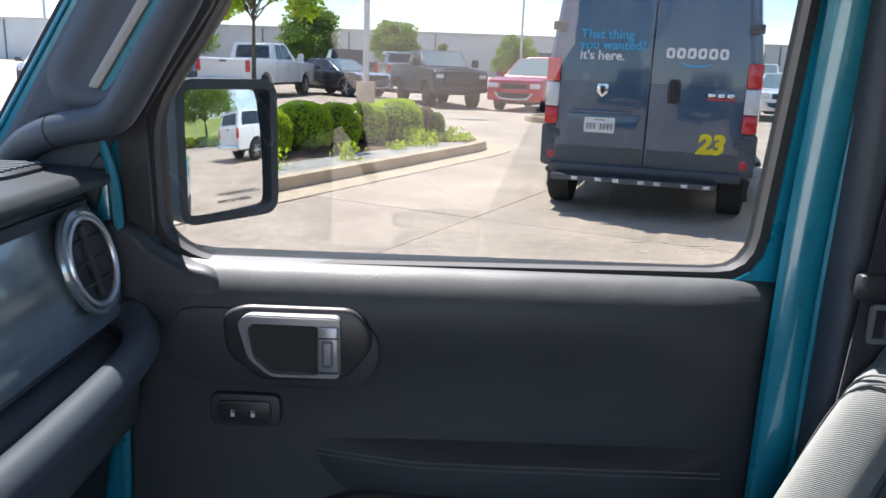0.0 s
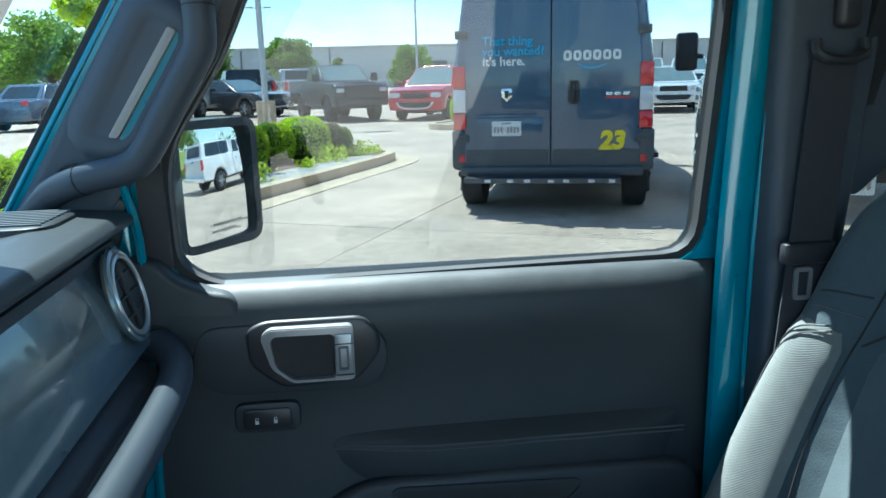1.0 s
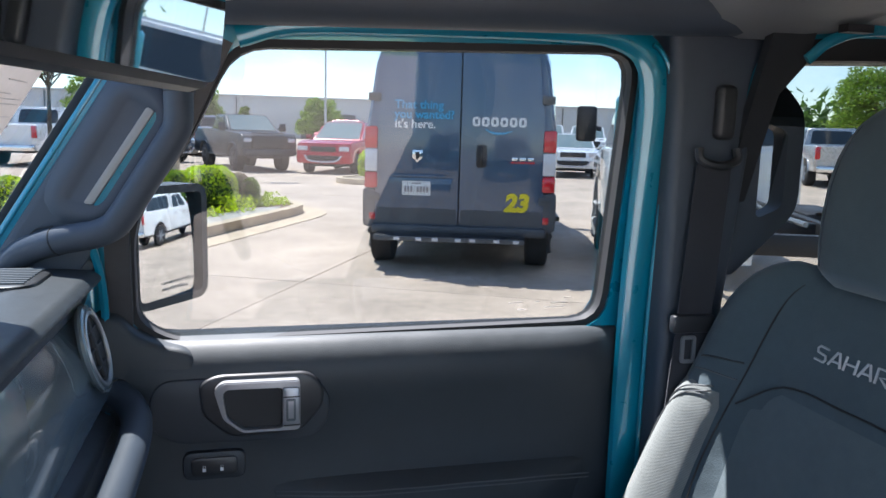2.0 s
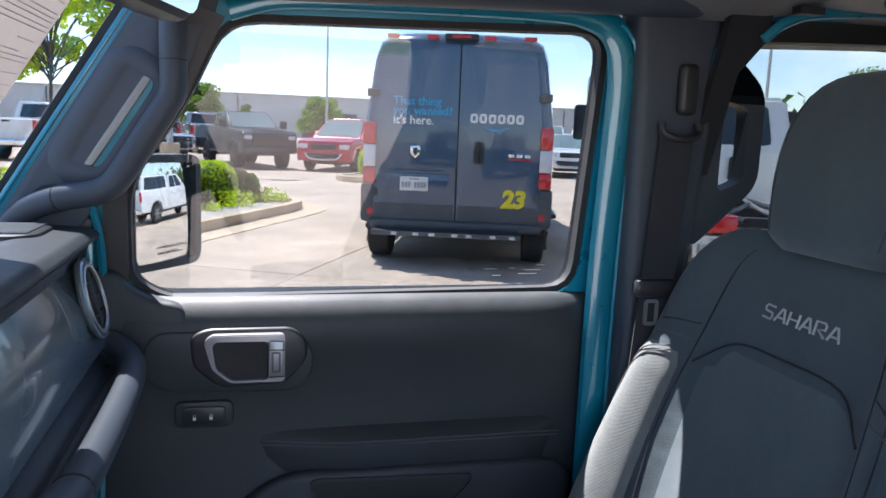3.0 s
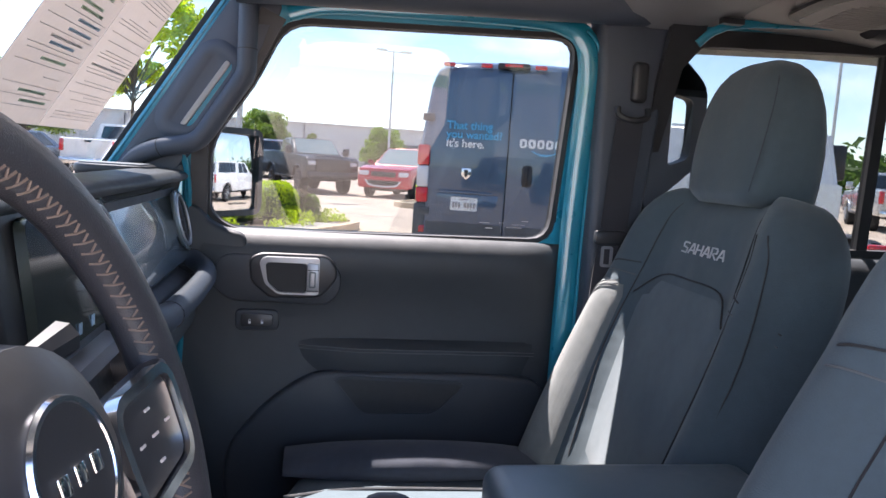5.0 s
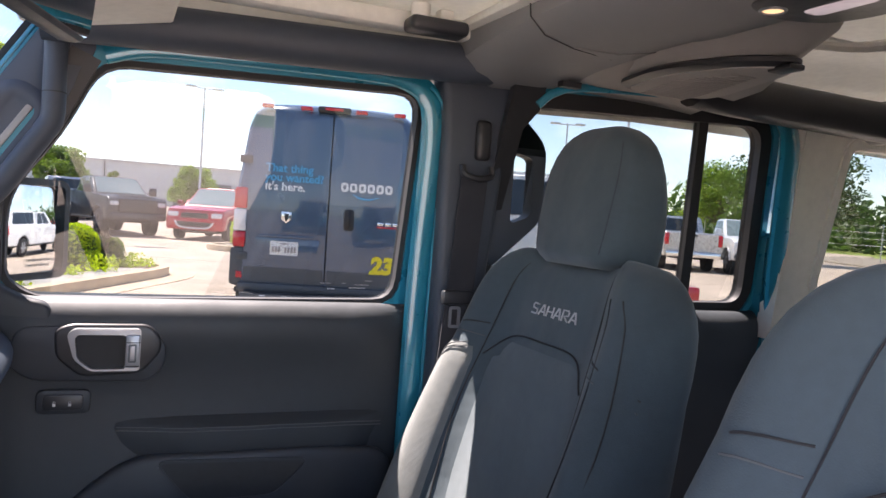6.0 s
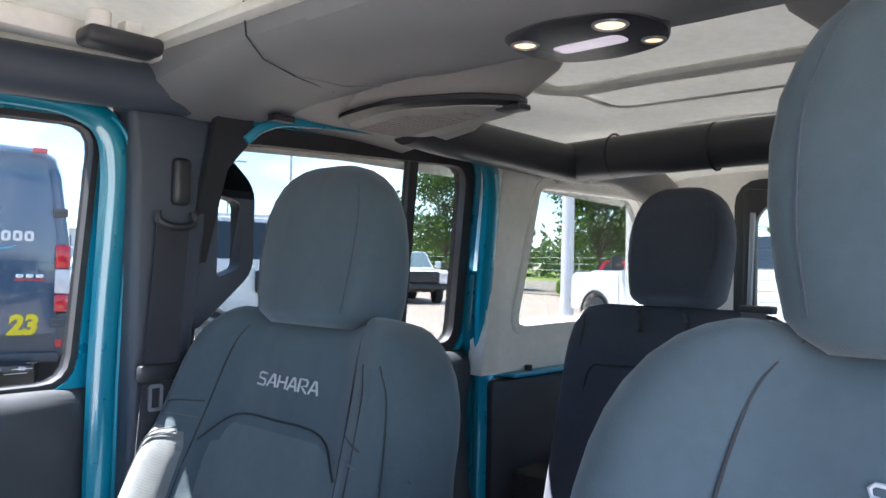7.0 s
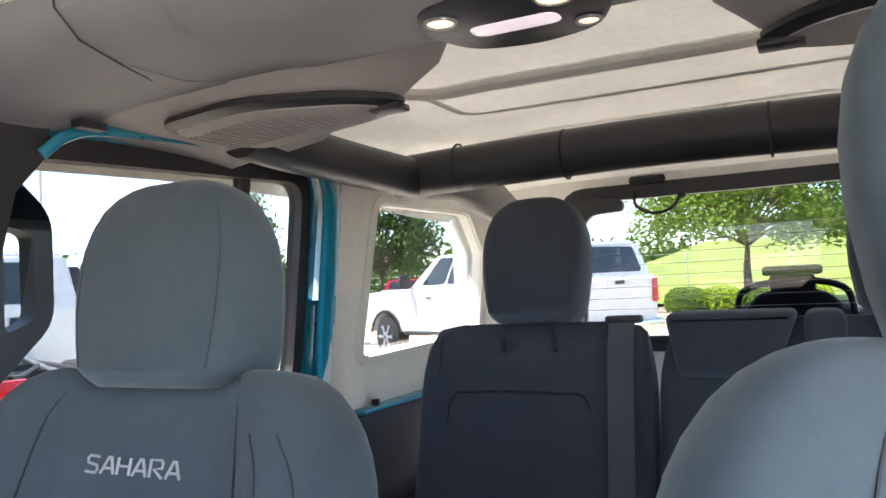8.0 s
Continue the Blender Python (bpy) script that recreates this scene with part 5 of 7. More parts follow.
tube(bm, [(-0.02, 0.04, -0.07), (-0.05, 0.15, -0.06), (-0.055, 0.19, -0.055)], [0.010, 0.011, 0.015], 8)
part("stalk", bm, TRIM_DARK, sw)

# ---- console between the seats ----
console = thing("centre_console", "black centre console with a padded armrest lid", "console")
bm = bmesh.new()
box(bm, (0.02, MID, 0.66), (0.80, 0.24, 0.34), 0.02)
part("tunnel", bm, TRIM, console)
bm = bmesh.new()
box(bm, (0.285, -0.82, 0.900), (0.37, 0.235, 0.10), 0.025, 4)
part("armrest_lid", bm, LID, console, "smooth vinyl armrest lid coloured for sky sheen")
bm = bmesh.new()
tube(bm, [(0.00, MID, 0.80), (-0.03, MID, 0.90)], [0.012, 0.012], 8)
box(bm, (-0.034, MID, 0.93), (0.06, 0.05, 0.06), 0.02)
part("gear_lever", bm, TRIM_DARK, console)

# ---- interior mirror and visors ----
im = thing("interior_mirror", "black interior rear-view mirror", "mirror", at=pose(-0.225, -0.835, 1.537, 0, 0, 0) @ pose(0, 0, 0, 0, 6, -14))
bm = bmesh.new()
prism(bm, rounded(rect(-0.118, -0.032, 0.118, 0.034), 0.022, 4), "x", -0.028, 0.0, 0.008)
part("housing", bm, TRIM_DARK, im)
bm = bmesh.new()
prism(bm, rounded(rect(-0.110, -0.026, 0.110, 0.028), 0.018, 4), "x", 0.0, 0.003)
part("mirror_glass", bm, MIRROR, im, "silvered mirror glass")
bm = bmesh.new()
tube(bm, [(-0.02, 0, 0.02), (-0.09, 0, 0.06), (-0.14, 0, 0.075)], 0.012, 8)
part("stalk", bm, TRIM_DARK, im)
for right in (True, False):
    v = thing("sun_visor", "pale grey sun visor folded up under the roof", "sun visor", "sun visors")
    y0, y1 = side(-0.14, right), side(-0.56, right)
    bm = bmesh.new()
    prism(bm, rounded([(-0.262, 1.640), (-0.255, 1.660), (-0.100, 1.682), (-0.092, 1.664), (-0.245, 1.634)], 0.006, 2), "y", y0, y1, 0.006)
    part("flap", bm, HEADLINER, v)
    bm = bmesh.new()
    tube(bm, [(-0.262, y0, 1.652), (-0.262, y1, 1.652)], 0.007, 8)
    part("hinge_rod", bm, TRIM_GREY, v)
# paper label behind the windscreen
lab = thing("window_label", "two printed paper sheets taped inside the windscreen", "paper label")
wx = lambda z: -0.586 + (z - 1.255) * 0.647
for k, (ya, yb) in enumerate(((-0.250, -0.485), (-0.488, -0.725))):
    bm = bmesh.new()
    loft(bm, [[(wx(z) + d, y, z) for y, z in ((ya, 1.350), (yb, 1.350), (yb, 1.660), (ya, 1.660))] for d in (0.004, 0.0055)])
    sheet = part("sheet", bm, PAPER, lab)
    rng = random.Random(40 + k)
    z = 1.645
    while z > 1.362:
        w = rng.choice((0.20, 0.19, 0.12, 0.17, 0.20, 0.06))
        col = INK_PALE
        th = 0.0008
        if k == 1 and rng.random() < 0.45:
            col, th, w = rng.choice((INK_BLUE, INK_GREEN)), 0.0035, 0.09
        if rng.random() < 0.06:
            th = 0.003
        a = ya - 0.012 - (rng.random() * 0.05 if w < 0.15 else 0)
        bm = bmesh.new()
        loft(bm, [[(wx(zz) + d, y, zz) for y, zz in ((a, z), (a - w, z), (a - w, z - th), (a, z - th))] for d in (0.0056, 0.0064)])
        part("printed_line", bm, col, sheet)
        z -= th + rng.choice((0.0038, 0.0042, 0.005, 0.012))

# ---- outside mirror ----
om = thing("door_mirror", "teal and black door mirror on the passenger side", "mirror", at=Matrix.Translation((-0.322, 0.250, 1.280)) @ pose(0, 0, 0, 0, 0, -37))
lp = rounded(rect(-0.100, -0.105, 0.082, 0.105), 0.030, 5)
bm = bmesh.new()
prism(bm, offset(lp, -0.002), "x", -0.100, -0.020, 0.016, 3)
part("shell", bm, TEAL, om, "teal painted shell")
bm = bmesh.new()
frame_ring(bm, lp, offset(lp, -0.014), lambda p: (0.012, p[0], p[1]), lambda p: (-0.045, p[0], p[1]))
bmesh.ops.bevel(bm, geom=[e for e in bm.edges if e.calc_face_angle(0) > 1.2], offset=0.004, segments=2, affect="EDGES")
part("bezel", bm, TRIM_GREY, om)
bm = bmesh.new()
AIM = (0.070, 0.035)  # slope of the glass across and up
sheet = [[bm.verts.new((0.008 - ((y - 0) ** 2 + z ** 2) / (2 * 1.25) - y * AIM[0] - z * AIM[1], y, z)) for z in [-0.092 + 0.184 * j / 24 for j in range(25)]] for y in [-0.088 + 0.159 * i / 24 for i in range(25)]]
for r0_, r1_ in zip(sheet, sheet[1:]):
    for i in range(24):
        bm.faces.new((r0_[i], r0_[i + 1], r1_[i + 1], r1_[i]))
part("mirror_glass", bm, MIRROR, om, "convex silvered mirror glass", 80)
for k, (w, z) in enumerate(((0.110, -0.067), (0.062, -0.078))):
    lettering(("OBJECTS IN MIRROR ARE CLOSER", "THAN THEY APPEAR")[k], 0.0070, INK_PALE, Matrix.Translation((0.0105, -w / 2 - 0.004, z)) @ pose(0, 0, 0, 90, 0, 90), om, thick=0.0002)
bm = bmesh.new()
tube(bm, [(-0.055, -0.06, -0.09), (-0.062, -0.12, -0.100), (-0.070, -0.19, -0.108)], 0.022, 10, 0.6)
part("arm", bm, TRIM_DARK, om)

# ---- belts, lamps, speakers, latches ----
def webbing(name, parent, pts, w, across, cloth=None):
    """A flat strap along pts, w wide along the direction across."""
    bm = bmesh.new()
    a = Vector(across).normalized() * w / 2
    pts = [Vector(p) for p in pts]
    n = a.cross(pts[-1] - pts[0]).normalized() * 0.0012
    loft(bm, [[p - a - n, p + a - n, p + a + n, p - a + n] for p in pts])
    return part(name, bm, cloth or BELT, parent)


for right in (True, False):
    s = lambda y: side(y, right)
    b = thing("seat_belt", "black seat belt hanging on the centre pillar", "seat belt", "front seat belts")
    strap = webbing("strap", b, [(0.520, s(-0.092), 1.450), (0.512, s(-0.094), 1.34), (0.500, s(-0.100), 1.20), (0.492, s(-0.104), 1.13), (0.475, s(-0.10), 0.85)], 0.060, (1, 0, 0))
    bm = bmesh.new()
    box(bm, (0.538, s(-0.082), 1.530), (0.034, 0.022, 0.085), 0.010, 3)
    part("height_adjuster", bm, TRIM_DARK, b)
    bm = bmesh.new()
    tube(bm, curve_pts([(0.490, s(-0.094), 1.474), (0.492, s(-0.100), 1.456), (0.522, s(-0.104), 1.448), (0.554, s(-0.100), 1.456), (0.556, s(-0.094), 1.474)]), 0.007, 8)
    part("guide_loop", bm, TRIM_DARK, b)
    bm = bmesh.new()
    box(bm, (0.495, s(-0.103), 1.198), (0.074, 0.018, 0.030), 0.006)
    tg = part("tongue_grip", bm, TRIM_DARK, b)
    bm = bmesh.new()
    lp = rounded(rect(0.474, 1.135, 0.500, 1.180), 0.006, 3)
    frame_ring(bm, lp, offset(lp, -0.006), lambda p: (p[0], s(-0.112), p[1]), lambda p: (p[0], s(-0.108), p[1]))
    part("steel_tongue", bm, SATIN, tg, "polished steel tongue")
strap3 = thing("rear_seat_belt", "black belt strap lying down the rear seat", "seat belt")
webbing("strap", strap3, [(1.500, -0.742, 1.312), (1.482, -0.740, 1.304), (1.466, -0.738, 1.26), (1.436, -0.738, 1.12), (1.400, -0.738, 0.95), (1.372, -0.738, 0.80)], 0.052, (0, 1, 0), BELT_GREY)
bm = bmesh.new()
box(bm, (1.497, -0.742, 1.312), (0.030, 0.074, 0.016), 0.005)
part("belt_guide", bm, TRIM_DARK, strap3)

dome = thing("dome_light", "black overhead lamp unit with lit reading lamps", "ceiling light")
bm = bmesh.new()
prism(bm, rounded([(0.578, -0.762), (0.650, -0.738), (0.725, -0.765), (0.745, -0.84), (0.725, -0.915), (0.650, -0.950), (0.578, -0.930), (0.556, -0.84)], 0.03, 4), "z", 1.6665, 1.695, 0.006)
part("bezel", bm, TRIM_DARK, dome)
for x, y, r, m_ in ((0.614, -0.776, 0.015, LAMP_WARM), (0.609, -0.898, 0.018, LAMP_WARM), (0.690, -0.910, 0.012, LAMP_WARM)):
    bm = bmesh.new()
    tube(bm, [(x + r * 1.05 * math.cos(a), y + r * 1.05 * math.sin(a), 1.6660) for a in [2 * math.pi * i / 20 for i in range(20)]], 0.0025, 6, closed=True)
    cup = part("lamp_cup", bm, SATIN, dome)
    bm = bmesh.new()
    tube(bm, [(x, y, 1.6655), (x, y, 1.671)], r * 0.95, 16)
    part("reading_lamp", bm, m_, cup, "lit warm reading lamp")
bm = bmesh.new()
prism(bm, rounded(rect(0.645, -0.888, 0.680, -0.790), 0.016, 4), "z", 1.6655, 1.671, 0.002)
part("lens", bm, LAMP_WHITE, dome, "pale courtesy lamp lens")

for right in (True, False):
    s = lambda y: side(y, right)
    sp = thing("speaker_pod", "grey overhead speaker pod with a ribbed grille", "speaker", "overhead speakers")
    pod = POD
    bm = bmesh.new()
    loft(bm, [[(x, s(y), z) for x, y in offset(pod, d)] for d, z in ((-0.050, 1.705), (-0.014, 1.676), (0.002, 1.668), (0.002, 1.661), (-0.010, 1.655))])
    part("pod", bm, TRIM_DARK, sp)
    bm = bmesh.new()
    prism(bm, [(x + 0.006, s(y)) for x, y in offset(pod, -0.013)], "z", 1.6525, 1.664, 0.003)
    gr = part("grille", bm, GRILLE, sp, "fine grey speaker mesh")
    for i in range(24):
        y = -0.225 - 0.0145 * i
        lo = max(0.735, 0.795 - 0.25 * (-0.215 - y) if y > -0.38 else 0.755 + 0.45 * (-0.38 - y)) + 0.035
        hi = 0.985 - 0.28 * max(0, -0.26 - y) - 0.045
        if hi - lo > 0.03:
            bm = bmesh.new()
            box(bm, ((lo + hi) / 2, s(y), 1.6515), (hi - lo, 0.004, 0.0025), 0.001)
            part("grille_rib", bm, GRILLE, gr)
    bm = bmesh.new()
    box(bm, (0.855, s(-0.575), 1.653), (0.034, 0.050, 0.010), 0.003)
    part("maker_badge", bm, TRIM_DARK, sp)
    lt = thing("roof_latch", "black turning latch of the front roof panel", "latch", "roof latches")
    bm = bmesh.new()
    box(bm, (0.360, s(-0.220), 1.712), (0.115, 0.055, 0.028), 0.010, 3)
    part("lever", bm, TRIM_DARK, lt)
    bm = bmesh.new()
    tube(bm, [(0.33, s(-0.212), 1.715), (0.33, s(-0.212), 1.752)], 0.018, 12)
    part("spindle", bm, HEADLINER, lt)
    bm = bmesh.new()
    box(bm, (0.385, s(-0.195), 1.735), (0.03, 0.03, 0.034), 0.005)
    part("catch", bm, HEADLINER, lt)

# brake lamp and wiring above the rear glass, strut, spare wheel
bl = thing("brake_lamp_wiring", "black lamp housing with a dangling cable above the rear glass", "cable")
bm = bmesh.new()
box(bm, (2.325, -0.648, 1.698), (0.03, 0.11, 0.026), 0.010)
part("housing", bm, TRIM_DARK, bl)
bm = bmesh.new()
tube(bm, curve_pts([(2.32, -0.610, 1.665), (2.315, -0.612, 1.62), (2.312, -0.66, 1.592), (2.312, -0.715, 1.600), (2.315, -0.745, 1.635)]), 0.005, 8)
part("cable", bm, RUBBER, bl)
bm = bmesh.new()
box(bm, (2.315, -0.750, 1.642), (0.02, 0.024, 0.026), 0.006)
part("connector", bm, RUBBER, bl)
hs = thing("glass_hinge", "black hinge and gas strut of the rear glass", "hinge")
bm = bmesh.new()
prism(bm, rounded([(-0.40, 1.66), (-0.575, 1.64), (-0.575, 1.605), (-0.47, 1.60), (-0.44, 1.56), (-0.44, 1.26), (-0.40, 1.24)], 0.02, 3), "x", 2.300, 2.330, 0.006)
part("bracket", bm, TRIM_DARK, hs)
bm = bmesh.new()
tube(bm, [(2.30, -0.432, 1.58), (2.295, -0.425, 1.25)], 0.009, 8)
part("gas_strut", bm, SATIN, hs)
spare = thing("spare_wheel", "black spare wheel carrier behind the tailgate", "spare wheel")
bm = bmesh.new()
tube(bm, [(2.52, -1.03 + 0.33 * math.cos(a), 0.88 + 0.33 * math.sin(a)) for a in [2 * math.pi * i / 36 for i in range(36)]], 0.105, 12, closed=True)
part("tyre", bm, TYRE, spare)
bm = bmesh.new()
tube(bm, [(2.42, -1.03, 0.88), (2.60, -1.03, 0.88)], 0.25, 24)
part("rim", bm, RIM_DARK, spare)
bm = bmesh.new()
box(bm, (2.50, -1.035, 1.395), (0.06, 0.17, 0.030), 0.010)
box(bm, (2.47, -1.035, 1.355), (0.05, 0.13, 0.06), 0.015)
part("lamp_bracket", bm, RUBBER, spare)
bm = bmesh.new()
tube(bm, curve_pts([(2.46, -0.87, 1.26), (2.46, -0.90, 1.34), (2.46, -1.035, 1.365), (2.46, -1.17, 1.34), (2.46, -1.20, 1.26)]), 0.010, 8)
part("carrier_hoop", bm, TRIM_DARK, spare)
bm = bmesh.new()
prism(bm, rounded([(-0.885, 1.10), (-0.90, 1.29), (-0.95, 1.335), (-1.12, 1.335), (-1.17, 1.29), (-1.185, 1.10)], 0.03, 4), "x", 2.44, 2.50, 0.015, 3)
part("lamp_housing", bm, RUBBER, spare)
# fold bolts on the jamb
for z in (0.93, 0.80):
    st = thing("door_striker", "steel door striker on the teal jamb", "striker", "strikers")
    bm = bmesh.new()
    tube(bm, [(1.500, -0.018, z - 0.02), (1.500, -0.045, z - 0.02), (1.500, -0.045, z + 0.02), (1.500, -0.018, z + 0.02)], 0.005, 8)
    part("hoop", bm, RIM_DARK, st)

# ---- running gear that carries the cabin ----
for sx in (-1.05, 1.96):
    for right in (True, False):
        w = thing("road_wheel", "black off-road tyre on a dark rim under the car", "wheel", "road wheels")
        bm = bmesh.new()
        y = side(0.10, right)
        yi = side(-0.14, right)
        tube(bm, [(sx, yi, 0.40), (sx, yi + (y - yi) * 0.06, 0.40), (sx, yi + (y - yi) * 0.94, 0.40), (sx, y, 0.40)], [0.36, 0.40, 0.40, 0.36], 28)
        part("tyre", bm, TYRE, w)
        bm = bmesh.new()
        tube(bm, [(sx, yi + (y - yi) * 0.9, 0.40), (sx, y + (y - yi) * 0.02, 0.40)], 0.23, 20)
        part("rim", bm, RIM_DARK, w)
bm = bmesh.new()
prism(bm, rounded([(-2.0, 0.62), (-2.02, 1.0), (-1.9, 1.10), (-0.66, 1.20), (-0.66, 0.55), (-1.0, 0.84), (-1.5, 0.84)], 0.06, 3), "y", -0.05, flip(-0.05), 0.05, 3)
tagged(part("bonnet", bm, TEAL), "teal painted bonnet and front end of the car", "car body", kind="structure")
bm = bmesh.new()
box(bm, (0.35, MID, 0.40), (4.2, 0.9, 0.10), 0.02)
tagged(part("chassis", bm, VEH_BLACK), "black ladder chassis under the car", "chassis", kind="structure")


# ---- the car park ----
GRID = radians(-27)  # the lot's slabs and bays lie turned against the car


def lot(a, b):
    """A place from metres along the lot's lanes (a, away) and across them (b)."""
    return (b * math.cos(GRID) - a * math.sin(GRID), b * math.sin(GRID) + a * math.cos(GRID))


bm = bmesh.new()
box(bm, (0, 0, -0.30), (2400, 2400, 0.4))
tagged(part("ground", bm, GRASS), "green grass reaching the horizon", "grass", kind="structure")
pavement = thing("pavement", "pale sunlit concrete car park with joints", "car park", kind="structure")
bm = bmesh.new()
prism(bm, [(-170, -90), (26, -90), (33, -8), (34, 12), (44, 34), (80, 60), (80, 110), (-170, 110)], "z", -0.06, -0.012)
part("base_slab", bm, CONCRETE, pavement)

# planted island with kerb
ISLAND = [(-5.6, 0.2), (-4.3, 2.4), (-1.66, 7.55), (0.52, 11.85), (0.74, 12.55), (0.50, 13.25), (-0.3, 13.75), (-1.8, 13.9), (-3.4, 13.2), (-9.6, 1.8), (-8.4, -0.6)]
isl_in = rounded(ISLAND, 0.9, 5)
island = thing("kerb", "weathered pale concrete kerb round a planted island", "kerb", kind="structure")
bm = bmesh.new()
frame_ring(bm, isl_in, offset(isl_in, -0.17), lambda p: (p[0], p[1], 0.15), lambda p: (p[0], p[1], -0.05))
bmesh.ops.bevel(bm, geom=[e for e in bm.edges if e.calc_face_angle(0) > 1.2 and e.verts[0].co.z > 0.1 and e.verts[1].co.z > 0.1], offset=0.03, segments=3, affect="EDGES")
part("kerb_stone", bm, KERB, island)
bm = bmesh.new()
frame_ring(bm, offset(isl_in, 0.42), offset(isl_in, 0.004), lambda p: (p[0], p[1], 0.012), lambda p: (p[0], p[1], -0.05))
part("gutter", bm, KERB, island)
bm = bmesh.new()
prism(bm, offset(isl_in, -0.16), "z", -0.04, 0.11)
part("mulch_bed", bm, MULCH, island)
bm = bmesh.new()
prism(bm, [(-2.10, 7.20), (0.22, 11.80), (0.30, 12.35), (-0.25, 12.10), (-2.75, 7.55)], "z", 0.09, 0.116)
part("dusty_strip", bm, DUST, island, "pale dusty strip between mulch and kerb")
far_isl = rounded([(2.2, 19.3), (3.2, 19.0), (8, 22), (8, 24), (3.4, 22.0), (2.0, 20.3)], 0.5, 4)
island_b = thing("kerb_far", "pale kerb round a small far island", "kerb", kind="structure")
bm = bmesh.new()
frame_ring(bm, far_isl, offset(far_isl, -0.17), lambda p: (p[0], p[1], 0.15), lambda p: (p[0], p[1], -0.05))
part("kerb_stone", bm, KERB, island_b)
bm = bmesh.new()
prism(bm, offset(far_isl, -0.16), "z", -0.04, 0.12)
part("soil_bed", bm, SOIL, island_b)


def shrub(x, y, rx, ry, h, leaf, label, seed, n=5200, size=0.024, z=0.11):
    """A clipped, rounded bush: solid core coloured dark as inner shade under a shell of many small leaves."""
    rng = np.random.default_rng(seed)
    t = thing("shrub", label, "shrub", "shrubs in the island", at=pose(x, y, z))
    v = rng.normal(size=(n, 3))
    v /= np.linalg.norm(v, axis=1)[:, None]
    v = v[v[:, 2] > -0.55]
    k = 1 + 0.05 * np.sin(v[:, 0] * 7 + seed) * np.cos(v[:, 1] * 6) + rng.normal(0, 0.028, len(v))
    p = v * k[:, None]
    sq = np.abs(p) ** 0.85 * np.sign(p)
    c = np.stack([sq[:, 0] * rx, sq[:, 1] * ry, np.maximum(0.01, h * 0.46 + sq[:, 2] * h * 0.54)], 1)
    leaves("foliage", c, size, leaf, t, rng, 1.0)
    # solid filler whose dark green paints the shade among the leaves
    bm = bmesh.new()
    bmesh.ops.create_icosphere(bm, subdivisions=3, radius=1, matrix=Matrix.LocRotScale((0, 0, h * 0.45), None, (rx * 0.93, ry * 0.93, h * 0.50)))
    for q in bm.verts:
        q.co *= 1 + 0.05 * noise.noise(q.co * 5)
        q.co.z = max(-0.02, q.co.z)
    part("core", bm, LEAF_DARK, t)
    return t


for i, (x, y, r, h) in enumerate(((-4.35, 6.35, 0.42, 0.68), (-3.90, 7.15, 0.44, 0.70), (-3.45, 7.95, 0.42, 0.68), (-3.00, 8.75, 0.43, 0.70), (-2.55, 9.55, 0.42, 0.66), (-2.12, 10.32, 0.44, 0.70), (-1.72, 11.02, 0.38, 0.66), (-1.34, 11.74, 0.36, 0.64), (-0.88, 12.22, 0.46, 0.70))):
    shrub(x, y, r, r, h, LEAF_LIGHT, "clipped round bright green shrub in the mulch bed", 10 + i, 7000, 0.021)
shrub(-0.42, 12.62, 0.22, 0.22, 0.56, LEAF_DRY, "withered brown shrub in the mulch bed", 31, 1300, 0.024)
shrub(-0.22, 12.55, 0.17, 0.16, 0.48, LEAF, "small untrimmed green shrub in the mulch bed", 32, 900, 0.026)
shrub(3.1, 19.9, 0.42, 0.42, 0.85, LEAF_LIGHT, "clipped round green shrub on the far island", 33, 3000, 0.03)
rng = np.random.default_rng(7)
for i, (x, y) in enumerate(((-0.75, 10.9), (-0.30, 11.6), (0.05, 12.5), (0.28, 12.75), (-1.35, 9.4), (-0.55, 11.5), (-0.05, 12.4), (-2.1, 8.3))):
    w = thing("weed", "tuft of green weeds beside the kerb", "weed", "weeds in the island", at=pose(x, y, 0.10))
    c = np.stack([rng.normal(0, 0.09, 120), rng.normal(0, 0.09, 120), rng.uniform(0, 0.26 if i % 3 else 0.14, 120)], 1)
    leaves("blades", c, 0.035, LEAF_LIGHT, w, rng, 2.5)


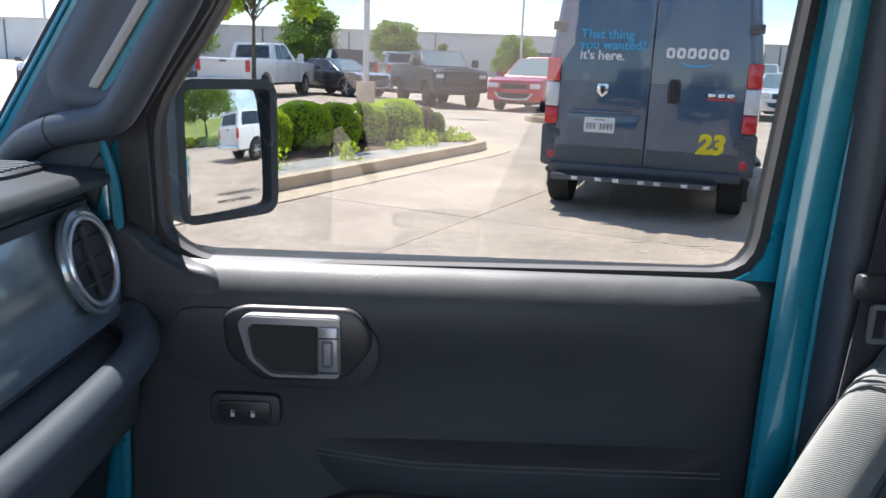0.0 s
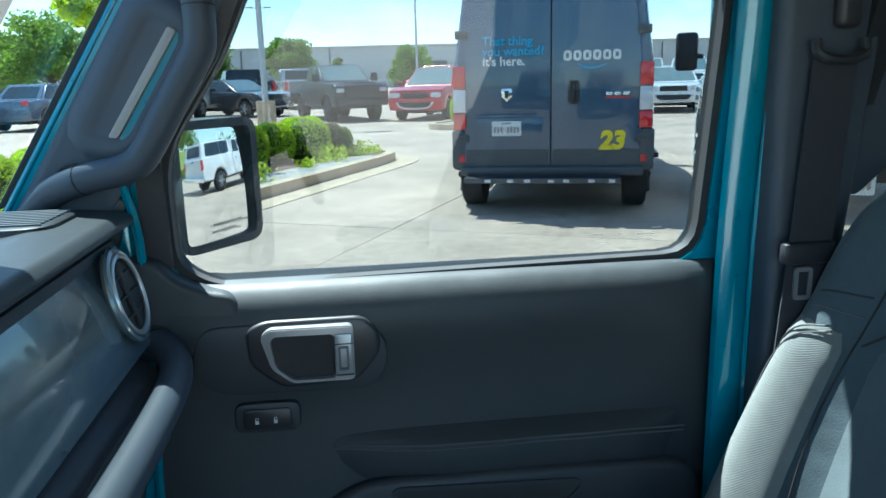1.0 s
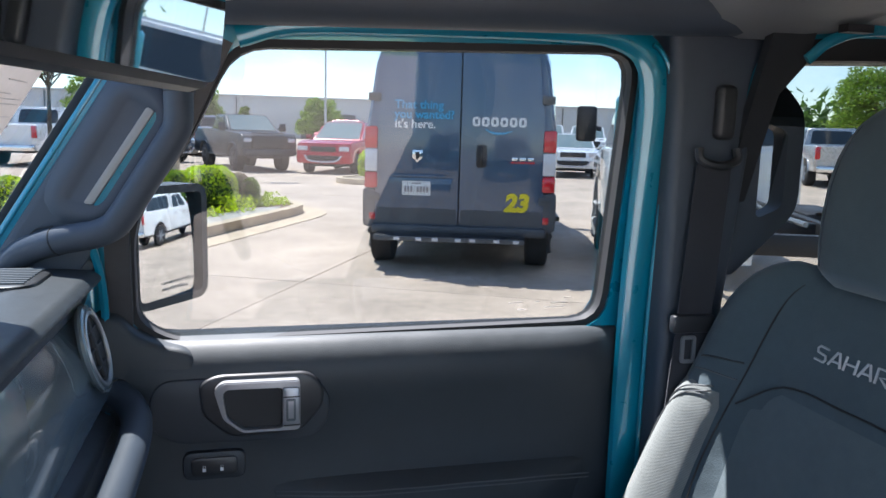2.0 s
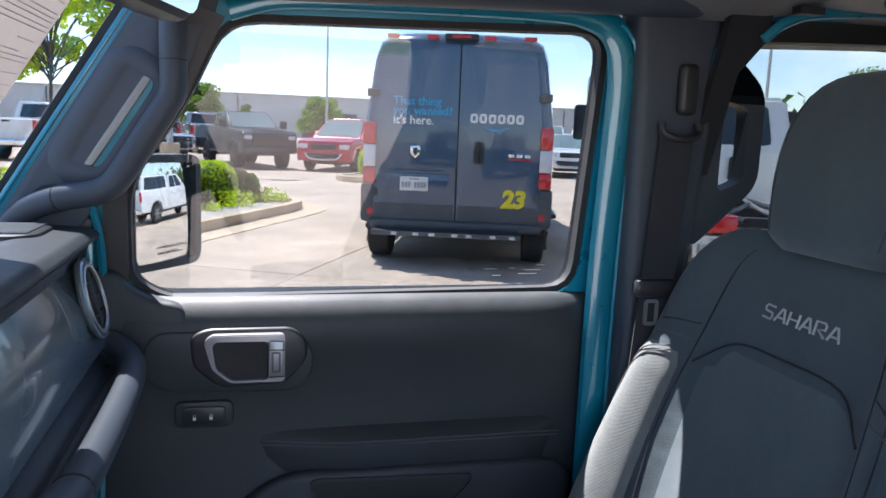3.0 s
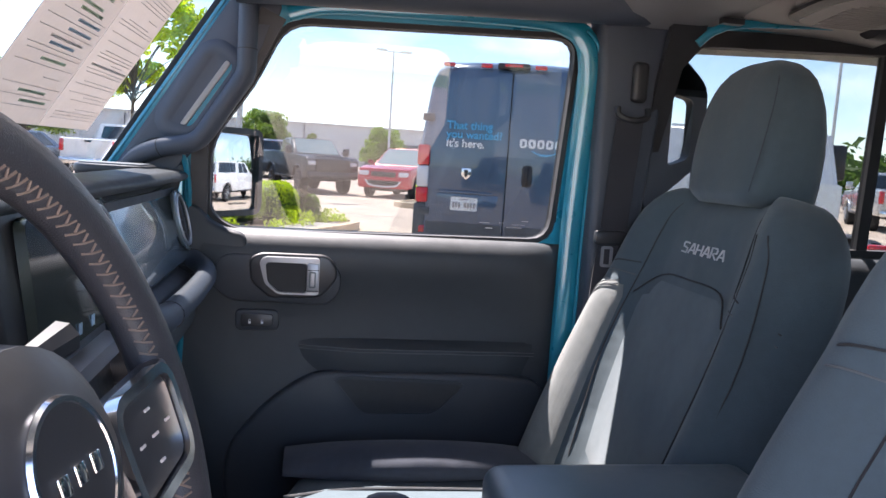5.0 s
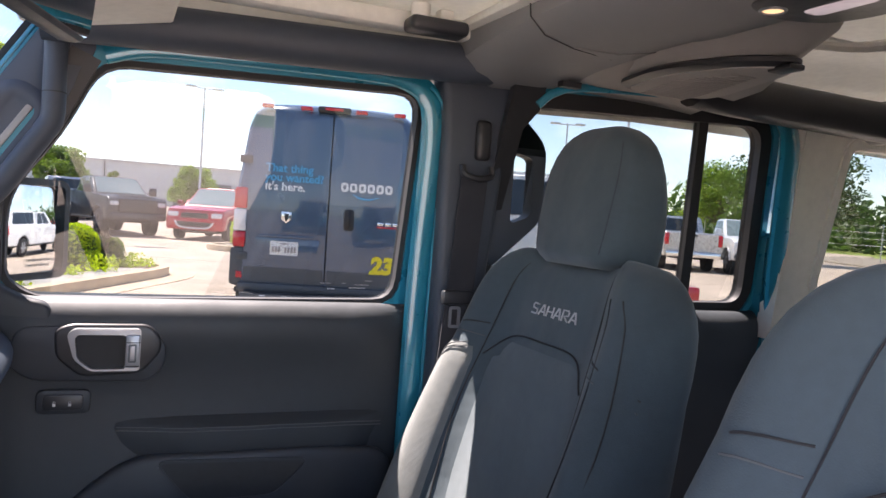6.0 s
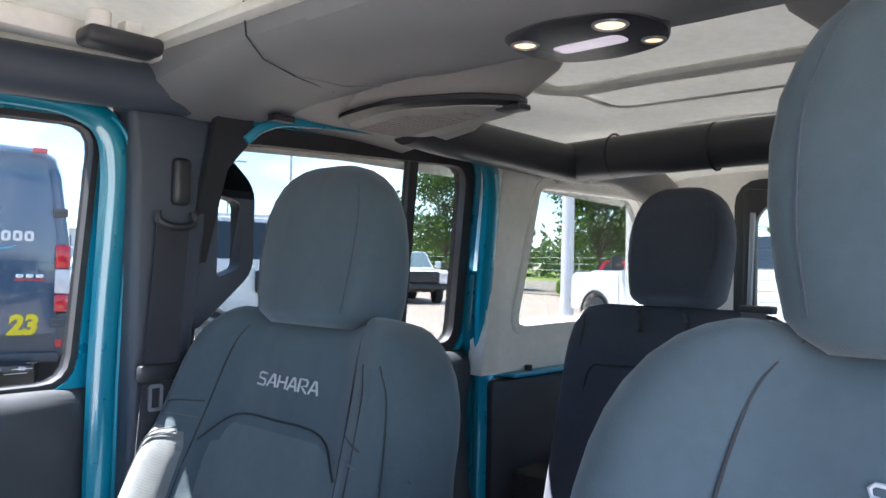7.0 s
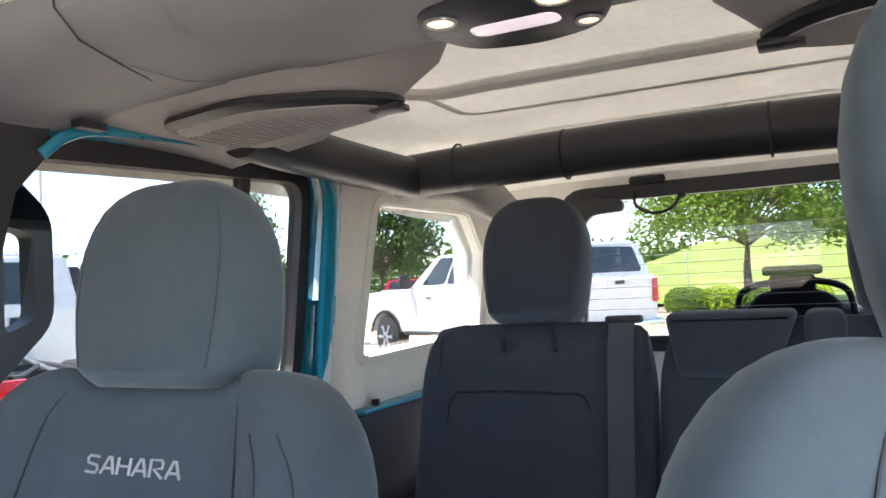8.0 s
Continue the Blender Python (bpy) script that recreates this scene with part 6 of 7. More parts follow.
def tree(name, x, y, h, spread, trunk_h, leaf, label, seed, n=9000, size=0.07, z=0.0, lean_=0.0, clumps=46, r0=0.09, density=0.16, group="car park trees"):
    """Tapered trunk, forking limbs and a crown of leaf clumps with gaps."""
    rng = np.random.default_rng(seed)
    t = thing(name, label, "tree", group, at=pose(x, y, z))
    bm = bmesh.new()
    top = Vector((lean_, 0, h * 0.86))
    tube(bm, curve_pts([(0, 0, -0.1), (lean_ * 0.2, 0.02, trunk_h * 0.6), (lean_ * 0.5, -0.03, trunk_h * 1.15), top]), [r0 * (1.25 - 1.1 * i / 18) for i in range(19)], 9)
    part("trunk", bm, BARK, t)
    bm = bmesh.new()
    centres = []
    for i in range(clumps):
        a, e = rng.uniform(0, 6.283), rng.uniform(-0.25, 1.0)
        rad = spread * (0.35 + 0.65 * rng.random() ** 0.6) * math.sqrt(max(0.08, 1 - (e * 0.85) ** 2))
        zc = trunk_h + (h - trunk_h) * (0.30 + 0.68 * e * 0.95)
        c = Vector((lean_ + math.cos(a) * rad, math.sin(a) * rad, zc))
        centres.append(c)
        s = Vector((lean_ * 0.5, 0, trunk_h + (zc - trunk_h) * rng.uniform(0.05, 0.45)))
        mid = (s + c) / 2 + Vector((0, 0, 0.10 * h * rng.random()))
        tube(bm, curve_pts([s, mid, c], 4), [r0 * 0.30 * (1 - 0.85 * k / 8) for k in range(9)], 5)
    part("limbs", bm, BARK, t)
    pts = []
    per = n // clumps
    for c in centres:
        rr = spread * rng.uniform(0.75, 1.35) * density * 2
        d = rng.normal(size=(per, 3))
        d /= np.linalg.norm(d, axis=1)[:, None]
        d *= (rng.random((per, 1)) ** 0.45) * rr
        d[:, 2] *= 0.7
        pts.append(np.array(c) + d)
    leaves("crown", np.concatenate(pts), size, leaf, t, rng, 0.8)
    return t


tree("young_tree", -3.3, 12.2, 4.6, 1.25, 1.75, LEAF_LIGHT, "young sparse bright green tree in the island", 3, 6800, 0.082, 0.1, 0.1, 38, 0.045, 0.135)
tree("shade_tree", 31.0, 1.25, 6.4, 3.5, 1.9, LEAF, "broad green shade tree on the grass verge", 4, 20000, 0.11, 0.35, clumps=70, r0=0.16)
TREES = [(33, 18.5, 7.2, 2.6, 5), (35.5, 31, 7.6, 3.2, 6), (42, 44, 6.5, 2.6, 7), (-4.1, 58, 4.3, 1.6, 9), (5.2, 60, 3.5, 1.6, 10), (-17, 47, 5.6, 2.4, 11), (-22, 50, 5.0, 2.2, 12), (-0.8, 80, 3.4, 0.5, 15), (-9.2, 50, 4.4, 1.9, 16), (-30, 44, 6.0, 2.6, 14)]
for x, y, h, sp, sd in TREES:
    tree("tree", x, y, h, sp, h * 0.24, LEAF_DARK if sd in (6, 5) else LEAF, "rounded green tree beyond the parked cars", sd, 9000, 0.13, clumps=52, r0=0.14, density=0.19)

# far woods along the grass
rng = np.random.default_rng(21)
pts = []
for i in range(240):
    a = rng.uniform(-0.75, 1.05)
    r = rng.uniform(120, 170)
    cx, cy, hh = r * math.cos(a), r * math.sin(a), rng.uniform(4, 9)
    d = rng.normal(size=(90, 3)) * (3.2, 3.2, hh * 0.26)
    pts.append(np.array((cx, cy, hh * 0.5)) + d)
tagged(leaves("far_woods", np.concatenate(pts), 0.95, LEAF_DARK, None, rng, 0.9), "distant belt of green trees", "woods", kind="stuff")
# grassy bank
bm = bmesh.new()
rows = []
for i in range(12):
    u = i / 11
    rows.append([(33 + 90 * u, -120 + 134 * j / 24, 0.25 + 6.0 * u ** 1.2 + 0.5 * noise.noise(Vector((u * 3, j * 0.4, 0)))) for j in range(25)])
vs = [[bm.verts.new(p) for p in r] for r in rows]
for r0_, r1_ in zip(vs, vs[1:]):
    for i in range(24):
        bm.faces.new((r0_[i], r0_[i + 1], r1_[i + 1], r1_[i]))
tagged(part("grass_bank", bm, GRASS), "sunlit grassy bank rising behind the verge", "grass", kind="structure")
for i, (x, y) in enumerate(((27.2, 3.0), (27.5, 1.9), (27.9, 0.6), (28.2, -0.8), (30.5, 14.5), (31, 15.8), (31.6, 17.1), (32, 18.3), (32.6, 19.8))):
    shrub(x, y, 0.72, 0.72, 0.95, LEAF_LIGHT if i % 2 else LEAF, "round green shrub along the verge", 50 + i, 2200, 0.05, 0.0)
bm = bmesh.new()
prism(bm, [(26, -60), (29.6, -60), (33.8, 10), (36, 24), (33.5, 24), (29.4, 12)], "z", -0.05, 0.06)
tagged(part("verge", bm, SOIL), "dry sandy verge beside the car park", "verge", kind="structure")
bm = bmesh.new()
prism(bm, [(31, 13.2), (52, 13.6), (70, 30), (66, 52), (46, 40), (37, 24)], "z", -0.05, 0.075)
tagged(part("verge_far", bm, SOIL), "bare tan ground beyond the car park", "verge", kind="structure")
# wire fence on the bank
fence = thing("fence", "thin wire fence along the grass", "fence")
for i in range(18):
    bm = bmesh.new()
    y = -40 + 5.0 * i
    tube(bm, [(41.5, y, 0.3), (41.5, y, 2.6)], 0.035, 6)
    part("post", bm, STEEL_POLE, fence)
for z in (1.3, 1.7, 2.1, 2.5):
    bm = bmesh.new()
    tube(bm, [(41.5, -40, z), (41.5, 45, z)], 0.008, 4)
    part("wire", bm, STEEL_POLE, fence)

# warehouse
store = thing("warehouse", "long low grey warehouse across the car park", "building")
bm = bmesh.new()
box(bm, (-20, 112, 2.55), (190, 24, 5.1), 0.05)
part("wall", bm, FACADE, store)
bm = bmesh.new()
box(bm, (-20, 112, 5.2), (190.6, 24.6, 0.2), 0.05)
part("roof_edge", bm, STEEL_POLE, store)
for i in range(18):
    bm = bmesh.new()
    box(bm, (-112 + 11 * i, 99.93, 2.5), (0.12, 0.14, 4.9))
    part("pilaster", bm, FACADE_DARK, store)
for x, w, h in ((9.5, 7, 3.2), (-40, 4, 3), (-62, 4, 3), (30, 5, 3), (52, 4, 3)):
    bm = bmesh.new()
    box(bm, (x, 99.9, h / 2), (w, 0.3, h), 0.02)
    part("dock_door", bm, FACADE_DARK, store)


def street_lamp(x, y, h, label, heads=2, mat_=None, r=0.09, base=True, turn=0.0):
    t = thing("street_lamp", label, "street lamp", "car park lamps", at=pose(x, y, 0, 0, 0, turn))
    bm = bmesh.new()
    tube(bm, [(0, 0, 0.4), (0, 0, h * 0.5), (0, 0, h)], [r, r * 0.85, r * 0.7], 12)
    part("pole", bm, mat_ or STEEL_POLE, t)
    if base:
        bm = bmesh.new()
        tube(bm, [(0, 0, -0.05), (0, 0, 0.78)], 0.30, 14)
        part("concrete_base", bm, KERB, t)
    else:
        bm = bmesh.new()
        box(bm, (0, 0, 0.02), (0.5, 0.5, 0.06), 0.01)
        tube(bm, [(0, 0, 0), (0, 0, 0.5)], r * 1.05, 12)
        part("base_plate", bm, mat_ or STEEL_POLE, t)
    bm = bmesh.new()
    tube(bm, [(-0.8, 0, h - 0.1), (0.8, 0, h - 0.1)], 0.04, 8)
    part("cross_arm", bm, mat_ or STEEL_POLE, t)
    for sg in (-1, 1)[:heads]:
        bm = bmesh.new()
        box(bm, (sg * 0.95, 0, h - 0.05), (0.75, 0.38, 0.14), 0.03)
        part("lamp_head", bm, STEEL_POLE, t)
    return t


street_lamp(-2.65, 23.9, 9.5, "tall grey lamp post on a round concrete base", r=0.10)
street_lamp(4.9, 54, 9.0, "tall grey lamp post with two heads", turn=15)
street_lamp(-9.0, 86, 9.0, "tall grey lamp post with two heads", turn=5)
street_lamp(31, 49, 9.0, "tall grey lamp post with two heads", turn=-20)
street_lamp(23.5, 31, 9.5, "tall grey lamp post with a camera box", turn=30)
street_lamp(16.6, 9.6, 9.5, "white painted lamp post among the parked trucks", mat_=POLE_WHITE, r=0.17, base=False)
street_lamp(28, 84, 9.0, "tall grey lamp post with two heads")
street_lamp(-22, 42, 9.0, "tall grey lamp post with two heads", turn=40)


# ---- vehicles: x forward, y to their left, z up ----
def wheel(parent, x, y, r, w, rim_mat, spokes=6):
    s = 1 if y > 0 else -1
    bm = bmesh.new()
    tube(bm, [(x, y - s * w, r), (x, y - s * w * 0.96, r), (x, y - s * 0.02, r), (x, y, r)], [r * 0.93, r, r, r * 0.92], 26)
    t = part("wheel", bm, TYRE, parent, "black tyre on a metal rim")
    bm = bmesh.new()
    tube(bm, [(x, y - s * 0.02, r), (x, y + s * 0.003, r), (x, y + s * 0.008, r)], [r * 0.66, r * 0.66, r * 0.60], 22)
    part("rim", bm, RIM_DARK, t)
    for k in range(spokes):
        a = 2 * math.pi * k / spokes
        bm = bmesh.new()
        tube(bm, [(x + math.cos(a) * r * f, y + s * 0.014, r + math.sin(a) * r * f) for f in (0.08, 0.35, 0.62)], [r * 0.11, r * 0.075, r * 0.10], 6)
        part("spoke", bm, rim_mat, t)
    return t


def arch(cx, r, z0, n=9):
    """Points of a wheel arch from front to back, cut into the body's lower edge."""
    a0 = math.asin(min(1, max(-1, (z0 - 0.40) / r)))
    return [(cx + r * math.cos(a0 + (math.pi - 2 * a0) * i / n), 0.40 + r * math.sin(a0 + (math.pi - 2 * a0) * i / n)) for i in range(n + 1)]


def greenhouse(parent, base, roof_z, top, W, inset, body_mat, glass_mat, side_panes, belt, ws_mat=None, rear_pane=True):
    """Cabin upper: base (x rear, x front), top (x rear, x front); panes laid into its sloping faces."""
    b0, b1 = base
    t0, t1 = top
    bm = bmesh.new()
    h0 = [(b0, -W), (b1, -W), (b1, W), (b0, W)]
    h1 = [(t0, -W + inset), (t1, -W + inset), (t1, W - inset), (t0, W - inset)]
    loft(bm, [[(*p, belt - 0.03) for p in h0], [(*p, roof_z) for p in h1]])
    bmesh.ops.recalc_face_normals(bm, faces=bm.faces)
    bmesh.ops.bevel(bm, geom=[e for e in bm.edges if max(v.co.z for v in e.verts) > belt], offset=0.05, segments=3, affect="EDGES")
    cab = part("cab", bm, body_mat, parent)

    def pane(quad, u0, u1, v0, v1, m_, name):
        q = [Vector(p) for p in quad]
        at = lambda u, v: (q[0] * (1 - u) + q[1] * u) * (1 - v) + (q[3] * (1 - u) + q[2] * u) * v
        n = (q[1] - q[0]).cross(q[3] - q[0]).normalized()
        c = sum(q, Vector()) / 4
        if (c - Vector(((b0 + b1) / 2, 0, (belt + roof_z) / 2))).dot(n) < 0:
            n = -n
        lp = rounded([(u0, v0), (u1, v0), (u1, v1), (u0, v1)], 0.06, 3)
        bm2 = bmesh.new()
        loft(bm2, [[at(u, v) + n * d for u, v in lp] for d in (-0.004, 0.009)])
        part(name, bm2, m_, cab)

    B = lambda p: (*p, belt - 0.03)
    T = lambda p: (*p, roof_z)
    for sg, (i, j) in ((-1, (0, 1)), (1, (3, 2))):
        quad = (B(h0[i]), B(h0[j]), T(h1[j]), T(h1[i]))
        for u0, u1 in side_panes:
            pane(quad, u0, u1, 0.10, 0.90, glass_mat, "side_window")
    pane((B(h0[1]), B(h0[2]), T(h1[2]), T(h1[1])), 0.045, 0.955, 0.08, 0.95, ws_mat or glass_mat, "windscreen")
    if rear_pane:
        pane((B(h0[0]), B(h0[3]), T(h1[3]), T(h1[0])), 0.12, 0.88, 0.16, 0.84, glass_mat, "rear_window")
    return cab


def lamp_box(parent, name, c, s, m_, bev=0.03):
    bm = bmesh.new()
    box(bm, c, s, bev)
    return part(name, bm, m_, parent)


def mirror_pair(parent, x, y, z, m_, size=(0.10, 0.24, 0.28)):
    for sg in (-1, 1):
        bm = bmesh.new()
        box(bm, (x, sg * (y + 0.14), z), size, 0.04)
        tube(bm, [(x + 0.02, sg * (y - 0.04), z - 0.06), (x + 0.02, sg * (y + 0.06), z - 0.04)], 0.03, 6)
        part("wing_mirror", bm, m_, parent)


def plate(parent, c, m_turn, w=0.305, h=0.152):
    bm = bmesh.new()
    box(bm, (0, 0, 0), (w, 0.006, h), 0.01)
    p = part("number_plate", bm, PLATE, parent, "white number plate with dark bars")
    p.matrix_local = m_turn
    for i in range(8):
        if i != 3:
            bm = bmesh.new()
            box(bm, (-0.118 + 0.0337 * i, -0.0045, -0.012), (0.022, 0.003, 0.062), 0.004)
            part("dark_bar", bm, INK, p)
    bm = bmesh.new()
    box(bm, (0, -0.0045, 0.052), (0.10, 0.003, 0.014), 0.002)
    part("dark_bar", bm, INK, p)
    return p


def pickup(at, paint_, label, rim=None, L=5.9, W=0.98, roof=1.94, hood=1.24, bed=1.36, shell=False, glass_=None, lifted=0.0, grille=None, bumper=None, crew=True, ws=None, name="pickup_truck", flare=False, cab_at=0.25):
    t = thing(name, label, "pickup truck", "parked vehicles", at=at)
    f, r = L / 2, -L / 2
    fx, rx, R = f - 0.98, r + 1.28, 0.41
    z0 = 0.52
    prof = [(f - 0.02, 0.62), (f, 0.90), (f - 0.03, hood - 0.10), (f - 0.16, hood), (0.98 + cab_at, hood + 0.05), (0.86 + cab_at, hood + 0.08), (-1.00 + cab_at, hood + 0.08), (-1.02 + cab_at, bed), (r + 0.05, bed), (r, bed - 0.05), (r + 0.02, 0.62), (r + 0.10, z0)]
    prof += arch(rx, 0.53, z0)[::-1] + arch(fx, 0.53, z0)[::-1] + [(f - 0.10, z0)]
    bm = bmesh.new()
    prism(bm, prof, "y", -W, W, 0.08, 4)
    body = part("body", bm, paint_, t)
    bm = bmesh.new()
    box(bm, (f - 0.82, 0, hood - 0.01), (1.30, 1.16, 0.12), 0.05, 3)
    part("bonnet", bm, paint_, body)
    for sg in (-1, 1):
        bm = bmesh.new()
        box(bm, (cab_at, sg * (W - 0.03), 0.50), (2.2, 0.14, 0.07), 0.02)
        part("running_board", bm, VEH_BLACK, t)
    cab0 = -1.0 + cab_at
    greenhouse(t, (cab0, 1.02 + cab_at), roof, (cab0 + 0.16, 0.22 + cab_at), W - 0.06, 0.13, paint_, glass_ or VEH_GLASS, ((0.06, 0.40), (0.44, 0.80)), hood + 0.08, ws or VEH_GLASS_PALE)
    if shell:
        greenhouse(t, (r + 0.06, cab0 - 0.02), roof + 0.02, (r + 0.26, cab0 - 0.04), W - 0.05, 0.10, paint_, VEH_GLASS, ((0.10, 0.90),), bed, paint_)
    for x in (fx, rx):
        for sg in (-1, 1):
            wheel(t, x, sg * (W - 0.01), R, 0.28, rim or RIM)
    # seams between doors, tailgate, trims
    for x in (-0.98 + cab_at, cab_at, 0.96 + cab_at):
        for sg in (-1, 1):
            bm = bmesh.new()
            tube(bm, [(x, sg * (W + 0.001), 0.62), (x, sg * (W + 0.001), hood + 0.04)], 0.006, 4)
            part("door_seam", bm, VEH_BLACK, body)
    for x in (-0.78 + cab_at, 0.18 + cab_at):
        for sg in (-1, 1):
            bm = bmesh.new()
            tube(bm, [(x, sg * (W + 0.022), hood - 0.13), (x + 0.17, sg * (W + 0.022), hood - 0.13)], 0.016, 6)
            part("door_handle", bm, VEH_BLACK if flare else paint_, body)
    for cx in (fx, rx):
        for sg in (-1, 1):
            bm = bmesh.new()
            a = [p for p in arch(cx, 0.545, 0.50)]
            tube(bm, [(p[0], sg * (W + 0.004), p[1]) for p in a], 0.026, 6)
            part("wheel_lip", bm, VEH_BLACK if flare else paint_, body)
    bm = bmesh.new()
    box(bm, (f + 0.02, 0, 0.64), (0.24, 2 * W - 0.06, 0.24), 0.09, 3)
    part("front_bumper", bm, bumper or paint_, t)
    bm = bmesh.new()
    box(bm, (f + 0.005, 0, 0.97), (0.07, 1.22, 0.42), 0.05, 3)
    g = part("grille", bm, grille or VEH_BLACK, t)
    for k in range(4):
        bm = bmesh.new()
        box(bm, (f + 0.036, 0, 0.85 + 0.085 * k), (0.012, 0.96, 0.016), 0.004)
        part("grille_bar", bm, VEH_BLACK if grille else RIM_DARK, g)
    for sg in (-1, 1):
        lamp_box(t, "headlight", (f - 0.075, sg * (W - 0.19), 1.03), (0.17, 0.30, 0.15), CLEAR_LENS, 0.05)
        lamp_box(t, "tail_light", (r + 0.03, sg * (W - 0.07), bed - 0.25), (0.10, 0.15, 0.40), RED_LENS, 0.02)
    bm = bmesh.new()
    box(bm, (r - 0.07, 0, 0.60), (0.18, 2 * W - 0.10, 0.20), 0.04)
    part("rear_bumper", bm, bumper or CHROME, t)
    bm = bmesh.new()
    box(bm, (r - 0.002, 0, bed - 0.10), (0.012, 0.24, 0.06), 0.004)
    part("tailgate_handle", bm, VEH_BLACK, t)
    mirror_pair(t, 0.86 + cab_at, W, hood + 0.20, VEH_BLACK if flare else paint_)
    bm = bmesh.new()
    box(bm, (0, 0, 0.50), (L - 1.0, 1.2, 0.16), 0.03)
    part("chassis", bm, VEH_BLACK, t)
    return t


def suv(at, paint_, label, L=4.8, W=0.92, roof=1.70, rim=None, name="parked_car", sedan=False):
    t = thing(name, label, "car", "parked vehicles", at=at)
    f, r = L / 2, -L / 2
    fx, rx = f - 0.92, r + 0.98
    hood, z0 = (0.98 if sedan else 1.08), 0.34
    R = 0.34
    ar = lambda cx: [(p[0], p[1] - 0.06) for p in arch(cx, 0.42, z0 + 0.06)]
    prof = [(f, 0.50), (f, 0.72), (f - 0.10, hood - 0.10), (f - 0.40, hood - 0.02), (0.95, hood + 0.02), (r + (0.7 if sedan else 0.12), hood + 0.04), (r + 0.06, hood - 0.02), (r, 0.72), (r + 0.06, z0)] + ar(rx)[::-1] + ar(fx)[::-1] + [(f - 0.06, z0)]
    bm = bmesh.new()
    prism(bm, prof, "y", -W, W, 0.07, 3)
    body = part("body", bm, paint_, t)
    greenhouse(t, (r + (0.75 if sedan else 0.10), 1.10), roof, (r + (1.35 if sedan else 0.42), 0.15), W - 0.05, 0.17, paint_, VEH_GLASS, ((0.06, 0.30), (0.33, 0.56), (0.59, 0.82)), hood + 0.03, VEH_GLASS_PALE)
    for x in (fx, rx):
        for sg in (-1, 1):
            wheel(t, x, sg * (W - 0.01), R, 0.22, rim or RIM, 5)
    bm = bmesh.new()
    box(bm, (f + 0.005, 0, 0.80), (0.05, 0.86, 0.17), 0.03)
    part("grille", bm, VEH_BLACK, t)
    bm = bmesh.new()
    box(bm, (f - 0.005, 0, 0.52), (0.06, 1.10, 0.16), 0.03)
    part("air_intake", bm, VEH_BLACK, t)
    bm = bmesh.new()
    tube(bm, curve_pts([(f + 0.02, -0.62, 0.60), (f + 0.035, -0.40, 0.42), (f + 0.035, 0.40, 0.42), (f + 0.02, 0.62, 0.60)]), 0.032, 6)
    part("bumper_trim", bm, CLEAR_LENS, t, "pale bumper trim")
    for sg in (-1, 1):
        lamp_box(t, "headlight", (f - 0.08, sg * (W - 0.22), 0.82), (0.20, 0.34, 0.15), CLEAR_LENS)
        lamp_box(t, "tail_light", (r + 0.05, sg * (W - 0.14), 0.92), (0.14, 0.24, 0.16), RED_LENS)
        for x in (-0.95, 0.05, 0.98):
            bm = bmesh.new()
            tube(bm, [(x, sg * (W + 0.001), 0.46), (x, sg * (W + 0.001), hood)], 0.005, 4)
            part("door_seam", bm, VEH_BLACK, body)
    mirror_pair(t, 0.85, W, hood + 0.10, paint_, (0.12, 0.20, 0.15))
    bm = bmesh.new()
    box(bm, (0, 0, 0.30), (L - 0.9, 1.2, 0.14), 0.03)
    part("underbody", bm, VEH_BLACK, t)
    return t


def face(x, y, hx, hy, dz=0.0):
    """Pose of a vehicle at (x, y) that heads along (hx, hy)."""
    return pose(x, y, dz, 0, 0, math.degrees(math.atan2(hy, hx)))


pickup(face(-7.1, 28.6, 0.21, 0.98), WHITE_PAINT, "white crew cab pickup parked tail first beyond the shrubs", L=5.9)
pickup(face(-0.5, 27.0, 0.33, -0.94), BLACK_PAINT, "dark blue-black crew cab pickup facing the lane", RIM_DARK, L=5.4, W=0.92, roof=1.86, bumper=BLACK_PAINT)
suv(face(3.05, 26.0, -0.42, -0.91), RED_PAINT, "red crossover with a pale lower bumper trim")
pickup(face(5.2, 43, -0.45, -0.9), RED_PAINT, "red pickup parked in the far row", L=5.7)
pickup(face(7.8, 46, -0.4, -0.9), WHITE_PAINT, "white pickup parked in the far row", L=5.7)
suv(face(-4.6, 31.5, 0.75, -0.65), GREY_PAINT, "dark grey car parked in a row", sedan=True, roof=1.46)
pickup(face(-5.2, 38.5, -0.3, 0.95), BLACK_PAINT, "black pickup parked tail to the lane", RIM_DARK)
pickup(face(-2.6, 39.5, -0.2, 0.97), SILVER_PAINT, "silver pickup parked tail to the lane")
suv(face(-0.6, 44, 0.5, -0.85), GREY_PAINT, "dark grey car parked in a row")
suv(face(-13.5, 26, 0.35, -0.93), GREY_PAINT, "dark grey car by the far lane", sedan=True, roof=1.45)
suv(face(-10.4, 27.5, 0.25, 0.97), BLUE_PAINT, "dark blue car parked beside the white truck", sedan=True, roof=1.5)
suv(face(-15.5, 21.5, 0.4, -0.9), SILVER_PAINT, "silver car by the far lane", sedan=True, roof=1.45)
suv(face(11.3, 25.5, -0.35, -0.93), WHITE_PAINT, "white car parked along the lane", sedan=True, roof=1.5)
pickup(face(14.5, 36, -0.4, -0.92), WHITE_PAINT, "white pickup parked along the lane")
pickup(face(17.2, 37, -0.4, -0.92), WHITE_PAINT, "white pickup parked along the lane")
pickup(face(21.2, 20.3, -0.5, -0.87), WHITE_PAINT, "older white pickup with a dark grille guard", bumper=VEH_BLACK, L=5.8)
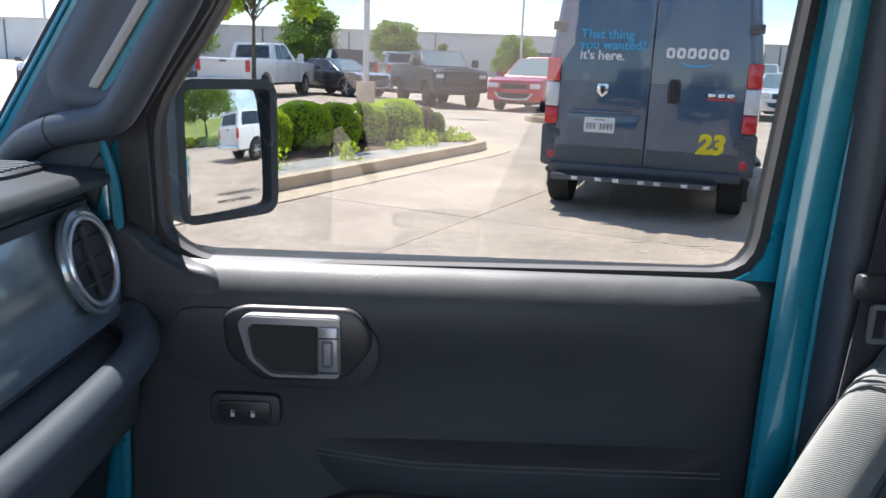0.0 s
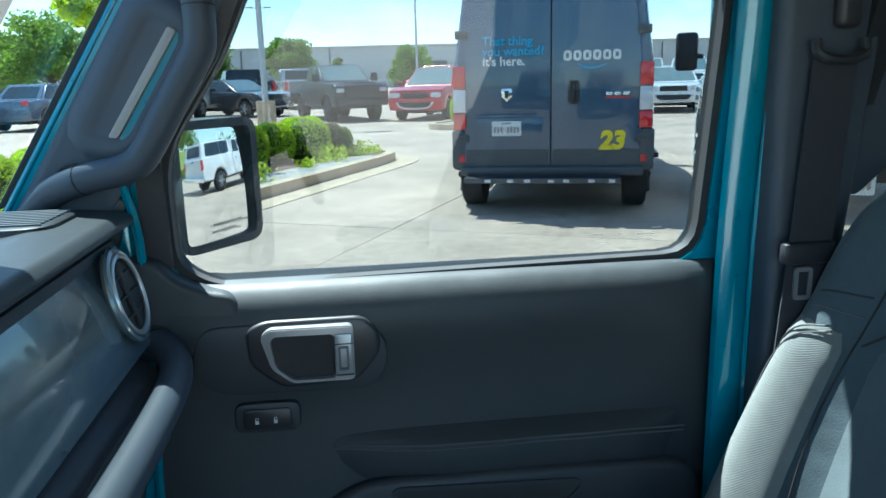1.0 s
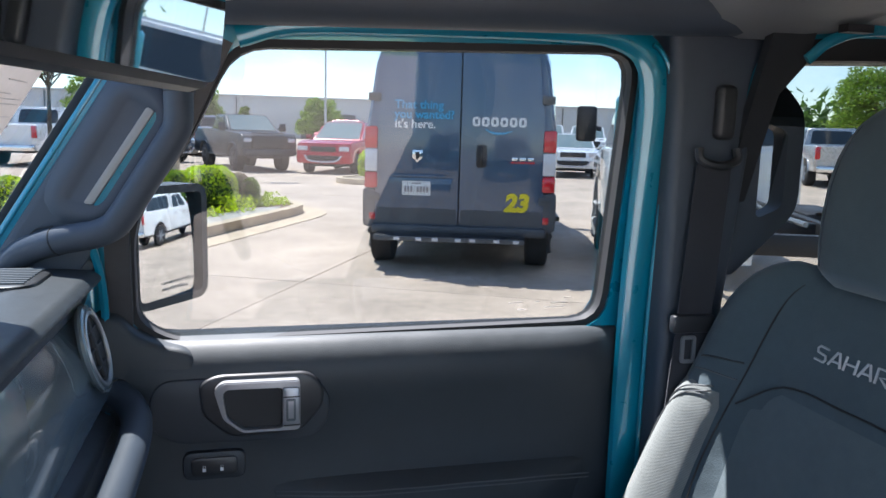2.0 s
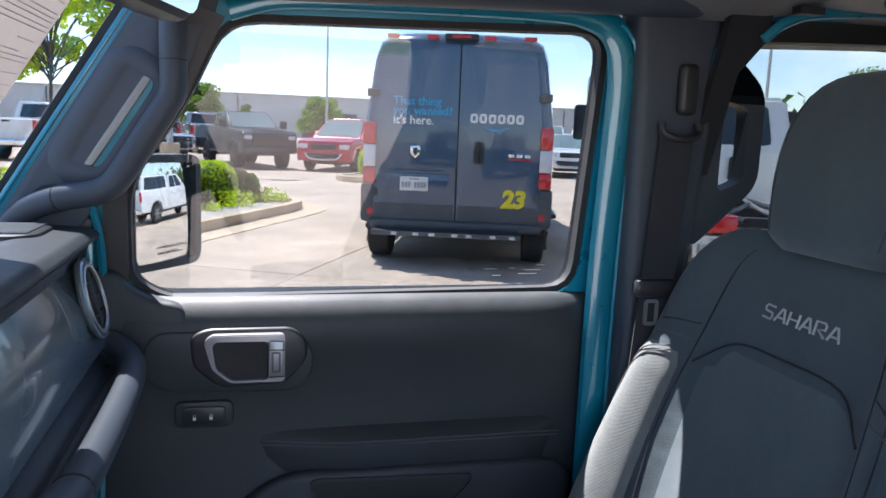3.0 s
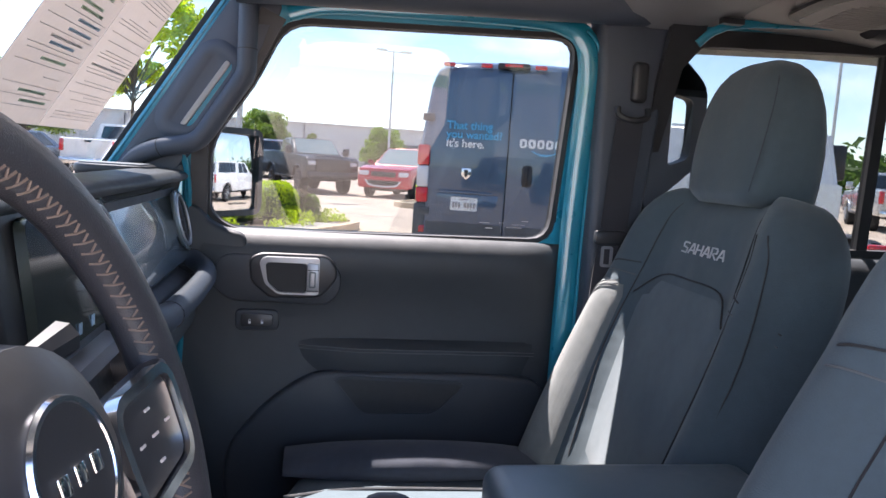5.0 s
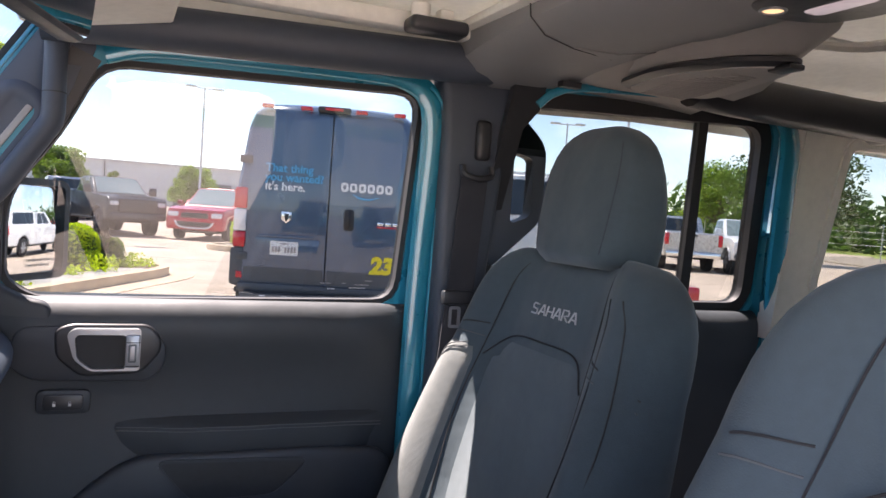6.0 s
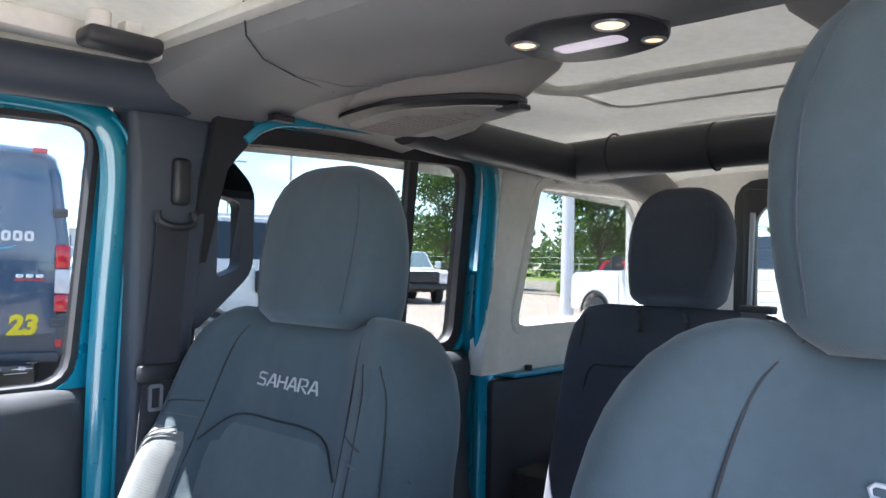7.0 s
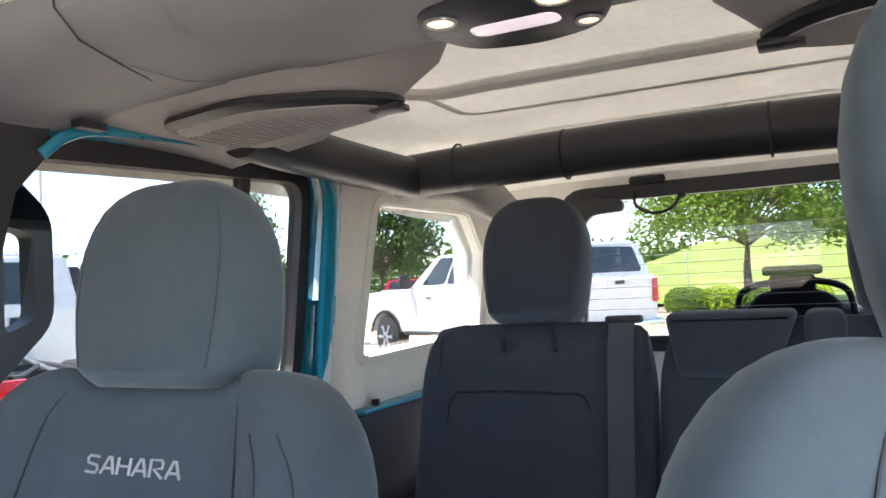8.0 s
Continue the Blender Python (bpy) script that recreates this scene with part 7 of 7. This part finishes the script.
pickup(face(19.4, 21.9, 0.45, 0.89), SILVER_PAINT, "silver pickup parked beside the grille-guard truck", L=5.8)
suv(face(24, 36, 0.3, -0.95), RED_PAINT, "red car in the far row", sedan=True, roof=1.45)
suv(face(27, 38, 0.3, -0.95), SILVER_PAINT, "silver car in the far row", sedan=True, roof=1.45)
pickup(face(13.6, 4.6, 0.43, 0.90), WHITE_PAINT, "white heavy pickup with a white camper shell", L=6.3, roof=1.99, hood=1.32, bed=1.42, shell=True, bumper=CHROME, flare=True, cab_at=0.40)
suv(face(24.4, 10.8, 0.45, -0.89), RED_PAINT, "red car parked behind the white truck", sedan=False)
suv(face(24.5, -5.5, -0.3, 0.95), BLUE_PAINT, "steel blue car parked on the verge")


# slate blue delivery van
def van(at):
    t = thing("delivery_van", "slate blue high-roofed delivery van with yellow and white markings", "van", "parked vehicles", at=at)
    L, W = 5.9, 1.03
    # cross-sections along its length (0 at the tail); rounded shoulders, sides leaning in above the waist
    def section(x, k=1.0, z1=2.48, w=W):
        pts = [(-w * 0.93, 0.42), (-w, 0.52), (-w, 1.20), (-w * 0.985, 1.55), (-w * 0.90, z1 - 0.26), (-w * 0.84, z1 - 0.10), (-w * 0.72, z1 - 0.02), (-w * 0.4, z1)]
        tip = lambda z: x + (0.035 * max(0, z - 1.3) ** 1.5 + 0.028 if x < 0.2 else 0.0)
        return [(tip(z), y * k, z) for y, z in pts] + [(tip(z), -y * k, z) for y, z in pts[::-1]]
    bm = bmesh.new()
    rings = []
    for x, k, z1 in ((0.0, 0.955, 2.40), (0.03, 0.985, 2.44), (0.12, 1.0, 2.48), (2.5, 1.0, 2.50), (4.0, 1.0, 2.48), (4.4, 0.99, 2.40), (5.0, 0.96, 1.62), (5.5, 0.92, 1.20), (5.85, 0.82, 1.02), (5.92, 0.7, 0.92)):
        rings.append(section(x, k, z1))
    loft(bm, rings)
    body = part("body", bm, VAN_PAINT, t, "slate blue wrapped van body")
    door_l = rounded([(0.006, 0.46), (0.90, 0.46), (0.90, 1.3), (0.885, 1.60), (0.80, 2.27), (0.72, 2.36), (0.006, 2.36)], 0.03, 3)
    for sg, nm in ((1, "left"), (-1, "right")):
        bm = bmesh.new()
        lp = [(y * sg, z) for y, z in door_l]
        prism(bm, lp, "x", -0.016, 0.06, 0.008)
        for k in range(8):
            bmesh.ops.bisect_plane(bm, geom=list(bm.verts) + list(bm.edges) + list(bm.faces), plane_co=(0, 0, 1.32 + 0.13 * k), plane_no=(0, 0, 1))
        for q in bm.verts:
            q.co.x += 0.035 * max(0, q.co.z - 1.3) ** 1.5
        dr = part("rear_door", bm, VAN_PAINT, t)
        bm = bmesh.new()
        prism(bm, [(y * sg, z) for y, z in rounded(rect(0.02, 0.47, 0.885, 0.66), 0.02, 3)], "x", -0.020, -0.010)
        part("lower_panel", bm, VAN_LOWER, dr)
        # stacked lamp cluster
        y = sg * 0.945
        for z0, z1, m_ in ((0.87, 1.04, RED_LENS), (1.045, 1.285, CLEAR_LENS), (1.29, 1.52, RED_LENS)):
            bm = bmesh.new()
            box(bm, (0.015, y, (z0 + z1) / 2), (0.12, 0.135, z1 - z0), 0.018)
            part("tail_light", bm, m_, t)
        for z in (0.775, 1.83):
            bm = bmesh.new()
            box(bm, (-0.01, sg * 0.915, z), (0.035, 0.13, 0.085), 0.008)
            h = part("hinge", bm, VAN_LOWER, t)
            for dy in (-0.035, 0.0, 0.035):
                bm = bmesh.new()
                tube(bm, [(-0.03, sg * 0.915 + dy, z), (-0.022, sg * 0.915 + dy, z)], 0.012, 6)
                part("bolt", bm, VEH_BLACK, h)
        lamp_box(t, "reflector", (-0.005, sg * 0.93, 0.565), (0.02, 0.065, 0.075), RED_LENS, 0.005)
        for x in (1.0, 4.75):
            wheel(t, x - 0.45 if x < 2 else x, sg * 0.99, 0.36, 0.24, RIM_DARK)
    bm = bmesh.new()
    loft(bm, [[(0.004, -0.008, 0.47), (0.004, 0.008, 0.47), (0.03, 0.008, 0.47), (0.03, -0.008, 0.47)], [(-0.004, -0.008, 1.3), (-0.004, 0.008, 1.3), (0.03, 0.008, 1.3), (0.03, -0.008, 1.3)], [(0.034, -0.008, 2.35), (0.034, 0.008, 2.35), (0.06, 0.008, 2.35), (0.06, -0.008, 2.35)]])
    part("door_seal", bm, RUBBER, t)
    for sg in (-1, 1):
        bm = bmesh.new()
        prism(bm, rounded([(sg * 0.885, 0.42), (sg * 1.035, 0.46), (sg * 1.035, 0.86), (sg * 0.90, 0.86)], 0.03, 3), "x", -0.012, 0.30, 0.012)
        part("corner_cladding", bm, VAN_LOWER, t)
    # bumper step with pale reflector patches
    bm = bmesh.new()
    box(bm, (-0.02, 0, 0.44), (0.16, 1.86, 0.10), 0.03)
    part("rear_bumper", bm, VAN_LOWER, t)
    bm = bmesh.new()
    box(bm, (-0.17, 0.08, 0.375), (0.30, 1.58, 0.055), 0.012)
    step = part("step", bm, TRIM_DARK, t)
    bm = bmesh.new()
    box(bm, (-0.322, 0.08, 0.372), (0.006, 1.56, 0.050), 0.002)
    part("step_edge", bm, VAN_LOWER, step)
    for y in (0.62, 0.39, 0.22, -0.02, -0.17, -0.42, -0.62):
        bm = bmesh.new()
        box(bm, (-0.327, y, 0.372), (0.005, 0.062, 0.034), 0.002)
        part("reflector_patch", bm, CLEAR_LENS, step)
    # high brake lamps along the roof's edge
    for y in (-0.72, -0.30, 0.30, 0.72):
        lamp_box(t, "roof_lamp", (0.02, y, 2.425), (0.06, 0.13, 0.045), RED_LENS, 0.01)
    bm = bmesh.new()
    box(bm, (0.03, 0, 2.43), (0.08, 0.36, 0.07), 0.02)
    part("brake_lamp_housing", bm, VEH_BLACK, t)
    lamp_box(t, "brake_lamp", (-0.012, 0, 2.435), (0.01, 0.20, 0.03), RED_LENS, 0.003)
    # lock handle
    bm = bmesh.new()
    prism(bm, rounded(rect(-0.285, 1.115, -0.175, 1.355), 0.04, 4), "x", -0.020, -0.030, 0.004)
    hd = part("lock_recess", bm, VEH_BLACK, t)
    bm = bmesh.new()
    tube(bm, curve_pts([(-0.032, -0.23, 1.14), (-0.055, -0.23, 1.20), (-0.055, -0.23, 1.28), (-0.032, -0.23, 1.335)]), 0.016, 8)
    part("handle", bm, VEH_BLACK, hd)
    # plate recess, plate
    bm = bmesh.new()
    prism(bm, rounded([(0.06, 0.99), (0.78, 0.99), (0.72, 0.755), (0.12, 0.755)], 0.03, 3), "x", -0.018, -0.022, 0.002)
    part("plate_recess", bm, VAN_PAINT, t)
    bm = bmesh.new()
    box(bm, (-0.03, 0.44, 1.01), (0.03, 0.60, 0.030), 0.01)
    part("plate_light_bar", bm, VAN_PAINT, t)
    rear = pose(0, 0, 0, 0, 0, -90)
    plate(t, None, Matrix.Translation((-0.026, 0.455, 0.878)) @ rear)
    up = lambda y, z, x=-0.019: Matrix.Translation((x, y, z)) @ pose(0, 0, 0, 90, 0, -90)
    lettering("That thing", 0.125, CYAN_INK, up(0.70, 1.715, -0.027), t, bold=0.003)
    lettering("you wanted?", 0.125, CYAN_INK, up(0.70, 1.615, -0.024), t, bold=0.003)
    lettering("It's here.", 0.125, WHITE_INK, up(0.70, 1.515, -0.022), t, bold=0.003)
    lettering("23", 0.25, YELLOW_INK, up(-0.49, 0.665), t, thick=0.003, bold=0.014, slant=0.15)
    # word mark as plain white rounded blocks over a blue swoosh
    for k in range(6):
        bm = bmesh.new()
        y = -0.165 - 0.097 * k
        lp = rounded(rect(-0.040, 1.545, 0.040, 1.645), 0.034, 4)
        frame_ring(bm, lp, offset(lp, -0.026), lambda p: (-0.026, y + p[0], p[1]), lambda p: (-0.014, y + p[0], p[1]))
        part("white_mark", bm, WHITE_INK, t)
    bm = bmesh.new()
    tube(bm, curve_pts([(-0.020, -0.26, 1.520), (-0.020, -0.34, 1.482), (-0.020, -0.44, 1.475), (-0.020, -0.55, 1.505)]), [0.004 + 0.010 * math.sin(math.pi * i / 18) for i in range(19)], 6)
    part("blue_swoosh", bm, CYAN_INK, t)
    bm = bmesh.new()
    prism(bm, [(0.395, 1.285), (0.505, 1.285), (0.505, 1.20), (0.45, 1.15), (0.395, 1.20)], "x", -0.017, -0.026, 0.004)
    bd = part("shield_badge", bm, CHROME, t)
    bm = bmesh.new()
    prism(bm, [(0.425, 1.262), (0.475, 1.262), (0.468, 1.20), (0.45, 1.175), (0.432, 1.20)], "x", -0.025, -0.029, 0.002)
    part("badge_inlay", bm, VEH_BLACK, bd)
    for k in range(3):
        lamp_box(t, "chrome_bar", (-0.021, -0.58 - 0.085 * k, 1.215), (0.008, 0.065, 0.035), CHROME, 0.004)
    lamp_box(t, "red_bar", (-0.021, -0.665, 1.178), (0.006, 0.25, 0.018), RED_LENS, 0.003)
    # side hinge bumps, mirrors, side step
    mirror_pair(t, 4.55, 1.03, 1.55, VEH_BLACK, (0.14, 0.26, 0.42))
    for sg in (-1, 1):
        bm = bmesh.new()
        box(bm, (2.9, sg * 1.12, 0.40), (2.2, 0.22, 0.06), 0.015)
        part("side_step", bm, TRIM_DARK, t)
    bm = bmesh.new()
    box(bm, (2.8, 0, 0.38), (4.6, 1.5, 0.16), 0.03)
    part("underbody", bm, TRIM_DARK, t)
    return t


VX, VY, VYAW = 1.96, 6.72, 18.0
van(pose(VX, VY, 0, 0, 0, 90 - VYAW))


# white chassis-cab truck, its bare frame towards the car
def chassis_cab(at):
    t = thing("chassis_cab_truck", "white chassis cab truck with a bare black rear frame", "truck", "parked vehicles", at=at)
    W = 0.97
    prof = [(6.0, 0.62), (6.05, 1.0), (5.95, 1.22), (4.75, 1.34), (4.6, 1.36), (3.1, 1.36), (3.08, 0.62)] + [(3.5, 0.55)] + arch(5.1, 0.55, 0.55)[::-1]
    bm = bmesh.new()
    prism(bm, prof, "y", -W, W, 0.05, 3)
    part("body", bm, WHITE_PAINT, t)
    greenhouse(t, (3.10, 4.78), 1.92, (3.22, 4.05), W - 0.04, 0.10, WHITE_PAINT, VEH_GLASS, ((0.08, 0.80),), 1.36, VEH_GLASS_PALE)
    for sg in (-1, 1):
        bm = bmesh.new()
        box(bm, (1.6, sg * 0.42, 0.80), (3.3, 0.08, 0.20), 0.012)
        part("frame_rail", bm, VEH_BLACK, t)
        for x in (1.15, 5.1):
            wheel(t, x, sg * 0.95, 0.41, 0.26, WHITE_PAINT if x > 2 else RIM)
        bm = bmesh.new()
        box(bm, (-0.06, sg * 0.43, 0.92), (0.06, 0.24, 0.12), 0.02)
        part("tail_light", bm, RED_LENS, t)
        bm = bmesh.new()
        tube(bm, curve_pts([(0.45, sg * 0.62, 0.62), (0.75, sg * 0.62, 0.86), (1.4, sg * 0.62, 0.92), (1.9, sg * 0.62, 0.70)]), 0.035, 6, 0.6)
        part("leaf_spring", bm, VEH_BLACK, t)
    for x in (0.05, 0.85, 1.7, 2.6):
        bm = bmesh.new()
        box(bm, (x, 0, 0.82), (0.09, 0.84, 0.14), 0.012)
        part("cross_member", bm, VEH_BLACK, t)
    for k, (a, b) in enumerate((((0.2, 0.2, 0.92), (2.9, 0.25, 0.96)), ((0.3, -0.15, 0.93), (2.9, -0.3, 0.98)), ((0.6, 0.3, 0.95), (1.8, -0.2, 0.92)))):
        bm = bmesh.new()
        tube(bm, curve_pts([a, ((a[0] + b[0]) / 2, (a[1] + b[1]) / 2, 0.90), b]), 0.02, 6)
        part("hose", bm, (RUBBER, RIM, RIM_DARK)[k], t)
    bm = bmesh.new()
    box(bm, (1.9, -0.70, 0.74), (0.9, 0.40, 0.34), 0.05)
    part("fuel_tank", bm, VEH_BLACK, t)
    bm = bmesh.new()
    box(bm, (3.06, -0.40, 1.18), (0.04, 0.24, 0.24), 0.02)
    part("vent", bm, VEH_BLACK, t)
    plate(t, None, Matrix.Translation((-0.10, 0.43, 0.77)) @ pose(0, 0, 0, 0, 0, -90))
    mirror_pair(t, 4.35, W + 0.06, 1.62, VEH_BLACK, (0.12, 0.24, 0.42))
    bm = bmesh.new()
    box(bm, (6.1, 0, 0.66), (0.20, 1.9, 0.28), 0.05)
    part("front_bumper", bm, CHROME, t)
    return t


chassis_cab(pose(3.18, 2.99, 0, 0, 0, 90 - 22))


# ---- concrete slabs of the car park, each its own piece ----
PITCH, GAP = 4.6, 0.008


def slab_mesh(w, d):
    bm = bmesh.new()
    box(bm, (0, 0, -0.030), (w - GAP, d - GAP, 0.06))
    bmesh.ops.bevel(bm, geom=[e for e in bm.edges if e.verts[0].co.z > -0.01 and e.verts[1].co.z > -0.01], offset=0.006, segments=1, affect="EDGES")
    me = bpy.data.meshes.new("slab")
    bm.to_mesh(me)
    bm.free()
    me.materials.append(CONCRETE)
    return me


bm = bmesh.new()
prism(bm, [lot(-28, -22), lot(-28, 23), lot(60, 23), lot(60, -22)], "z", -0.05, -0.008)
part("joint_bed", bm, JOINT, pavement)
SLAB = slab_mesh(PITCH, PITCH)
a0, b0 = 4.9 * math.cos(GRID) + 0.41 * math.sin(-GRID) * -1, -0.41 * math.cos(GRID) + 4.9 * math.sin(GRID)
for i in range(-6, 12):
    for j in range(-4, 5):
        ob = new("slab", SLAB)
        ob.parent = pavement
        x, y = lot(1.1 + PITCH * (i + 0.5), b0 + PITCH * (j + 0.5))
        ob.matrix_local = pose(x, y, 0.002 * math.sin(i * 3.1 + j * 1.7), 0, 0, math.degrees(GRID))
